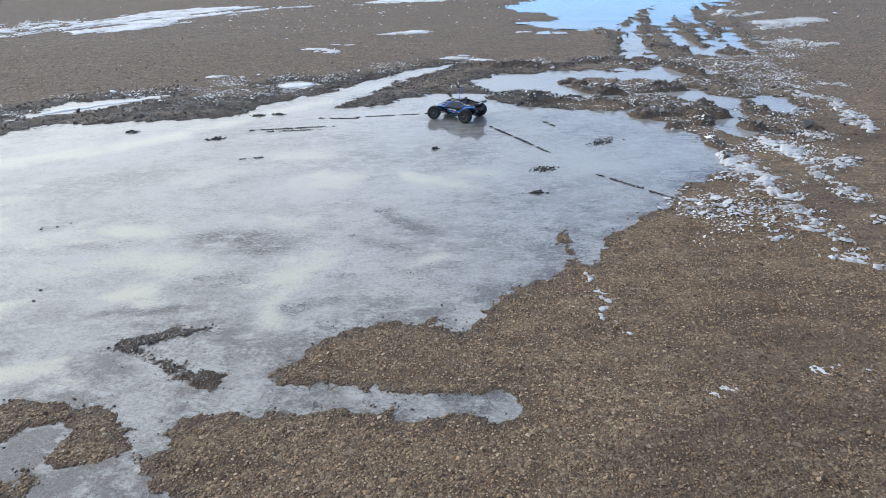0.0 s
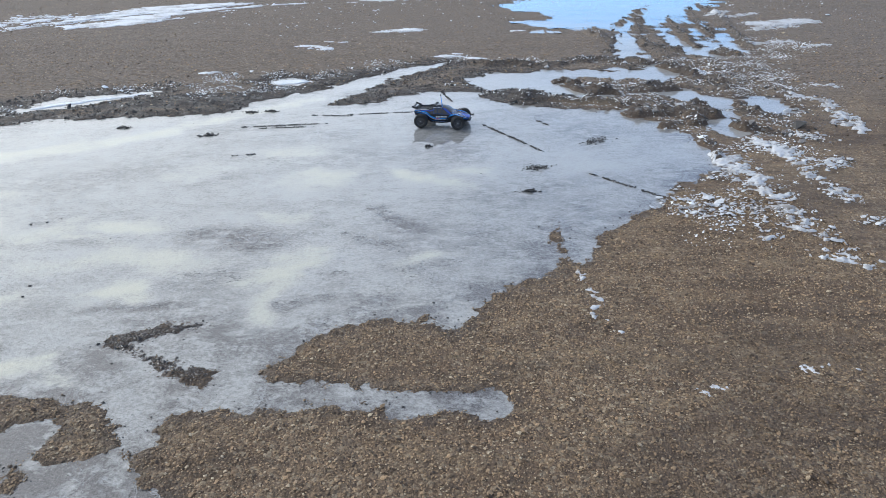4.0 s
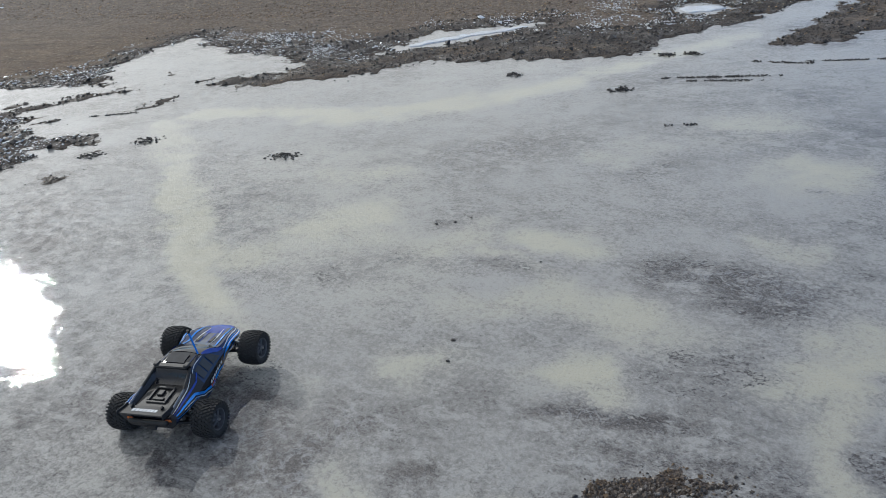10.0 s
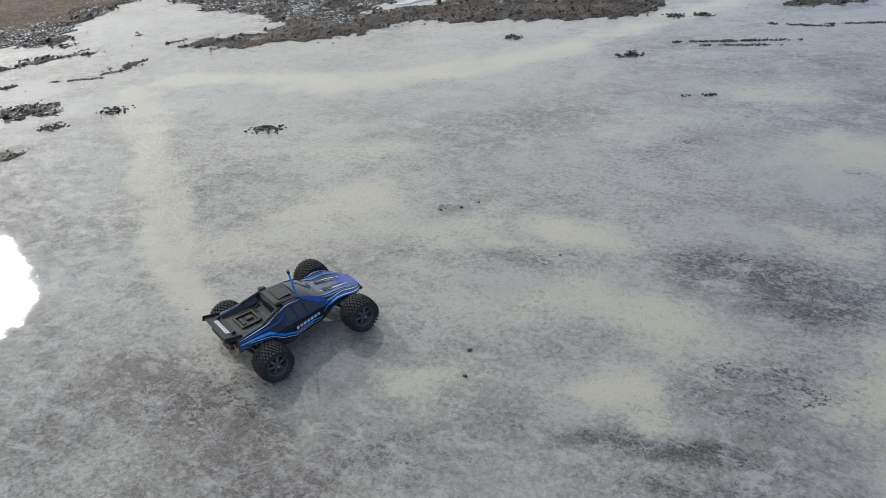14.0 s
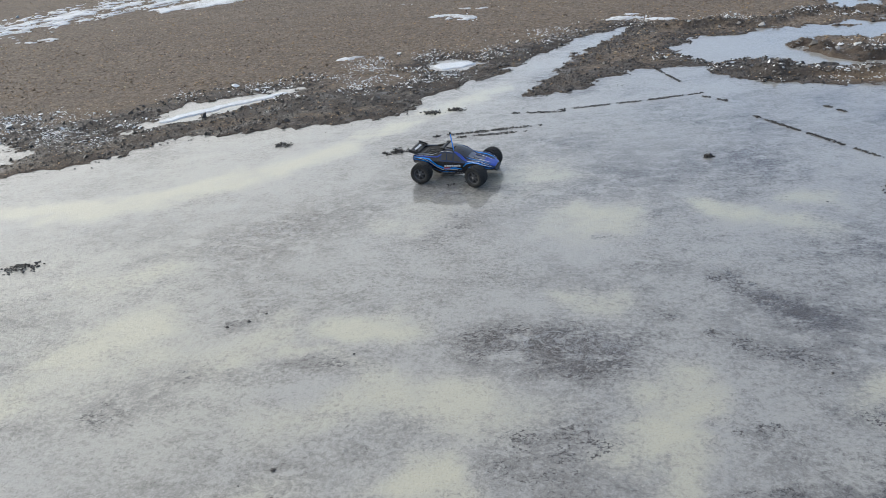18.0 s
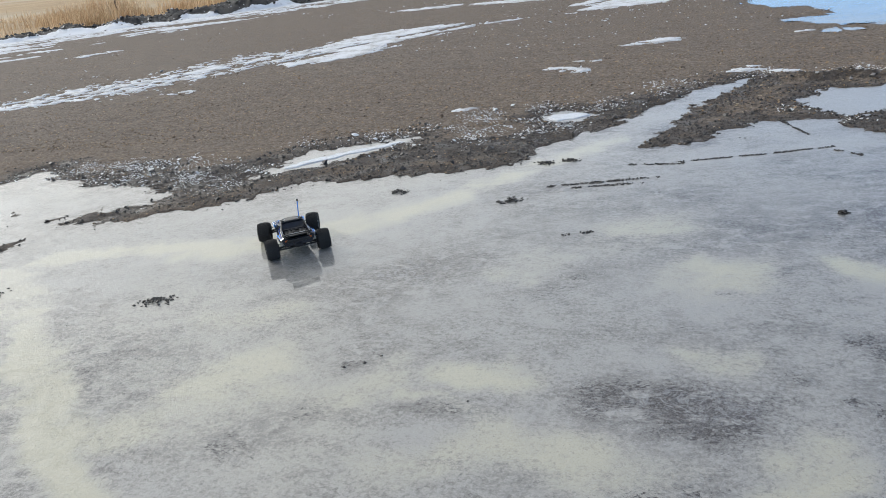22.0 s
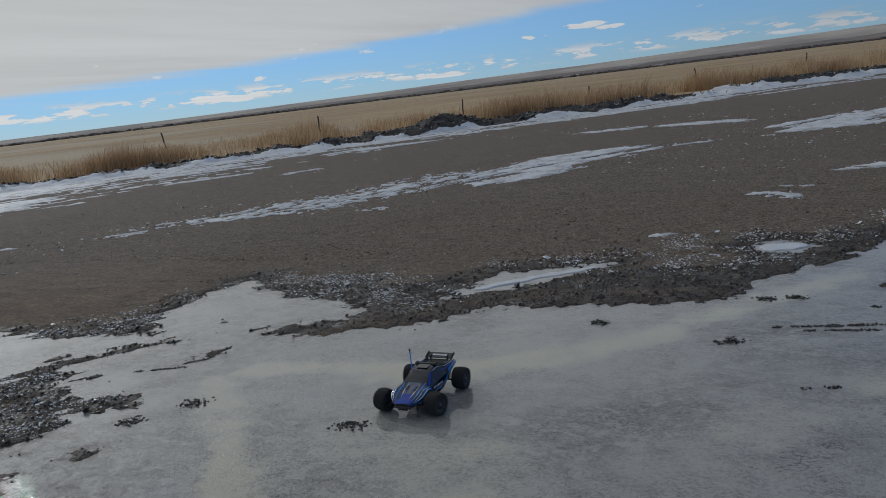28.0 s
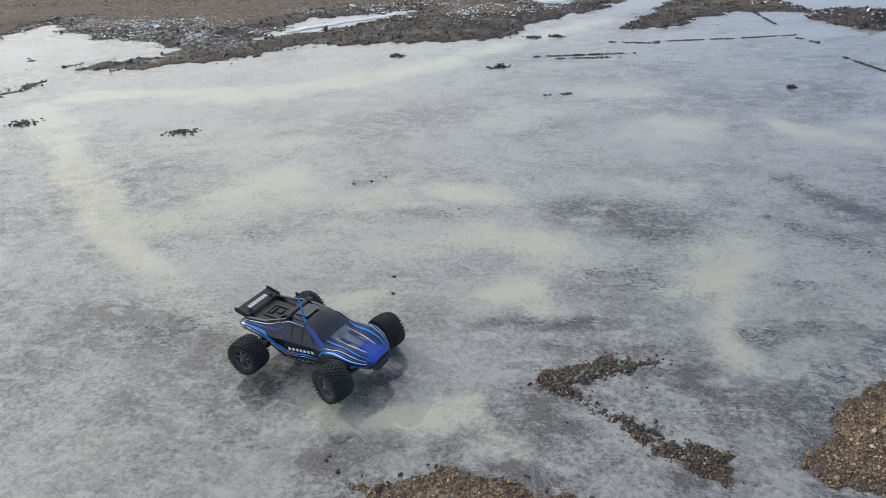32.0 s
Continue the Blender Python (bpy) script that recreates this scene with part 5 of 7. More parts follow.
def rod(a, b, r, bm=None, n=8, r2=None):
    bm = bm or bmesh.new()
    a, b = Vector(a), Vector(b)
    q = (b - a).to_track_quat("Z", "Y").to_matrix().to_4x4()
    bmesh.ops.create_cone(bm, cap_ends=True, segments=n, radius1=r, radius2=r if r2 is None else r2, depth=(b - a).length, matrix=Matrix.Translation((a + b) / 2) @ q)
    return bm


# the shell's cross-sections from nose to tail: x, then (half width, height) from the sill to the middle line
SHELL = [
    (0.214, [(0.0300, 0.068), (0.0370, 0.073), (0.0400, 0.079), (0.0342, 0.084), (0.0189, 0.086), (0.0000, 0.087)]),
    (0.197, [(0.0420, 0.064), (0.0540, 0.073), (0.0600, 0.085), (0.0470, 0.093), (0.0243, 0.093), (0.0000, 0.094)]),
    (0.170, [(0.0640, 0.077), (0.0740, 0.085), (0.0790, 0.098), (0.0600, 0.106), (0.0290, 0.101), (0.0000, 0.101)]),
    (0.135, [(0.0700, 0.090), (0.0800, 0.097), (0.0850, 0.110), (0.0640, 0.118), (0.0320, 0.110), (0.0000, 0.110)]),
    (0.100, [(0.0640, 0.076), (0.0760, 0.088), (0.0820, 0.109), (0.0640, 0.119), (0.0345, 0.117), (0.0000, 0.118)]),
    (0.072, [(0.0570, 0.050), (0.0727, 0.075), (0.0785, 0.107), (0.0625, 0.125), (0.0350, 0.129), (0.0000, 0.130)]),
    (0.040, [(0.0595, 0.042), (0.0755, 0.072), (0.0790, 0.108), (0.0575, 0.142), (0.0335, 0.148), (0.0000, 0.149)]),
    (0.005, [(0.0635, 0.040), (0.0791, 0.071), (0.0810, 0.109), (0.0534, 0.155), (0.0322, 0.161), (0.0000, 0.163)]),
    (-0.045, [(0.0681, 0.040), (0.0846, 0.071), (0.0850, 0.112), (0.0552, 0.160), (0.0331, 0.166), (0.0000, 0.167)]),
    (-0.062, [(0.0681, 0.041), (0.0846, 0.073), (0.0860, 0.113), (0.0570, 0.158), (0.0423, 0.159), (0.0000, 0.160)]),
    (-0.078, [(0.0681, 0.043), (0.0850, 0.074), (0.0875, 0.112), (0.0607, 0.149), (0.0515, 0.133), (0.0000, 0.133)]),
    (-0.115, [(0.0670, 0.062), (0.0850, 0.087), (0.0920, 0.117), (0.0670, 0.140), (0.0580, 0.126), (0.0000, 0.126)]),
    (-0.150, [(0.0700, 0.090), (0.0870, 0.104), (0.0960, 0.123), (0.0700, 0.137), (0.0610, 0.124), (0.0000, 0.124)]),
    (-0.180, [(0.0680, 0.094), (0.0840, 0.107), (0.0940, 0.125), (0.0715, 0.135), (0.0620, 0.123), (0.0000, 0.123)]),
    (-0.207, [(0.0600, 0.086), (0.0740, 0.100), (0.0840, 0.124), (0.0699, 0.133), (0.0607, 0.125), (0.0000, 0.125)]),
]


def section(x):
    """The cross-section at x, on a smooth curve through the listed ones."""
    k = 0
    while k < len(SHELL) - 2 and x < SHELL[k + 1][0]:
        k += 1
    (xa, a), (xb, b) = SHELL[k], SHELL[k + 1]
    h = xb - xa
    t = (x - xa) / h

    def slope(i, j, c):
        lo, hi = max(i - 1, 0), min(i + 1, len(SHELL) - 1)
        return (SHELL[hi][1][j][c] - SHELL[lo][1][j][c]) / (SHELL[hi][0] - SHELL[lo][0]) * h * 0.8

    def curve(j, c):
        p, q, m, n = a[j][c], b[j][c], slope(k, j, c), slope(k + 1, j, c)
        return (2 * t**3 - 3 * t**2 + 1) * p + (t**3 - 2 * t**2 + t) * m + (3 * t**2 - 2 * t**3) * q + (t**3 - t**2) * n

    return [(curve(j, 0), curve(j, 1)) for j in range(6)]


def shell_point(x, u):
    """A point on the shell's left flank or top: u runs 0 (sill) to 5 (middle line)."""
    prof = section(x)
    j = min(int(u), 4)
    q = u - j
    (a, b), (c, d) = prof[j], prof[j + 1]
    return Vector((x, a + (c - a) * q, b + (d - b) * q))


def decal(name, path, width, mat, parent, lift=0.0012, label="", steps=7):
    """Paired stripes (left and right) that follow the shell along a path of (x, u) points."""
    for flip in (1, -1):
        bm = bmesh.new()
        rows = []
        for (x0, u0), (x1, u1) in zip(path, path[1:]):
            for k in range(steps):
                t = k / steps
                rows.append((x0 + (x1 - x0) * t, u0 + (u1 - u0) * t))
        rows.append(path[-1])
        prev = None
        for k, (x, u) in enumerate(rows):
            c = shell_point(x, u)
            nx = rows[min(k + 1, len(rows) - 1)]
            pv = rows[max(k - 1, 0)]
            tan = (shell_point(*nx) - shell_point(*pv)).normalized()
            du = (shell_point(x, min(u + 0.08, 4.99)) - shell_point(x, max(u - 0.08, 0))).normalized()
            dx = (shell_point(x - 0.004, u) - shell_point(x + 0.004, u)).normalized()
            nrm = du.cross(dx)
            if nrm.y + nrm.z < 0:
                nrm = -nrm
            nrm.normalize()
            across = tan.cross(nrm).normalized()
            taper = min(1.0, 0.35 + 2.2 * min(k, len(rows) - 1 - k) / len(rows)) if steps > 2 else 1.0
            pts = [c + nrm * lift + across * width * taper / 2, c + nrm * lift - across * width * taper / 2]
            cur = [bm.verts.new((p.x, p.y * flip, p.z)) for p in pts]
            if prev:
                bm.faces.new((prev[0], prev[1], cur[1], cur[0]))
            prev = cur
        part(name, bm, mat, parent, label)


def shell(parent):
    bm = bmesh.new()
    rings, side = [], 6
    fine = []
    for (xa, _), (xb, _) in zip(SHELL, SHELL[1:]):
        fine += [(xa + (xb - xa) * k / 4, section(xa + (xb - xa) * k / 4)) for k in range(4)]
    fine.append(SHELL[-1])
    for x, prof in fine:
        left = [bm.verts.new((x, y, z)) for y, z in prof]
        right = [bm.verts.new((x, -y, z)) for y, z in prof[:-1]]
        rings.append(left + right[::-1])
    for a, b in zip(rings, rings[1:]):
        for j in range(len(a) - 1):
            f = bm.faces.new((a[j], a[j + 1], b[j + 1], b[j]))
            x = f.calc_center_median().x
            k = min(j, len(a) - 2 - j)
            f.material_index = 0
            if k >= 3 and x > 0.192:
                f.material_index = 2
            elif k == 4 and 0.075 < x <= 0.192:
                f.material_index = 3 if x < 0.15 else 2
            elif k == 3 and 0.075 < x:
                f.material_index = 1
            elif k == 2 and x > -0.06:
                f.material_index = 1
            elif k == 1 and (x < -0.1 or x > 0.18):
                f.material_index = 1
    bm.faces.new(rings[0])
    bm.faces.new(rings[-1][::-1])
    body = part("body_shell", bm, [M_BODY, M_NAVY, M_BLUE, M_SILVER], parent, "glossy black, blue and silver painted shell", True)
    mod = body.modifiers.new("edges", "EDGE_SPLIT")
    mod.split_angle = radians(32)
    # glazing
    bm = bmesh.new()
    grid = []
    for x in (0.074, 0.062, 0.050, 0.038, 0.026, 0.014, 0.005):
        half = [shell_point(x, u) + Vector((0.0006, 0, 0.0016)) for u in (3.12, 3.6, 4.2)]
        mid = shell_point(x, 5) + Vector((0.0006, 0, 0.0018))
        grid.append([bm.verts.new(p) for p in half] + [bm.verts.new(mid)] + [bm.verts.new((p.x, -p.y, p.z)) for p in half[::-1]])
    for a, b in zip(grid, grid[1:]):
        for j in range(6):
            bm.faces.new((a[j], a[j + 1], b[j + 1], b[j]))
    part("windshield", bm, M_GLASS, parent, "smoked black windscreen", True)
    bm = bmesh.new()
    grid = [[bm.verts.new((x, s * 0.030, 0.1685)) for s in (-1, 0, 1)] for x in (-0.002, -0.044)]
    for j in range(2):
        bm.faces.new((grid[0][j], grid[0][j + 1], grid[1][j + 1], grid[1][j]))
    part("roof_panel", bm, M_GLASS, parent, "smoked roof panel")
    for flip in (1, -1):
        for x0, x1 in ((0.050, 0.012), (0.006, -0.022), (-0.028, -0.052)):
            bm = bmesh.new()
            q = []
            for x, u in ((x0, 2.15), (x1, 2.15), (x1 - 0.003, 2.8), (min(x0, 0.03) - 0.003, 2.8)):
                p = shell_point(x, u) + Vector((0, 0.0012, 0.0012))
                q.append(bm.verts.new((p.x, p.y * flip, p.z)))
            bm.faces.new(q)
            part("side_window", bm, M_GLASS, parent, "smoked side window")
    # the bed: recessed deck with a raised rectangular frame
    part("bed_deck", block(0.118, 0.104, 0.006, pose(-0.138, 0, 0.1280, 0, 3, 0), 0.002), M_PLASTIC, parent, "matt black recessed deck")
    for sx, sy, x, y, tilt in ((0.05, 0.008, -0.135, 0.027, 0), (0.05, 0.008, -0.135, -0.027, 0), (0.008, 0.06, -0.108, 0, 0), (0.008, 0.06, -0.162, 0, 0), (0.020, 0.018, -0.128, 0.004, 0), (0.010, 0.034, -0.150, 0, 0)):
        part("deck_rib", block(sx, sy, 0.006, pose(x, y, 0.1330, 0, 3, 0), 0.0015), M_PLASTIC, parent)
    for flip in (1, -1):
        bm = rod((-0.056, 0.054 * flip, 0.160), (-0.12, 0.065 * flip, 0.143), 0.0042)
        part("bed_rail", bm, M_PLASTIC, parent, "black rail from the roof to the tail")
        bm = rod((-0.120, 0.065 * flip, 0.143), (-0.200, 0.067 * flip, 0.137), 0.0035)
        part("bed_rail", bm, M_SILVER, parent, "silver rail along the bed")
    part("roof_bar", block(0.018, 0.102, 0.009, pose(-0.058, 0, 0.167), 0.003), M_PLASTIC, parent, "black bar across the roof's rear edge")
    for flip in (1, -1):
        part("roof_scoop", block(0.022, 0.016, 0.008, pose(-0.054, 0.047 * flip, 0.171, 0, 8, 0), 0.003), M_PLASTIC, parent)
    for flip in (1, -1):
        part("hood_vent", block(0.030, 0.012, 0.003, pose(0.112, 0.022 * flip, 0.1165, 0, 14, 0), 0.001), M_BODY, parent)
        bm = block(0.004, 0.020, 0.007, pose(0.1995, 0.037 * flip, 0.0820, 0, -20, -22 * flip), 0.0012)
        part("headlight", bm, M_WHITE, parent, "pale headlamp decal")
        part("tail_light", block(0.004, 0.018, 0.007, pose(-0.2075, 0.058 * flip, 0.116, 0, 0, 0), 0.001), M_ORANGE, parent, "amber tail lamp decal")
    # paint lines: broad blue flashes, fine white edging, and bars in place of the lettering
    decal("flank_flash", [(0.055, 1.05), (0.02, 1.25), (-0.03, 1.1), (-0.075, 1.45), (-0.115, 2.2), (-0.17, 2.35), (-0.2, 2.3)], 0.008, M_CYAN, parent, 0.0014)
    decal("fender_flash", [(0.19, 2.2), (0.15, 2.1), (0.11, 2.2), (0.075, 1.9), (0.06, 1.4)], 0.007, M_CYAN, parent, 0.0014)
    decal("hood_flash", [(0.195, 3.3), (0.15, 3.4), (0.10, 3.5), (0.068, 3.3)], 0.006, M_CYAN, parent, 0.0014)
    decal("pillar_flash", [(0.078, 2.6), (0.045, 2.9), (0.008, 3.05)], 0.014, M_BLUE, parent, 0.0014)
    decal("rear_flash", [(-0.045, 2.7), (-0.075, 2.5), (-0.11, 2.6), (-0.16, 2.7), (-0.2, 2.65)], 0.006, M_BLUE, parent, 0.0014)
    decal("white_line", [(0.05, 0.85), (0.015, 1.05), (-0.035, 0.9), (-0.08, 1.25), (-0.12, 1.95), (-0.175, 2.1)], 0.0022, M_WHITE, parent, 0.0018)
    decal("white_line", [(0.198, 2.75), (0.16, 2.8), (0.12, 2.75), (0.08, 2.45)], 0.0022, M_WHITE, parent, 0.0018)
    decal("white_line", [(0.002, 2.95), (-0.04, 2.95), (-0.068, 2.85)], 0.0022, M_WHITE, parent, 0.0018)
    decal("white_line", [(0.18, 4.2), (0.13, 4.1), (0.085, 4.2)], 0.003, M_WHITE, parent, 0.0018)
    decal("pin_line", [(0.04, 0.45), (-0.01, 0.55), (-0.06, 0.6), (-0.10, 0.9)], 0.0018, M_CYAN, parent, 0.0016)
    decal("pin_line", [(0.05, 0.25), (0.0, 0.3), (-0.06, 0.3)], 0.0018, M_WHITE, parent, 0.0016)
    decal("pin_line", [(0.185, 2.5), (0.14, 2.45), (0.10, 2.5), (0.07, 2.2)], 0.0018, M_CYAN, parent, 0.0016)
    decal("pin_line", [(-0.07, 1.15), (-0.10, 1.6), (-0.14, 1.75), (-0.19, 1.7)], 0.0022, M_CYAN, parent, 0.0016)
    decal("white_line", [(-0.07, 2.98), (-0.11, 2.9), (-0.15, 2.92), (-0.2, 2.9)], 0.0024, M_WHITE, parent, 0.0018)
    decal("hood_flash", [(0.175, 4.6), (0.14, 4.55), (0.09, 4.6)], 0.004, M_BLUE, parent, 0.0014)
    decal("roof_flash", [(0.0, 3.5), (-0.03, 3.5), (-0.05, 3.45)], 0.005, M_NAVY, parent, 0.0014)
    decal("arch_line", [(0.205, 1.9), (0.185, 1.5), (0.16, 1.2), (0.135, 1.1), (0.105, 1.15), (0.085, 1.1)], 0.0040, M_CYAN, parent, 0.0016)
    decal("arch_line", [(-0.10, 2.05), (-0.13, 1.75), (-0.16, 1.7), (-0.19, 1.8), (-0.203, 2.0)], 0.0045, M_CYAN, parent, 0.0016)
    decal("white_line", [(0.20, 2.35), (0.175, 2.2), (0.14, 2.15), (0.11, 2.25), (0.09, 2.1)], 0.0022, M_WHITE, parent, 0.0018)
    for k in range(7):
        x = 0.046 - 0.0122 * k
        decal("letter_bar", [(x, 1.60 - 0.02 * k), (x - 0.0086, 1.59 - 0.02 * k)], 0.0095, M_WHITE, parent, 0.0022, "", 2)
    for k in range(3):
        x = -0.010 - 0.011 * k
        decal("number_bar", [(x, 1.22), (x - 0.007, 1.20)], 0.008, M_RED, parent, 0.0022, "", 2)
    # rear wing
    wing = part("wing", block(0.044, 0.136, 0.004, pose(-0.208, 0, 0.148, 0, 16, 0), 0.0015), M_PLASTIC, parent, "black rear wing")
    for flip in (1, -1):
        part("end_plate", block(0.050, 0.003, 0.016, pose(-0.208, 0.068 * flip, 0.148, 0, 16, 0), 0.001), M_PLASTIC, wing)
        part("wing_strut", block(0.010, 0.005, 0.030, pose(-0.194, 0.045 * flip, 0.140, 0, -12, 0), 0.001), M_PLASTIC, wing)
    for k in range(7):
        part("letter_bar", block(0.012, 0.0085, 0.0008, pose(-0.2082, -0.033 + 0.011 * k, 0.1506, 0, 16, 0)), M_WHITE, wing)


def running_gear(parent):
    part("chassis", block(0.30, 0.082, 0.012, pose(-0.005, 0, 0.046), 0.004), M_PLASTIC, parent, "black chassis plate")
    part("gearbox", block(0.060, 0.052, 0.042, pose(-0.143, 0, 0.066), 0.008), M_PLASTIC, parent)
    part("gearbox", block(0.055, 0.050, 0.038, pose(0.143, 0, 0.064), 0.008), M_PLASTIC, parent)
    bm = block(0.014, 0.085, 0.011, pose(0.214, 0, 0.056, 0, 18, 0), 0.004)
    block(0.030, 0.050, 0.006, pose(0.205, 0, 0.050, 0, 25, 0), 0.002, bm)
    part("front_bumper", bm, M_PLASTIC, parent, "black front bumper")
    bm = block(0.012, 0.12, 0.016, pose(-0.214, 0, 0.100, 0, -10, 0), 0.004)
    block(0.05, 0.03, 0.008, pose(-0.195, 0, 0.085, 0, -30, 0), 0.002, bm)
    part("rear_bumper", bm, M_PLASTIC, parent, "black rear bumper")
    for sx in (1, -1):
        x = 0.1435 * sx
        part("shock_tower", block(0.006, 0.090, 0.030, pose(x - 0.022 * sx, 0, 0.074), 0.003), M_PLASTIC, parent)
        for sy in (1, -1):
            bm = rod((x - 0.026, 0.026 * sy, 0.050), (x - 0.010, 0.098 * sy, 0.046), 0.0045)
            rod((x + 0.026, 0.026 * sy, 0.050), (x + 0.010, 0.098 * sy, 0.046), 0.0045, bm)
            block(0.030, 0.006, 0.008, pose(x, 0.064 * sy, 0.048), 0.001, bm)
            part("lower_arm", bm, M_PLASTIC, parent)
            part("upper_link", rod((x - 0.012 * sx, 0.030 * sy, 0.086), (x, 0.098 * sy, 0.068), 0.0028), M_STEEL, parent, "steel camber link")
            part("drive_shaft", rod((x, 0.024 * sy, 0.060), (x, 0.104 * sy, 0.053), 0.0042), M_PLASTIC, parent)
            part("hub_carrier", block(0.018, 0.016, 0.040, pose(x, 0.102 * sy, 0.056), 0.004), M_PLASTIC, parent)
            a, b = Vector((x - 0.026 * sx, 0.042 * sy, 0.090)), Vector((x - 0.006 * sx, 0.082 * sy, 0.054))
            shock = part("shock_absorber", rod(a, a.lerp(b, 0.62), 0.0075, n=10), M_PLASTIC, parent, "oil shock absorber with a coil spring")
            part("shock_rod", rod(a.lerp(b, 0.6), b, 0.002), M_STEEL, shock)
            bm = bmesh.new()
            q = (b - a).to_track_quat("Z", "Y").to_matrix()
            prev, turns = None, 7
            for k in range(turns * 8 + 1):
                t = k / (turns * 8)
                c = a.lerp(b, 0.12 + 0.78 * t)
                ang = 2 * math.pi * turns * t
                rad = q @ Vector((math.cos(ang), math.sin(ang), 0))
                cur = [bm.verts.new(c + rad * (0.0098 + dr) + (b - a).normalized() * dz) for dr, dz in ((0.001, 0), (0, 0.001), (-0.001, 0), (0, -0.001))]
                if prev:
                    for j in range(4):
                        bm.faces.new((prev[j], prev[(j + 1) % 4], cur[(j + 1) % 4], cur[j]))
                prev = cur
            part("spring", bm, M_STEEL, shock, "", True)
    antenna = part("antenna", rod((0.004, -0.046, 0.148), (-0.006, -0.052, 0.236), 0.0026), M_TUBE, parent, "thin blue antenna tube")
    part("antenna_cap", rod((-0.006, -0.052, 0.234), (-0.0072, -0.0527, 0.244), 0.0042), M_PLASTIC, antenna, "black rubber cap")


def wheel_mesh(parent, m, out):
    """A six-spoke rim that carries a knobbly tyre; out is +1 for a left wheel. The axle is y."""
    R, rim_r, half = 0.052, 0.030, 0.031
    bm = bmesh.new()
    face_y = 0.020 * out

    def ring(profile, n=28):
        rows = [[bm.verts.new((r * math.cos(t), y, r * math.sin(t))) for r, y in profile] for t in (2 * math.pi * k / n for k in range(n))]
        for k in range(n):
            a, b = rows[k], rows[(k + 1) % n]
            for j in range(len(profile) - 1):
                bm.faces.new((a[j], a[j + 1], b[j + 1], b[j]))

    ring([(rim_r + 0.001, -0.026 * out), (rim_r - 0.003, -0.020 * out), (rim_r - 0.005, 0.010 * out), (rim_r - 0.0015, 0.026 * out), (rim_r + 0.002, 0.027 * out)])
    ring([(0.0001, -0.002 * out), (rim_r - 0.004, -0.002 * out)])
    wheel = part("wheel", bm, M_RIM, parent, "dark grey six-spoke wheel")
    wheel.matrix_basis = m
    for k in range(6):
        part("spoke", block(0.021, 0.010, 0.0085, pose(0, 0, 0, 0, 60 * k, 0) @ pose(0.0165, face_y * 0.75, 0, 0, 0, -14 * out), 0.002), M_RIM, wheel)
    part("hub", rod((0, -0.004 * out, 0), (0, face_y + 0.004 * out, 0), 0.0095, n=12), M_RIM, wheel)
    part("axle_nut", rod((0, face_y + 0.003 * out, 0), (0, face_y + 0.010 * out, 0), 0.0042, n=6), M_STEEL, wheel, "steel wheel nut")
    bm = bmesh.new()
    ring_profile = [(rim_r, -0.026), (rim_r + 0.004, -0.0295), (R - 0.012, -half), (R - 0.0055, -half + 0.004), (R - 0.004, -0.014), (R - 0.0035, 0.0), (R - 0.004, 0.014), (R - 0.0055, half - 0.004), (R - 0.012, half), (rim_r + 0.004, 0.0295), (rim_r, 0.026)]
    n = 36
    rows = [[bm.verts.new((r * math.cos(t), y, r * math.sin(t))) for r, y in ring_profile] for t in (2 * math.pi * k / n for k in range(n))]
    for k in range(n):
        a, b = rows[k], rows[(k + 1) % n]
        for j in range(len(ring_profile) - 1):
            bm.faces.new((a[j], a[j + 1], b[j + 1], b[j]))
    for k in range(30):
        for y, w, skew, shift, rr in ((0.0, 0.009, 20, 0, R - 0.0025), (0.0105, 0.010, -28, 0.5, R - 0.003), (-0.0105, 0.010, 28, 0.5, R - 0.003), (0.0195, 0.008, 22, 0.0, R - 0.0042), (-0.0195, 0.008, -22, 0.0, R - 0.0042), (0.0275, 0.008, -8, 0.5, R - 0.0068), (-0.0275, 0.008, 8, 0.5, R - 0.0068)):
            ang = (k + shift) * 12
            block(0.0050, w, 0.0062, pose(0, 0, 0, 0, ang, 0) @ pose(0, y, rr, 0, 0, skew), 0.0, bm)
    part("tyre", bm, M_RUBBER, wheel, "knobbly black rubber tyre")
    return wheel


def truck():
    car = new("rc_truck")
    tagged(car, "blue and black radio-controlled off-road truck sliding on ice", "toy truck")
    shell(car)
    for ob in list(car.children):
        ob.location.z -= 0.013
    running_gear(car)
    wheels = []
    for sx in (1, -1):
        for sy in (1, -1):
            wheels.append((sx, sy, wheel_mesh(car, pose(0.1435 * sx, 0.131 * sy, 0.052), sy)))
    return car, wheels


TRUCK, WHEELS = truck()

# ---- grit, clods and crumbs ----
def scatter(n, box, seed, power=0.0):
    """Even random places in a box; power > 0 crowds them towards small y."""
    rng = np.random.default_rng(seed)
    y = box[2] + (box[3] - box[2]) * rng.random(n) ** (1 + power)
    return rng.uniform(box[0], box[1], n), y, rng


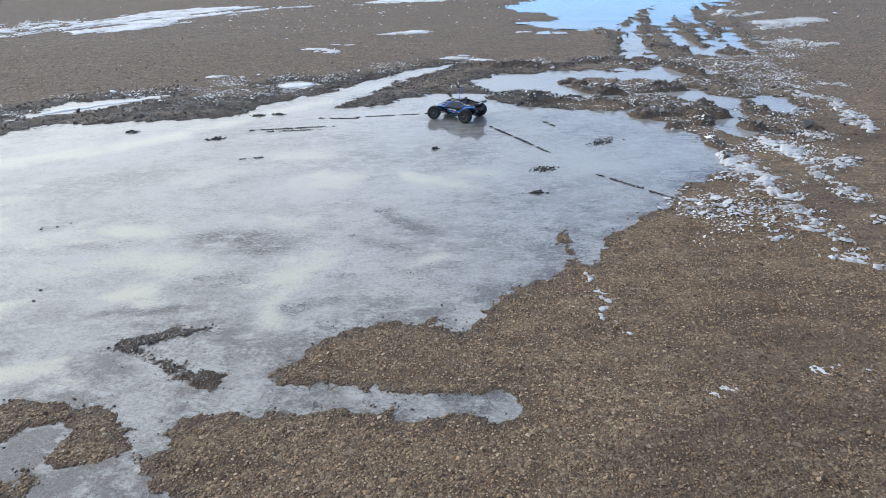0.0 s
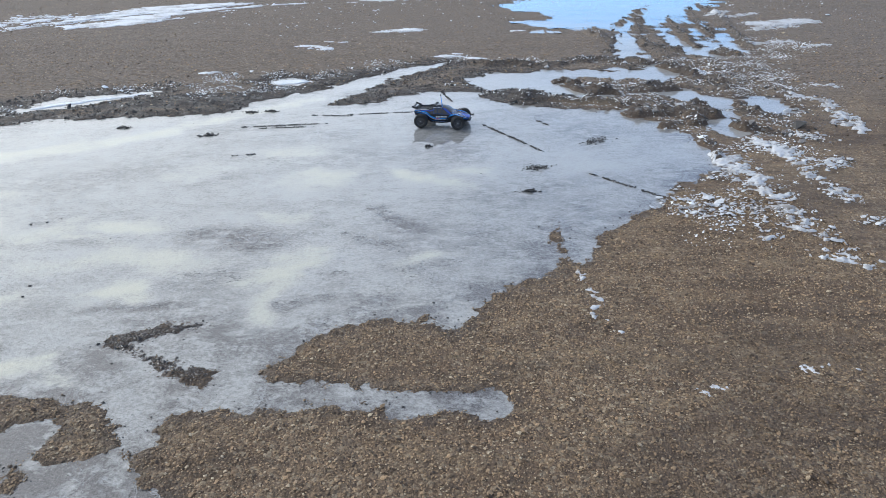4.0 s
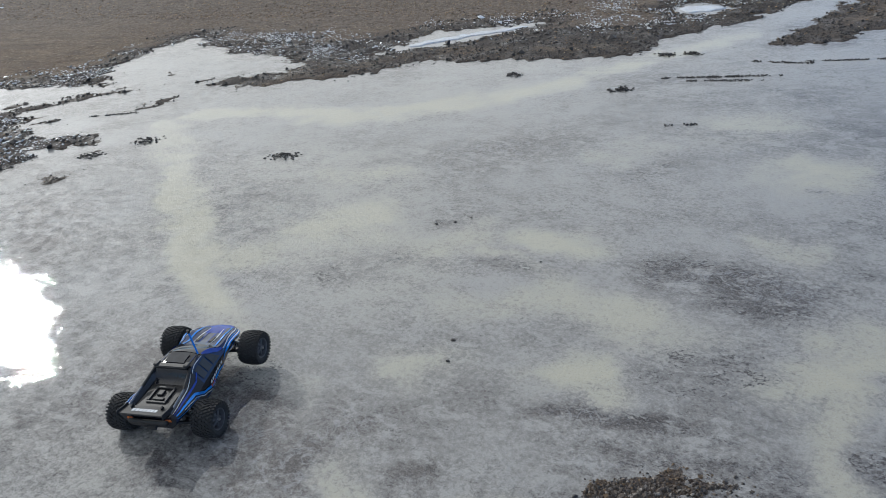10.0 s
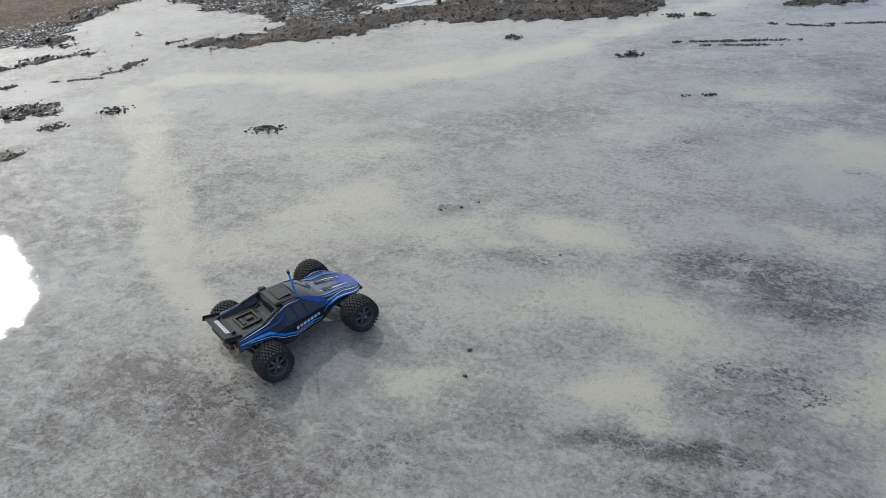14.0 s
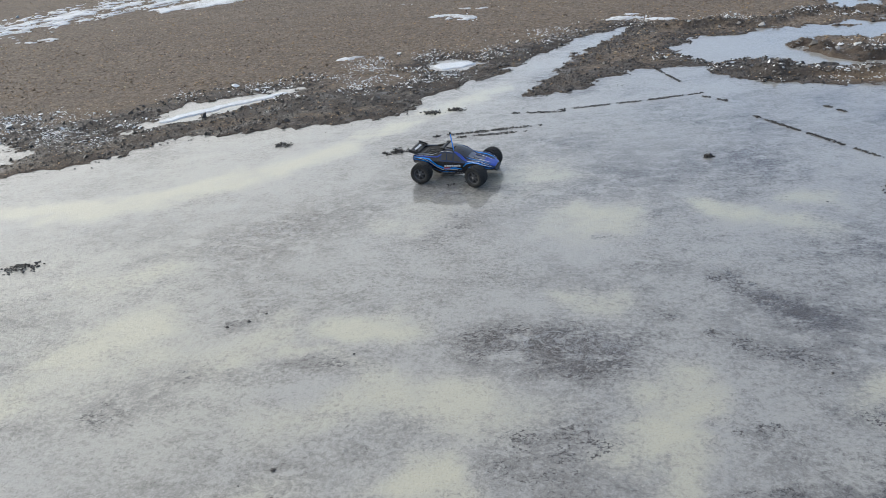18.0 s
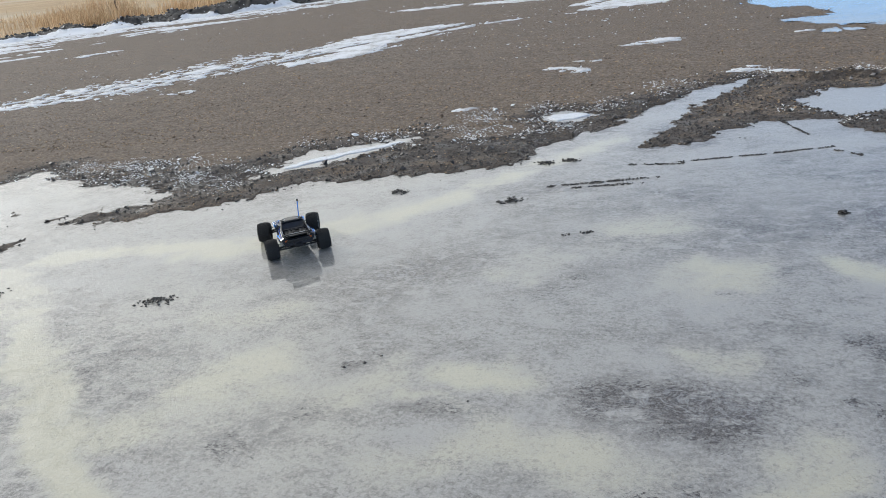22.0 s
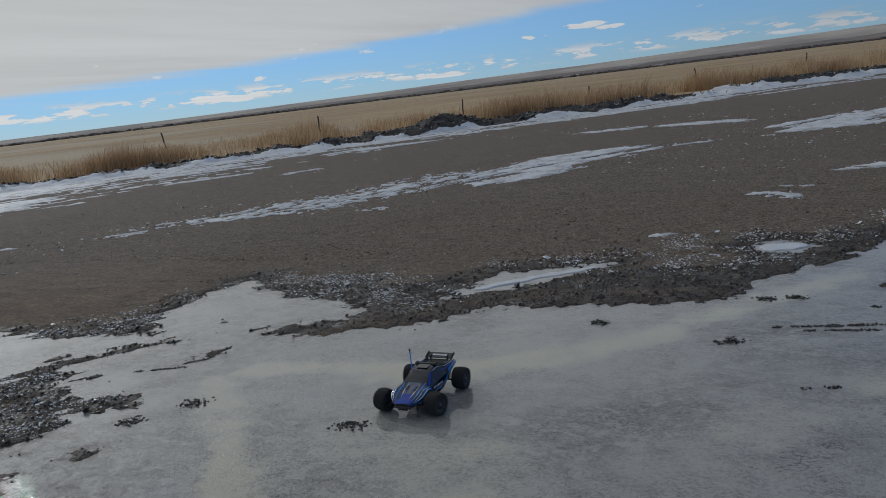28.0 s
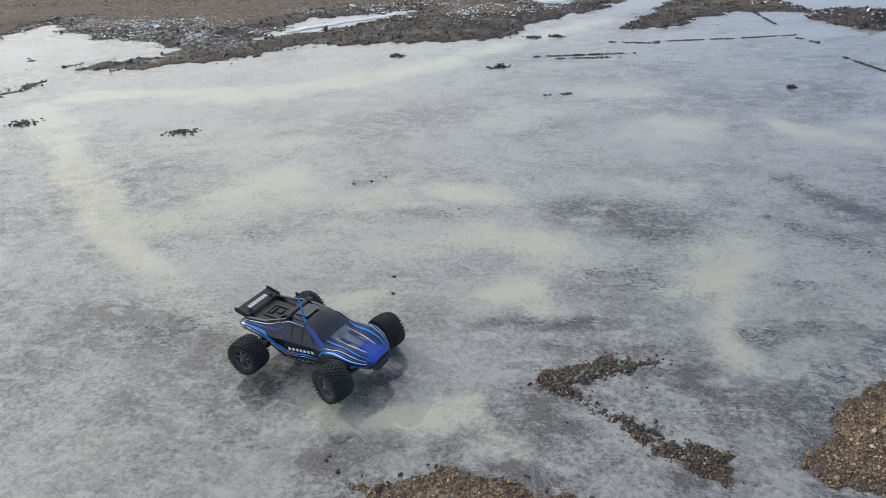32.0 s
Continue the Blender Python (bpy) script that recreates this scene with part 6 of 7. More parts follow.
def loose_gravel():
    x, y, rng = scatter(190000, (-2.3, 2.1, 0.8, 3.9), 1, 0.35)
    f = pond(x, y)
    keep = (f < 0.012 + 0.07 * rng.random(len(x)) ** 3) & ~((x > -0.5 + 1.6 * (y - 1)) & (x > 2.2))
    x, y = x[keep], y[keep]
    pebbles("loose_gravel", x, y, rng.lognormal(-5.95, 0.42, len(x)), M_STONE, "loose brown and grey gravel stones", "gravel", 2)
    x, y, rng = scatter(70000, (-6.5, 5.5, 1.0, 10.0), 3, 0.1)
    keep = pond(x, y) < -0.01
    x, y = x[keep], y[keep]
    pebbles("loose_gravel", x, y, rng.lognormal(-5.65, 0.45, len(x)), M_STONE, "loose brown gravel stones round the pond", "gravel", 4)
    # the hook of wet stones that stands out of the ice
    rng = np.random.default_rng(41)
    hook = [(-1.18, 2.33, -1.02, 2.39), (-1.02, 2.39, -0.85, 2.45), (-1.14, 2.31, -1.0, 2.21), (-1.0, 2.21, -0.78, 2.1)]
    k, t = rng.integers(0, 4, 3600), rng.random(3600)
    x = np.array([a[0] + (a[2] - a[0]) * w for a, w in zip((hook[i] for i in k), t)]) + rng.normal(0, 0.019, 3600)
    y = np.array([a[1] + (a[3] - a[1]) * w for a, w in zip((hook[i] for i in k), t)]) + rng.normal(0, 0.019, 3600)
    pebbles("wet_stones", x, y, rng.lognormal(-5.9, 0.42, 3600), M_WET, "dark wet stones in a hooked line on the ice", "gravel", 42, 0.7, top=np.maximum(ground_z(x, y), -0.003))
    # stones frozen into and lying on the ice near the shore
    x, y, rng = scatter(90000, (-5.6, 2.2, 1.0, 6.4), 5)
    f = pond(x, y)
    keep = (f > 0) & (rng.random(len(x)) < 0.16 * np.exp(-f / 0.035) + 0.0008)
    x, y = x[keep], y[keep]
    pebbles("ice_grit", x, y, np.minimum(rng.lognormal(-5.5, 0.4, len(x)), 0.0075), M_CLOD, "dark grit lying on the ice", "grit", 6, top=np.zeros(len(x)))


loose_gravel()


def mud_and_crumbs():
    x, y, rng = scatter(170000, (-6.8, 3.4, 2.8, 9.5), 7)
    f, m = pond(x, y), mud_mask(x, y)
    m = np.maximum(0.6 * m, 0.5 * smooth(x, -3.9, -4.3) * smooth(f, -0.3, -0.08))
    m = np.maximum(m, 0.75 * smooth(x, 1.6, 0.9) * smooth(y, 5.0, 5.5) * smooth(f + 0.25 * fbm(x, y, 4.0, 3, 34), -0.4, -0.12))
    keep = (f < -0.005) & (rng.random(len(x)) < m)
    pebbles("frozen_mud", x[keep], y[keep], rng.lognormal(-5.3, 0.5, keep.sum()), M_CLOD, "frozen clods of black mud along the ice", "mud", 8, 0.75)
    x, y, rng = scatter(60000, (0.4, 5.8, 4.4, 14.6), 9, 0.3)
    m = rut_mask(x, y)[0]
    crest = ridge_mask(x, y)
    keep = rng.random(len(x)) < np.maximum(m * (0.10 + 0.5 * fbm(x, y, 1.5, 3, 131)) * (pond(x, y) < 0), 0.9 * crest)
    pebbles("rut_mud", x[keep], y[keep], rng.lognormal(-5.0, 0.55, keep.sum()), M_MUD, "churned frozen mud in the tyre ruts", "mud", 10, 0.8)
    # crumbs of snow
    zones = [(-5.3, 6.1, -4.2, 6.2, 0.30), (-4.2, 6.05, -3.5, 6.0, 0.16), (-3.4, 6.75, -2.4, 6.95, 0.12), (-2.5, 6.55, -1.5, 7.0, 0.30), (-1.9, 7.3, -0.6, 7.7, 0.25), (-0.9, 7.9, 0.3, 8.5, 0.2), (-6.3, 4.9, -5.6, 5.6, 0.22), (-7.0, 3.6, -5.2, 3.9, 0.35),
             (-5.4, 3.3, -4.9, 4.0, 0.3), (0.5, 6.9, 2.6, 6.8, 0.25), (2.2, 5.3, 3.2, 7.5, 0.6), (1.0, 6.2, 2.4, 6.3, 0.2), (1.4, 3.4, 1.9, 3.7, 0.2), (3.0, 7.8, 4.5, 9.5, 0.5), (1.0, 8.3, 2.2, 8.2, 0.15), (2.3, 4.2, 2.7, 4.9, 0.12)]
    x, y, rng = scatter(200000, (-7.4, 5.2, 3.0, 10.2), 11)
    s = strokes(x, y, zones)
    keep = (rng.random(len(x)) < smooth(s, -0.18, 0.12) * (0.45 + 2.0 * fbm(x, y, 4.0, 4, 133))) & (pond(x, y) < -0.02)
    pebbles("snow_crumbs", x[keep], y[keep], rng.lognormal(-5.3, 0.5, keep.sum()), M_CRUMB, "crumbs of old snow among mud and gravel", "snow", 12, 0.5)
    zones = [(-5.9, 5.9, -5.26, 6.3, 0.14), (-5.26, 6.3, -4.92, 6.45, 0.14), (-4.92, 6.45, -4.3, 6.25, 0.2), (-5.75, 5.0, -5.5, 5.5, 0.12), (-6.4, 4.85, -5.7, 5.0, 0.12), (-5.6, 3.4, -4.7, 3.6, 0.25), (-5.5, 4.2, -4.8, 3.9, 0.15), (-4.0, 5.9, -3.6, 5.7, 0.1)]
    x, y, rng = scatter(110000, (-7.4, -3.2, 3.0, 6.6), 21)
    keep = (rng.random(len(x)) < smooth(strokes(x, y, zones), -0.15, 0.08) * (0.14 + 1.5 * fbm(x, y, 5.0, 4, 137))) & (pond(x, y) < 0.0)
    pebbles("ice_cobbles", x[keep], y[keep], rng.lognormal(-5.5, 0.4, keep.sum()), M_CRUMB, "wet lumps of rotten ice along the shore", "ice", 22, 0.35)
    x, y, rng = scatter(60000, (-13, 9, 7.0, 24.0), 23, 0.5)
    pebbles("lot_stones", x, y, rng.lognormal(-5.15, 0.4, len(x)), M_STONE, "coarse stones spread over the gravel lot", "gravel", 24, 0.6)
    # sparse white flecks over the whole lot
    x, y, rng = scatter(2600, (-12, 8, 6.5, 22.0), 13)
    keep = fbm(x, y, 0.4, 3, 135) > 0.1
    pebbles("snow_flecks", x[keep], y[keep], rng.lognormal(-4.3, 0.5, keep.sum()), M_SNOW, "flecks of snow scattered on the lot", "snow", 14, 0.4)


mud_and_crumbs()


def clods():
    """Single clods and sticks of frozen mud on the ice, each a thing of its own."""
    rng = random.Random(5)
    rows = [(0.73, 4.39, 0.075, 30), (1.23, 5.0, 0.10, 40), (0.03, 4.89, 0.021, 0), (-1.6, 5.23, 0.060, 20), (-1.43, 5.93, 0.055, 0), (-1.27, 5.97, 0.05, 0), (-4.10, 4.09, 0.075, 10), (-3.12, 4.03, 0.07, 15),
            (-2.31, 5.46, 0.045, 0), (-2.05, 3.5, 0.006, 0), (-1.98, 3.53, 0.0055, 0), (-1.71, 2.80, 0.007, 0), (-1.69, 2.70, 0.006, 0), (-1.93, 3.58, 0.005, 0), (-4.3, 3.85, 0.06, 20), (0.62, 3.95, 0.04, 10)]
    for x, y, size, turn in rows:
        bm = bmesh.new()
        count = 1 if size < 0.02 else int(900 * size) + 16
        for k in range(count):
            r = size if count == 1 else rng.uniform(0.0025, 0.0075)
            dx, dy = (0, 0) if count == 1 else (rng.gauss(0, size * 0.62), rng.gauss(0, size * 0.34))
            up = r * 0.25 + (0 if count == 1 else max(0.0, 0.012 - 0.25 * abs(dx)) * rng.random())
            made = bmesh.ops.create_icosphere(bm, subdivisions=1, radius=r, matrix=Matrix.Translation((dx, dy, up)) @ Matrix.Diagonal((1.2, 0.9, 0.7, 1)))
            for v in made["verts"]:
                v.co += Vector((rng.uniform(-1, 1), rng.uniform(-1, 1), rng.uniform(-1, 1))) * r * 0.35
        me = bpy.data.meshes.new("mud_clod")
        bm.to_mesh(me)
        bm.free()
        me.materials.append(M_CLOD)
        ob = new("mud_clod", me)
        ob.matrix_basis = pose(x, y, 0.0, 0, 0, turn)
        tagged(ob, "small dark pebble on the ice" if size < 0.02 else "loose clump of black frozen mud on the ice", "clod", "clods on the ice", "" if size < 0.02 else "stuff")
    for ax, ay, bx, by in ((0.46, 5.5, 0.82, 4.76), (1.05, 4.26, 1.38, 3.83), (-1.15, 5.50, -0.75, 5.56), (-1.25, 5.42, -0.85, 5.46), (-4.85, 4.41, -4.55, 4.52), (-0.92, 5.82, -0.59, 5.8), (-0.63, 5.84, -0.14, 5.91), (-0.14, 5.91, 0.33, 6.02), (0.15, 6.83, 0.19, 6.61),
                           (0.19, 6.61, 0.25, 6.3), (-0.51, 6.68, -0.28, 6.44), (0.3, 5.94, 0.42, 5.81), (0.91, 5.61, 0.97, 5.46), (-1.41, 5.46, -1.0, 5.51), (-1.3, 4.7, -1.15, 4.74)):
        bm = bmesh.new()
        L = math.hypot(bx - ax, by - ay)
        for k in range(int(L / 0.003)):
            t = (k + rng.random()) * 0.003 / L
            if math.sin(t * L * 22) > 0.85:
                continue
            r = rng.uniform(0.002, 0.0065)
            made = bmesh.ops.create_icosphere(bm, subdivisions=1, radius=r, matrix=Matrix.Translation((ax + (bx - ax) * t + rng.uniform(-0.012, 0.012), ay + (by - ay) * t + rng.uniform(-0.012, 0.012), r * 0.2)))
            for v in made["verts"]:
                v.co += Vector((rng.uniform(-1, 1), rng.uniform(-1, 1), rng.uniform(-1, 1))) * r * 0.25
        me = bpy.data.meshes.new("mud_ridge")
        bm.to_mesh(me)
        bm.free()
        me.materials.append(M_CLOD)
        tagged(new("mud_ridge", me), "thin crumbly ridge of dark mud across the ice", "mud", "ridges on the ice", "stuff")


clods()

# the truck's way: seconds, place, heading, nose up, lean
TRUCK_ROWS = [
    (0.000, 0.223, 5.803, 149.2, -0.0, 0.0), (0.100, 0.168, 5.875, 181.7, -0.1, 0.3), (0.200, 0.113, 5.947, 214.1, -0.1, 0.6), (0.300, 0.053, 5.982, 245.5, -0.2, 0.8), (0.400, -0.022, 5.964, 277.1, -0.1, 0.6),
    (0.500, -0.080, 5.914, 304.8, 0.0, 0.3), (0.600, -0.087, 5.835, 321.6, 0.1, -0.0), (0.700, -0.056, 5.729, 331.7, 0.1, -0.3), (0.800, -0.007, 5.620, 344.0, 0.1, -0.6), (0.900, 0.058, 5.503, 361.2, 0.2, -1.0),
    (1.000, 0.139, 5.404, 380.5, 0.3, -1.3), (1.100, 0.241, 5.362, 401.6, 0.4, -1.4), (1.200, 0.357, 5.359, 424.5, 0.6, -1.2), (1.300, 0.460, 5.378, 449.5, 0.6, -1.1), (1.400, 0.547, 5.417, 476.8, 0.2, -0.9),
    (1.500, 0.613, 5.465, 505.4, -0.2, -0.6), (1.600, 0.643, 5.510, 534.1, -0.2, 0.1), (1.700, 0.645, 5.553, 563.5, -0.1, 1.0), (1.800, 0.632, 5.578, 593.5, 0.0, 1.5), (1.900, 0.603, 5.578, 623.8, 0.1, 1.3),
    (2.000, 0.575, 5.564, 655.5, 0.1, 0.7), (2.100, 0.571, 5.530, 689.6, 0.2, 0.2), (2.200, 0.584, 5.486, 725.5, 0.2, -0.2), (2.300, 0.608, 5.465, 762.8, 0.2, -0.6), (2.400, 0.655, 5.487, 801.7, 0.0, -0.5),
    (2.500, 0.688, 5.520, 840.6, -0.1, -0.2), (2.600, 0.658, 5.544, 876.2, -0.2, 0.2), (2.700, 0.589, 5.565, 910.4, -0.2, 0.7), (2.800, 0.517, 5.584, 947.4, -0.2, 1.0), (2.900, 0.448, 5.602, 989.8, -0.1, 0.7),
    (3.000, 0.385, 5.612, 1032.4, -0.0, 0.1), (3.100, 0.347, 5.599, 1068.1, -0.1, -0.6), (3.200, 0.324, 5.572, 1101.2, -0.1, -1.2), (3.300, 0.308, 5.553, 1140.2, -0.2, -1.4), (3.400, 0.300, 5.550, 1190.4, -0.2, -0.6),
    (3.500, 0.292, 5.550, 1242.0, -0.2, 0.3), (3.600, 0.276, 5.546, 1287.1, -0.2, 0.5), (3.700, 0.252, 5.540, 1327.2, -0.2, 0.5), (3.800, 0.223, 5.532, 1363.0, -0.1, 0.4), (3.900, 0.189, 5.523, 1395.7, -0.1, 0.3),
    (4.000, 0.152, 5.513, 1425.9, -0.1, 0.3), (4.100, 0.112, 5.501, 1454.7, -0.1, 0.2), (4.200, 0.071, 5.489, 1482.9, -0.1, 0.2), (4.300, 0.029, 5.476, 1511.3, -0.0, 0.1), (4.400, -0.011, 5.463, 1541.0, -0.0, 0.1),
    (4.500, -0.050, 5.450, 1572.7, -0.0, 0.0), (4.600, -0.090, 5.434, 1606.6, 0.0, 0.0), (4.700, -0.134, 5.413, 1641.7, 0.0, 0.1), (4.800, -0.180, 5.388, 1677.5, 0.0, 0.1), (4.900, -0.227, 5.363, 1713.5, 0.0, 0.2),
    (5.000, -0.275, 5.338, 1749.1, 0.0, 0.2), (5.100, -0.320, 5.315, 1783.8, 0.1, 0.3), (5.200, -0.361, 5.297, 1817.2, 0.1, 0.3), (5.300, -0.398, 5.284, 1848.6, 0.1, 0.4), (5.400, -0.429, 5.279, 1877.5, 0.1, 0.4),
    (5.500, -0.451, 5.284, 1903.4, 0.1, 0.5), (5.600, -0.462, 5.296, 1927.1, 0.0, 0.5), (5.700, -0.478, 5.314, 1948.5, 0.0, 0.4), (5.800, -0.513, 5.329, 1964.7, 0.0, 0.3), (5.900, -0.570, 5.363, 1981.9, 0.1, -0.1),
    (6.000, -0.663, 5.437, 2005.5, 0.2, -0.5), (6.100, -0.719, 5.456, 2018.8, 0.2, -0.2), (6.200, -0.758, 5.443, 2026.8, 0.2, 0.2), (6.300, -0.796, 5.412, 2033.8, 0.2, 0.2), (6.400, -0.838, 5.370, 2041.1, 0.1, 0.2),
    (6.500, -0.895, 5.328, 2052.0, -0.2, 0.4), (6.600, -0.953, 5.288, 2064.4, -0.6, 0.3), (6.700, -1.010, 5.220, 2075.6, -0.8, 0.1), (6.800, -1.062, 5.091, 2082.5, -0.7, -0.2), (6.900, -1.122, 4.916, 2088.4, -0.5, -0.1),
    (7.000, -1.179, 4.677, 2093.6, -0.4, 0.1), (7.100, -1.224, 4.317, 2098.9, -0.2, -0.0), (7.200, -1.256, 3.958, 2103.3, 0.0, -0.1), (7.300, -1.275, 3.701, 2105.6, 0.3, -0.1), (7.400, -1.270, 3.546, 2106.8, 0.2, 0.4),
    (7.500, -1.224, 3.529, 2107.6, -0.3, 0.8), (7.600, -1.139, 3.408, 2108.4, -1.0, -0.3), (7.700, -1.060, 3.221, 2108.3, -1.2, -1.7), (7.800, -1.038, 2.997, 2107.8, -0.7, -1.7), (7.900, -1.029, 2.746, 2102.9, 0.5, -1.3),
    (8.000, -1.001, 2.488, 2089.1, 1.2, -0.9), (8.100, -1.002, 2.282, 2076.6, 0.7, 0.2), (8.200, -1.021, 2.123, 2064.5, -0.3, 1.5), (8.300, -1.043, 2.013, 2051.0, -0.9, 2.0), (8.400, -1.084, 1.936, 2038.8, -1.0, 2.2),
    (8.500, -1.153, 1.876, 2030.4, -0.5, 2.4), (8.600, -1.217, 1.821, 2021.9, 0.9, 1.9), (8.700, -1.303, 1.776, 2014.2, 2.4, 0.8), (8.800, -1.456, 1.737, 2011.5, 3.2, -0.8), (8.900, -1.617, 1.719, 2002.9, 3.2, -1.4),
    (9.000, -1.741, 1.736, 1977.4, 2.4, -0.3), (9.100, -1.894, 1.774, 1964.6, 1.9, 0.8), (9.200, -2.045, 1.825, 1957.5, 1.4, 1.1), (9.300, -2.165, 1.883, 1949.4, 0.1, 0.9), (9.400, -2.252, 1.952, 1941.0, -0.7, 1.3),
    (9.500, -2.295, 2.036, 1930.4, -0.2, 2.2), (9.600, -2.342, 2.132, 1922.2, -0.1, 1.8), (9.700, -2.379, 2.221, 1915.5, -0.2, 0.7), (9.800, -2.385, 2.281, 1909.5, 0.9, 0.2), (9.900, -2.371, 2.324, 1904.3, 2.7, 0.1),
    (10.000, -2.359, 2.369, 1899.2, 3.8, -0.3), (10.100, -2.350, 2.424, 1894.3, 3.6, -1.0), (10.200, -2.342, 2.481, 1889.5, 2.8, -1.8), (10.300, -2.346, 2.535, 1883.7, 2.1, -1.8), (10.400, -2.365, 2.586, 1876.4, 1.8, -0.7),
    (10.500, -2.367, 2.619, 1873.0, 1.3, 0.0), (10.600, -2.356, 2.638, 1873.0, 0.7, 0.0), (10.700, -2.340, 2.648, 1874.2, 0.0, 0.0), (10.800, -2.327, 2.658, 1874.6, -0.5, 0.0), (10.900, -2.320, 2.666, 1873.8, -0.7, 0.0),
    (11.000, -2.314, 2.669, 1873.0, -0.7, 0.0), (11.100, -2.308, 2.673, 1871.9, -0.7, 0.0), (11.200, -2.300, 2.682, 1870.2, -0.8, 0.0), (11.300, -2.289, 2.701, 1867.5, -0.8, 0.0), (11.400, -2.275, 2.725, 1864.1, -0.8, 0.0),
    (11.500, -2.262, 2.749, 1860.7, -0.8, 0.0), (11.600, -2.253, 2.767, 1858.3, -0.8, 0.0), (11.700, -2.248, 2.777, 1857.2, -0.7, 0.0), (11.800, -2.246, 2.781, 1856.9, -0.6, 0.0), (11.900, -2.246, 2.783, 1857.1, -0.5, 0.0),
    (12.000, -2.245, 2.784, 1857.3, -0.3, 0.0), (12.100, -2.243, 2.783, 1857.6, -0.2, 0.0), (12.200, -2.241, 2.781, 1858.3, -0.1, 0.0), (12.300, -2.240, 2.778, 1859.0, -0.0, 0.0), (12.400, -2.239, 2.777, 1859.5, 0.1, 0.0),
    (12.500, -2.240, 2.777, 1859.6, 0.1, 0.0), (12.600, -2.243, 2.779, 1859.6, 0.2, 0.0), (12.700, -2.245, 2.780, 1859.6, 0.2, 0.0), (12.800, -2.244, 2.779, 1859.8, 0.0, 0.7), (12.900, -2.240, 2.776, 1860.3, -0.5, 2.7),
    (13.000, -2.236, 2.772, 1860.7, -0.8, 4.0), (13.100, -2.238, 2.768, 1860.9, -0.3, 2.7), (13.200, -2.239, 2.765, 1861.0, 0.3, 0.7), (13.300, -2.238, 2.762, 1861.3, 0.4, 0.0), (13.400, -2.236, 2.760, 1861.6, 0.2, 0.0),
    (13.500, -2.234, 2.759, 1861.9, 0.0, 0.0), (13.600, -2.234, 2.757, 1861.9, -0.0, 0.0), (13.700, -2.234, 2.755, 1861.6, -0.0, 0.0), (13.800, -2.235, 2.754, 1861.2, -0.0, 0.0), (13.900, -2.236, 2.754, 1860.8, -0.0, 0.0),
    (14.000, -2.235, 2.758, 1860.7, -0.0, 0.0), (14.100, -2.234, 2.766, 1861.0, -0.0, 0.0), (14.200, -2.230, 2.780, 1862.0, -0.0, 0.0), (14.300, -2.223, 2.800, 1863.7, 0.0, 0.0), (14.400, -2.212, 2.824, 1866.1, 0.0, 0.0),
    (14.500, -2.199, 2.853, 1869.1, 0.0, 0.0), (14.600, -2.186, 2.885, 1872.3, 0.0, 0.0), (14.700, -2.173, 2.921, 1875.7, 0.0, 0.0), (14.800, -2.161, 2.961, 1879.0, 0.0, 0.0), (14.900, -2.153, 3.004, 1882.2, 0.0, 0.0),
    (15.000, -2.150, 3.050, 1885.0, -0.0, -0.0), (15.100, -2.151, 3.101, 1887.6, -0.1, -0.1), (15.200, -2.155, 3.158, 1890.3, -0.3, -0.1), (15.300, -2.161, 3.218, 1892.8, -0.4, -0.2), (15.400, -2.168, 3.276, 1895.1, -0.5, -0.3),
    (15.500, -2.175, 3.329, 1896.9, -0.6, -0.2), (15.600, -2.183, 3.378, 1898.6, -0.6, -0.0), (15.667, -2.189, 3.409, 1899.7, -0.6, 0.2), (15.733, -2.195, 3.438, 1900.2, -0.6, 0.4), (15.800, -2.198, 3.467, 1899.9, -0.6, 0.6),
    (15.867, -2.201, 3.493, 1898.5, -0.5, 0.5), (15.933, -2.203, 3.517, 1896.5, -0.3, 0.4), (16.000, -2.202, 3.543, 1893.9, -0.2, 0.3), (16.067, -2.199, 3.568, 1891.0, -0.1, 0.3), (16.133, -2.194, 3.594, 1887.5, -0.1, 0.2),
    (16.200, -2.187, 3.628, 1883.4, -0.1, 0.1), (16.267, -2.180, 3.671, 1878.5, -0.2, -0.0), (16.333, -2.172, 3.721, 1873.1, -0.3, -0.2), (16.400, -2.160, 3.779, 1866.8, -0.5, -0.3), (16.467, -2.141, 3.845, 1859.3, -0.5, -0.4),
    (16.533, -2.112, 3.919, 1850.5, -0.5, -0.4), (16.600, -2.076, 4.005, 1840.8, -0.3, -0.3), (16.667, -2.032, 4.092, 1829.5, -0.2, -0.2), (16.733, -1.977, 4.168, 1815.9, -0.0, -0.3), (16.800, -1.911, 4.235, 1799.4, 0.1, -0.7),
    (16.867, -1.840, 4.297, 1782.4, 0.1, -1.0), (16.933, -1.774, 4.352, 1767.5, 0.1, -1.0), (17.000, -1.710, 4.403, 1753.3, -0.0, -0.8), (17.067, -1.647, 4.449, 1736.2, -0.1, -0.6), (17.133, -1.586, 4.489, 1717.2, -0.1, -0.4),
    (17.200, -1.530, 4.523, 1698.1, -0.0, -0.3), (17.267, -1.479, 4.544, 1679.8, 0.1, -0.2), (17.333, -1.432, 4.554, 1661.8, 0.2, -0.1), (17.400, -1.391, 4.560, 1643.2, 0.3, 0.0), (17.467, -1.358, 4.569, 1623.6, 0.4, 0.1),
    (17.533, -1.334, 4.588, 1602.3, 0.4, 0.3), (17.600, -1.322, 4.611, 1579.7, 0.3, 0.4), (17.667, -1.313, 4.638, 1556.1, 0.2, 0.5), (17.733, -1.301, 4.671, 1531.2, 0.2, 0.5), (17.800, -1.289, 4.713, 1504.5, 0.3, 0.4),
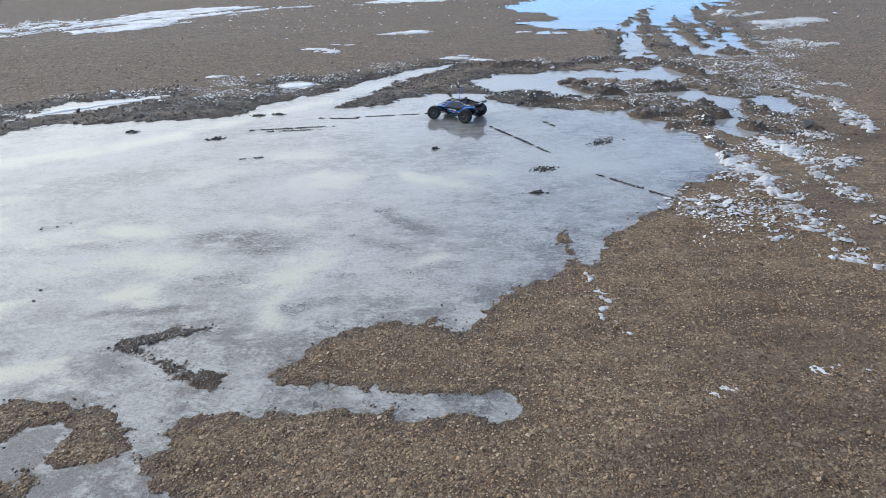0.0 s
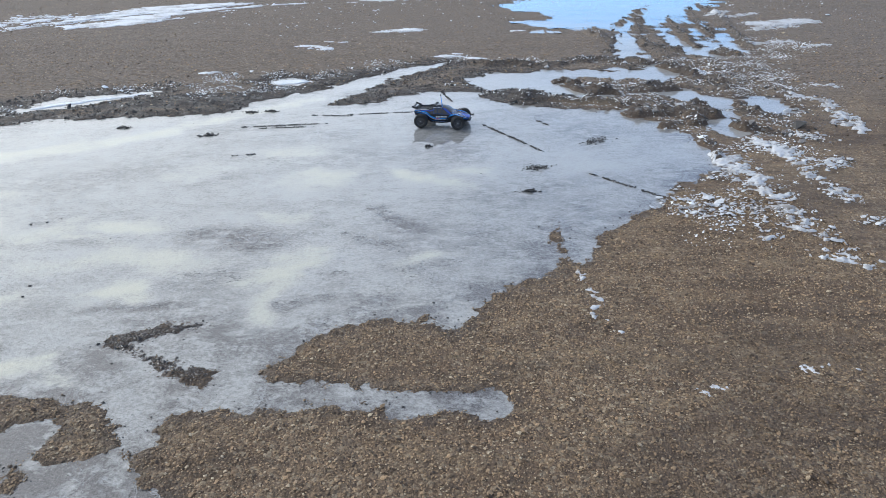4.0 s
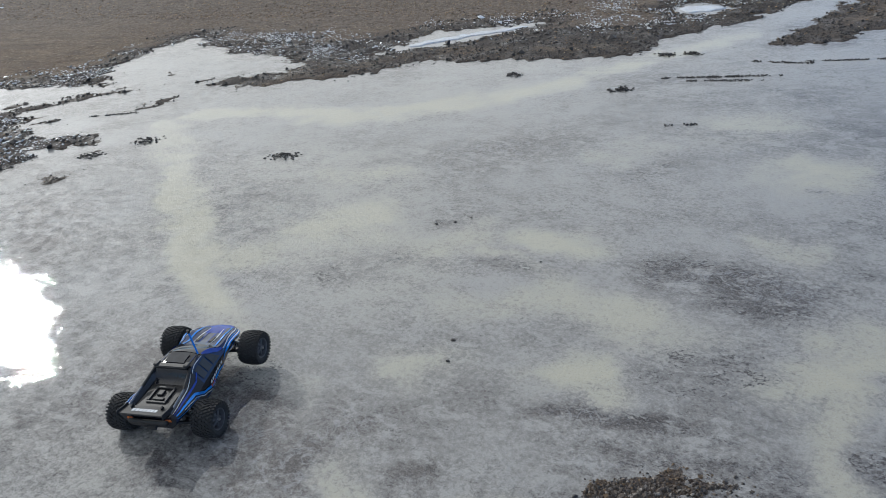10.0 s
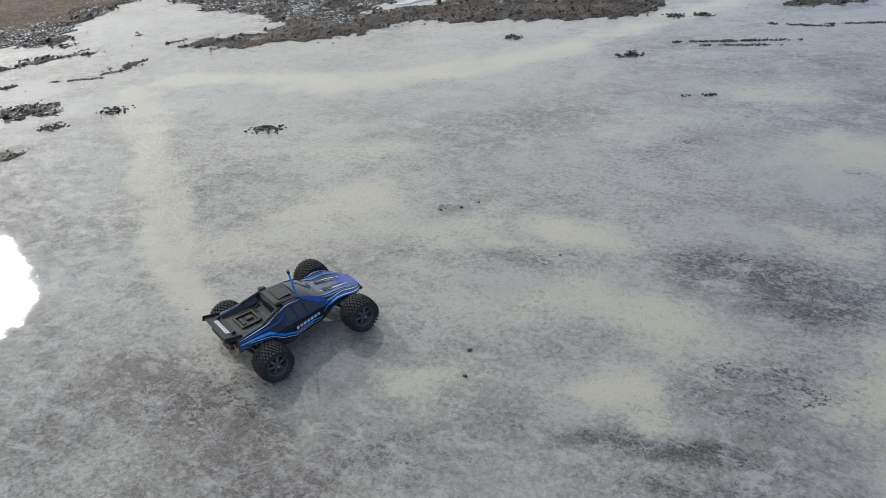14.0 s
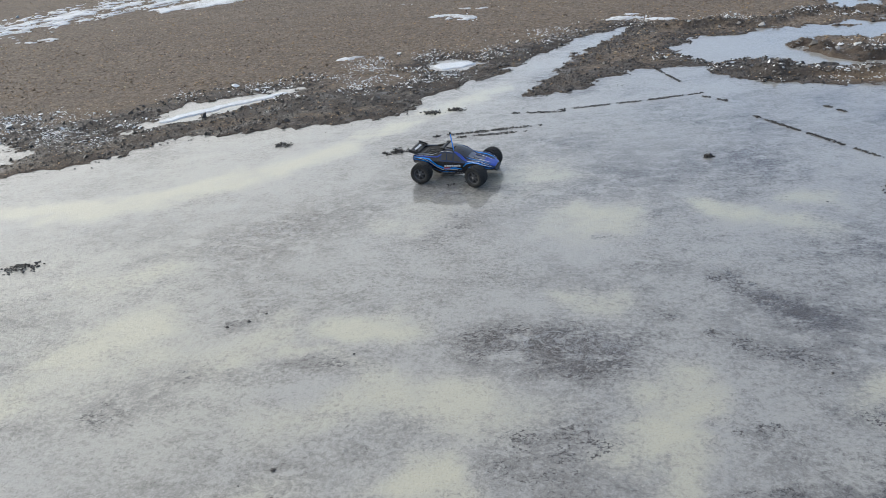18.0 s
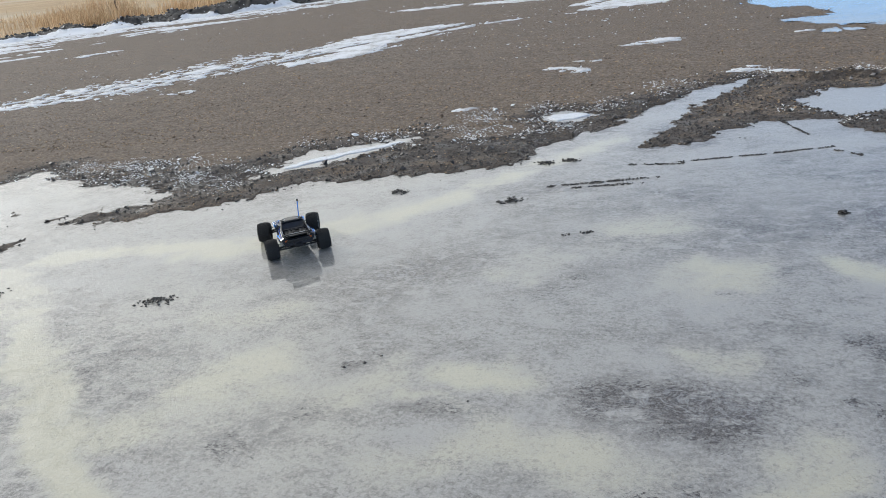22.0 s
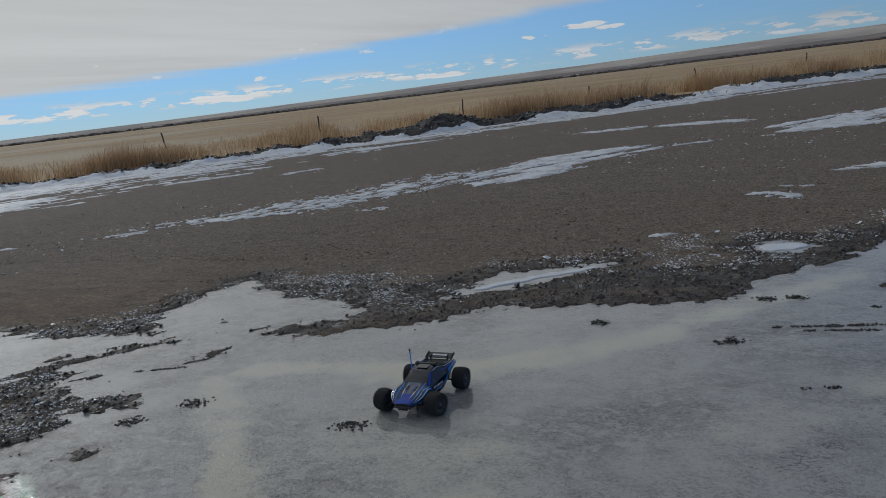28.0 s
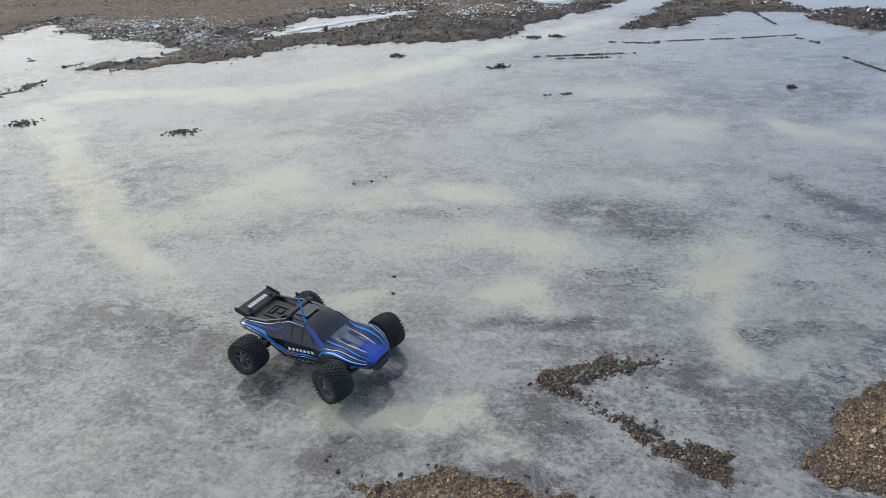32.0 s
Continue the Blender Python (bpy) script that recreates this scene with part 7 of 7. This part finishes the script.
    (17.867, -1.277, 4.759, 1476.6, 0.4, 0.3), (17.933, -1.263, 4.802, 1448.6, 0.5, 0.1), (18.000, -1.247, 4.836, 1421.5, 0.5, -0.0), (18.067, -1.226, 4.859, 1396.1, 0.4, -0.2), (18.133, -1.204, 4.876, 1371.1, 0.2, -0.3),
    (18.200, -1.184, 4.892, 1343.8, 0.1, -0.4), (18.267, -1.169, 4.905, 1312.1, 0.1, -0.3), (18.333, -1.157, 4.917, 1278.3, 0.2, -0.1), (18.400, -1.147, 4.942, 1245.9, 0.2, 0.0), (18.467, -1.139, 4.986, 1216.9, -0.0, 0.1),
    (18.533, -1.133, 5.030, 1185.2, -0.2, 0.0), (18.600, -1.129, 5.074, 1149.1, -0.2, 0.0), (18.667, -1.126, 5.111, 1111.0, -0.1, 0.0), (18.733, -1.119, 5.135, 1073.5, -0.0, -0.0), (18.800, -1.108, 5.145, 1035.7, 0.0, -0.1),
    (18.867, -1.099, 5.150, 997.1, 0.0, -0.1), (18.933, -1.099, 5.155, 957.5, 0.0, 0.1), (19.000, -1.105, 5.159, 916.9, -0.1, 0.3), (19.067, -1.108, 5.163, 875.5, -0.1, 0.3), (19.133, -1.108, 5.167, 833.5, -0.2, 0.1),
    (19.200, -1.109, 5.175, 790.6, -0.3, -0.1), (19.267, -1.109, 5.194, 746.4, -0.3, -0.2), (19.333, -1.108, 5.220, 701.2, -0.3, -0.2), (19.400, -1.108, 5.249, 655.5, -0.2, -0.2), (19.467, -1.111, 5.275, 610.0, -0.2, -0.3),
    (19.533, -1.119, 5.293, 565.7, -0.1, -0.4), (19.600, -1.132, 5.305, 522.2, -0.0, -0.5), (19.667, -1.145, 5.317, 478.3, 0.1, -0.6), (19.733, -1.151, 5.331, 432.5, 0.2, -0.6), (19.800, -1.151, 5.352, 383.8, 0.4, -0.7),
    (19.867, -1.153, 5.366, 336.4, 0.4, -0.6), (19.933, -1.165, 5.357, 294.4, 0.3, -0.2), (20.000, -1.185, 5.331, 256.8, 0.0, 0.4), (20.067, -1.220, 5.291, 227.0, -0.0, 0.4), (20.133, -1.266, 5.242, 202.3, 0.1, 0.3),
    (20.200, -1.315, 5.201, 175.5, 0.2, 0.1), (20.267, -1.369, 5.183, 144.2, 0.2, 0.1), (20.333, -1.428, 5.179, 110.9, 0.1, 0.1), (20.400, -1.488, 5.178, 75.3, 0.0, 0.0), (20.467, -1.542, 5.171, 37.2, -0.0, 0.0),
    (20.533, -1.586, 5.148, -4.2, 0.0, 0.1), (20.600, -1.621, 5.114, -50.3, 0.1, 0.2), (20.667, -1.656, 5.077, -96.1, 0.1, 0.3), (20.733, -1.699, 5.042, -136.8, 0.2, 0.3), (20.800, -1.749, 5.008, -174.4, 0.2, 0.1),
    (20.867, -1.806, 4.986, -211.7, 0.0, -0.3), (20.933, -1.868, 4.971, -248.5, -0.1, -0.6), (21.000, -1.927, 4.956, -286.4, -0.2, -0.9), (21.067, -1.979, 4.941, -326.0, -0.2, -1.0), (21.133, -2.029, 4.927, -366.6, -0.2, -1.1),
    (21.200, -2.079, 4.910, -407.9, -0.1, -1.0), (21.267, -2.129, 4.888, -449.8, -0.1, -0.8), (21.333, -2.179, 4.864, -492.2, -0.0, -0.5), (21.400, -2.229, 4.837, -535.5, -0.0, -0.2), (21.467, -2.279, 4.812, -579.5, 0.0, 0.0),
    (21.533, -2.328, 4.788, -624.3, 0.0, -0.0), (21.600, -2.378, 4.765, -670.0, 0.1, -0.4), (21.667, -2.428, 4.744, -716.4, 0.1, -0.7), (21.733, -2.479, 4.725, -763.5, 0.0, -0.8), (21.800, -2.533, 4.709, -811.1, -0.0, -0.7),
    (21.867, -2.588, 4.695, -859.4, -0.1, -0.4), (21.933, -2.641, 4.682, -908.7, -0.2, -0.2), (22.000, -2.689, 4.666, -959.4, -0.3, -0.2), (22.067, -2.729, 4.647, -1011.4, -0.2, -0.4), (22.133, -2.766, 4.628, -1064.5, -0.1, -0.8),
    (22.200, -2.807, 4.610, -1118.8, 0.0, -1.0), (22.267, -2.858, 4.598, -1174.0, 0.1, -0.8), (22.333, -2.916, 4.589, -1230.1, 0.1, -0.4), (22.400, -2.976, 4.580, -1287.5, 0.1, -0.0), (22.467, -3.033, 4.567, -1346.6, 0.1, 0.2),
    (22.533, -3.082, 4.546, -1407.9, 0.2, -0.1), (22.600, -3.127, 4.517, -1471.9, 0.4, -0.8), (22.667, -3.168, 4.490, -1536.3, 0.5, -1.6), (22.733, -3.208, 4.478, -1598.3, 0.5, -1.6), (22.800, -3.245, 4.474, -1659.7, 0.4, -1.6),
    (22.867, -3.288, 4.467, -1724.5, 0.2, -2.5), (22.933, -3.334, 4.459, -1791.3, 0.1, -3.9), (23.000, -3.384, 4.452, -1857.5, -0.0, -4.7), (23.067, -3.440, 4.451, -1921.6, 0.1, -4.4), (23.133, -3.500, 4.451, -1984.9, 0.2, -3.6),
    (23.200, -3.554, 4.448, -2048.9, 0.3, -2.8), (23.267, -3.598, 4.435, -2114.2, 0.4, -2.3), (23.333, -3.634, 4.417, -2180.1, 0.4, -1.8), (23.400, -3.667, 4.396, -2246.6, 0.4, -1.3), (23.467, -3.700, 4.377, -2313.4, 0.3, -1.0),
    (23.533, -3.735, 4.364, -2380.2, 0.2, -1.2), (23.600, -3.768, 4.351, -2447.7, -0.1, -2.0), (23.667, -3.805, 4.343, -2515.1, -0.4, -2.7), (23.733, -3.851, 4.343, -2581.5, -0.5, -2.8), (23.800, -3.912, 4.361, -2647.5, -0.5, -2.3),
    (23.867, -3.979, 4.385, -2712.9, -0.4, -1.5), (23.933, -4.040, 4.399, -2777.9, -0.3, -0.8), (24.000, -4.083, 4.391, -2842.9, -0.2, -0.3), (24.067, -4.103, 4.348, -2908.3, 0.0, -0.0), (24.133, -4.111, 4.290, -2973.3, 0.3, 0.0),
    (24.200, -4.122, 4.246, -3036.5, 0.4, -0.2), (24.267, -4.144, 4.235, -3097.2, 0.3, -0.8), (24.333, -4.172, 4.245, -3156.0, 0.1, -1.7), (24.400, -4.200, 4.265, -3212.8, -0.0, -2.6), (24.467, -4.226, 4.286, -3267.1, -0.2, -3.3),
    (24.533, -4.247, 4.298, -3318.3, -0.3, -3.7), (24.600, -4.263, 4.309, -3365.2, -0.3, -3.5), (24.667, -4.275, 4.320, -3408.0, -0.3, -3.3), (24.733, -4.285, 4.332, -3447.0, -0.2, -3.0), (24.800, -4.291, 4.344, -3482.8, -0.2, -2.8),
    (24.867, -4.295, 4.357, -3516.0, -0.2, -2.5), (24.933, -4.297, 4.369, -3546.9, -0.2, -2.2), (25.000, -4.296, 4.381, -3576.2, -0.2, -2.0), (25.067, -4.293, 4.393, -3604.2, -0.1, -1.7), (25.133, -4.289, 4.404, -3631.4, -0.1, -1.4),
    (25.200, -4.284, 4.415, -3658.5, -0.1, -1.2), (25.267, -4.277, 4.424, -3685.7, -0.1, -0.9), (25.333, -4.270, 4.433, -3713.7, -0.1, -0.7), (25.400, -4.262, 4.441, -3743.0, -0.0, -0.4), (25.467, -4.254, 4.447, -3773.9, -0.0, -0.2),
    (25.533, -4.246, 4.453, -3807.2, -0.0, -0.0), (25.600, -4.238, 4.458, -3843.5, -0.0, 0.0), (25.667, -4.230, 4.463, -3882.4, -0.0, 0.0), (25.733, -4.221, 4.469, -3922.9, -0.0, 0.0), (25.800, -4.211, 4.474, -3964.7, -0.1, 0.0),
    (25.867, -4.201, 4.478, -4006.7, -0.1, 0.0), (25.933, -4.189, 4.481, -4048.4, -0.1, 0.0), (26.000, -4.175, 4.484, -4089.1, -0.1, 0.0), (26.067, -4.160, 4.485, -4127.9, -0.1, 0.0), (26.133, -4.143, 4.484, -4164.2, -0.1, 0.0),
    (26.200, -4.123, 4.482, -4197.3, -0.1, 0.0), (26.267, -4.100, 4.478, -4226.5, -0.1, 0.0), (26.333, -4.075, 4.471, -4251.0, -0.2, 0.0), (26.400, -4.046, 4.462, -4270.1, -0.2, 0.0), (26.467, -4.014, 4.450, -4283.2, -0.2, 0.0),
    (26.533, -3.977, 4.435, -4289.5, -0.1, 0.0), (26.600, -3.933, 4.413, -4290.5, -0.1, 0.0), (26.667, -3.892, 4.395, -4289.8, 0.0, 0.0), (26.733, -3.872, 4.391, -4290.4, 0.0, 0.1), (26.800, -3.875, 4.402, -4291.3, 0.0, 0.3),
    (26.867, -3.890, 4.423, -4292.3, 0.0, 0.5), (26.933, -3.904, 4.446, -4293.5, -0.0, 0.7), (27.000, -3.902, 4.464, -4295.1, 0.0, 0.8), (27.067, -3.884, 4.480, -4297.1, 0.2, 0.8), (27.133, -3.857, 4.497, -4299.4, 0.4, 0.8),
    (27.200, -3.823, 4.511, -4301.9, 0.6, 0.8), (27.267, -3.780, 4.519, -4304.5, 0.7, 0.6), (27.333, -3.729, 4.518, -4306.7, 0.7, 0.2), (27.400, -3.668, 4.509, -4308.0, 0.4, -0.5), (27.467, -3.603, 4.496, -4310.5, 0.0, -1.3),
    (27.533, -3.545, 4.483, -4316.0, -0.2, -1.8), (27.600, -3.495, 4.467, -4323.9, -0.4, -2.1), (27.667, -3.438, 4.452, -4334.0, -0.6, -2.3), (27.733, -3.358, 4.441, -4346.4, -0.5, -2.3), (27.800, -3.256, 4.438, -4361.6, -0.4, -2.1),
    (27.867, -3.143, 4.428, -4378.0, -0.2, -1.7), (27.933, -3.025, 4.396, -4394.1, -0.1, -0.9), (28.000, -2.904, 4.349, -4410.6, -0.1, 0.0), (28.067, -2.799, 4.292, -4429.1, -0.2, 0.3), (28.133, -2.706, 4.228, -4449.4, -0.2, 0.2),
    (28.200, -2.628, 4.165, -4471.3, -0.2, 0.1), (28.267, -2.568, 4.107, -4494.0, -0.1, -0.1), (28.333, -2.523, 4.051, -4518.2, 0.0, -0.2), (28.400, -2.485, 3.998, -4545.1, 0.2, -0.3), (28.467, -2.457, 3.947, -4575.5, 0.3, -0.3),
    (28.533, -2.418, 3.901, -4607.0, 0.3, -0.4), (28.600, -2.360, 3.858, -4639.1, 0.1, -0.8), (28.667, -2.298, 3.816, -4672.5, -0.0, -1.1), (28.733, -2.244, 3.773, -4708.2, -0.1, -0.9), (28.800, -2.195, 3.728, -4746.2, -0.2, -0.2),
    (28.867, -2.152, 3.685, -4785.5, -0.3, 0.4), (28.933, -2.121, 3.649, -4824.6, -0.2, 0.5), (29.000, -2.097, 3.618, -4864.8, 0.0, 0.4), (29.067, -2.069, 3.587, -4911.1, 0.3, 0.7), (29.133, -2.039, 3.555, -4961.7, 0.5, 1.4),
    (29.200, -2.007, 3.517, -5013.7, 0.6, 1.7), (29.267, -1.973, 3.466, -5066.8, 0.4, 1.3), (29.333, -1.938, 3.409, -5121.2, 0.0, 0.6), (29.400, -1.906, 3.359, -5175.2, -0.2, 0.4), (29.467, -1.881, 3.323, -5227.4, -0.1, 0.6),
    (29.533, -1.855, 3.286, -5282.5, 0.2, 0.3), (29.600, -1.827, 3.245, -5342.6, 0.4, -1.2), (29.667, -1.801, 3.206, -5404.2, 0.6, -2.6), (29.733, -1.785, 3.172, -5463.9, 0.8, -3.0), (29.800, -1.780, 3.143, -5522.6, 0.8, -2.4),
    (29.867, -1.775, 3.116, -5581.8, 0.8, -1.7), (29.933, -1.764, 3.085, -5642.4, 0.5, -1.6), (30.000, -1.748, 3.052, -5704.3, 0.2, -2.0), (30.067, -1.740, 3.014, -5767.3, -0.0, -2.2), (30.133, -1.735, 2.974, -5830.9, -0.1, -2.4),
    (30.200, -1.731, 2.938, -5893.7, -0.3, -2.4), (30.267, -1.726, 2.916, -5954.5, -0.4, -2.1), (30.333, -1.721, 2.899, -6014.4, -0.6, -1.6), (30.400, -1.712, 2.866, -6075.8, -0.5, -2.1), (30.467, -1.696, 2.803, -6139.6, 0.2, -3.8),
    (30.533, -1.687, 2.755, -6203.0, 0.6, -4.6), (30.600, -1.689, 2.735, -6265.5, 0.4, -3.7), (30.667, -1.695, 2.722, -6327.9, 0.1, -2.4), (30.733, -1.695, 2.696, -6391.0, 0.3, -2.2), (30.800, -1.690, 2.657, -6455.1, 0.9, -2.9),
    (30.867, -1.687, 2.622, -6519.2, 1.5, -3.6), (30.933, -1.695, 2.604, -6582.4, 1.4, -3.3), (31.000, -1.708, 2.596, -6645.1, 0.8, -2.2), (31.067, -1.712, 2.592, -6708.1, 0.5, -1.3), (31.133, -1.711, 2.589, -6771.0, 0.3, -0.6),
    (31.200, -1.713, 2.581, -6834.2, 0.2, -0.4), (31.267, -1.721, 2.563, -6897.2, -0.0, -1.0), (31.333, -1.733, 2.539, -6959.9, -0.2, -2.0), (31.400, -1.746, 2.511, -7023.0, -0.4, -3.0), (31.467, -1.758, 2.484, -7086.8, -0.6, -3.8),
    (31.533, -1.767, 2.459, -7151.7, -0.6, -3.9), (31.600, -1.774, 2.434, -7218.3, -0.6, -3.3), (31.667, -1.781, 2.411, -7284.3, -0.5, -2.7), (31.733, -1.788, 2.392, -7346.9, -0.2, -2.4), (31.800, -1.796, 2.377, -7406.4, 0.1, -2.5),
    (31.867, -1.803, 2.366, -7463.8, 0.5, -2.8), (31.933, -1.811, 2.355, -7520.5, 0.8, -3.1), (32.000, -1.819, 2.343, -7578.0, 1.1, -3.3),
]


def wheel_rows(sx, sy):
    """Wheel turns in the truck's space: rolling with the ground, spinning a little more while it slides round."""
    rows, spin, last = [], 0.0, None
    for t, x, y, h, nose, lean in TRUCK_ROWS:
        if last:
            away = math.hypot(x - last[0], y - last[1])
            turn = abs(h - last[2])
            spin += min(80.0, math.degrees(away / 0.052) + turn * 0.9)
        last = (x, y, h)
        steer = 0.0
        if sx > 0 and 16.4 < t < 26.0:
            steer = -16.0
        elif sx > 0 and t > 27.2:
            steer = -16.0
        elif sx > 0 and t < 6.0:
            steer = 16.0
        rows.append((t, pose(0.1435 * sx, 0.131 * sy, 0.052, 0, 0, steer) @ pose(0, 0, 0, 0, spin % 360, 0)))
    return rows


def motions():
    rows = []
    for t, x, y, h, nose, lean in TRUCK_ROWS:
        lift = 0.1435 * abs(math.sin(radians(nose))) + 0.131 * abs(math.sin(radians(lean)))
        on = float(pond(np.array([x]), np.array([y]))[0])
        ride = float(max(0.0, min(0.008, -on * 0.1)))
        rows.append((t, pose(x, y, lift + ride, 0, 0, h) @ pose(0, 0, 0, lean, -nose, 0)))
    walk(TRUCK, rows)
    for sx, sy, wheel in WHEELS:
        walk(wheel, wheel_rows(sx, sy))


motions()
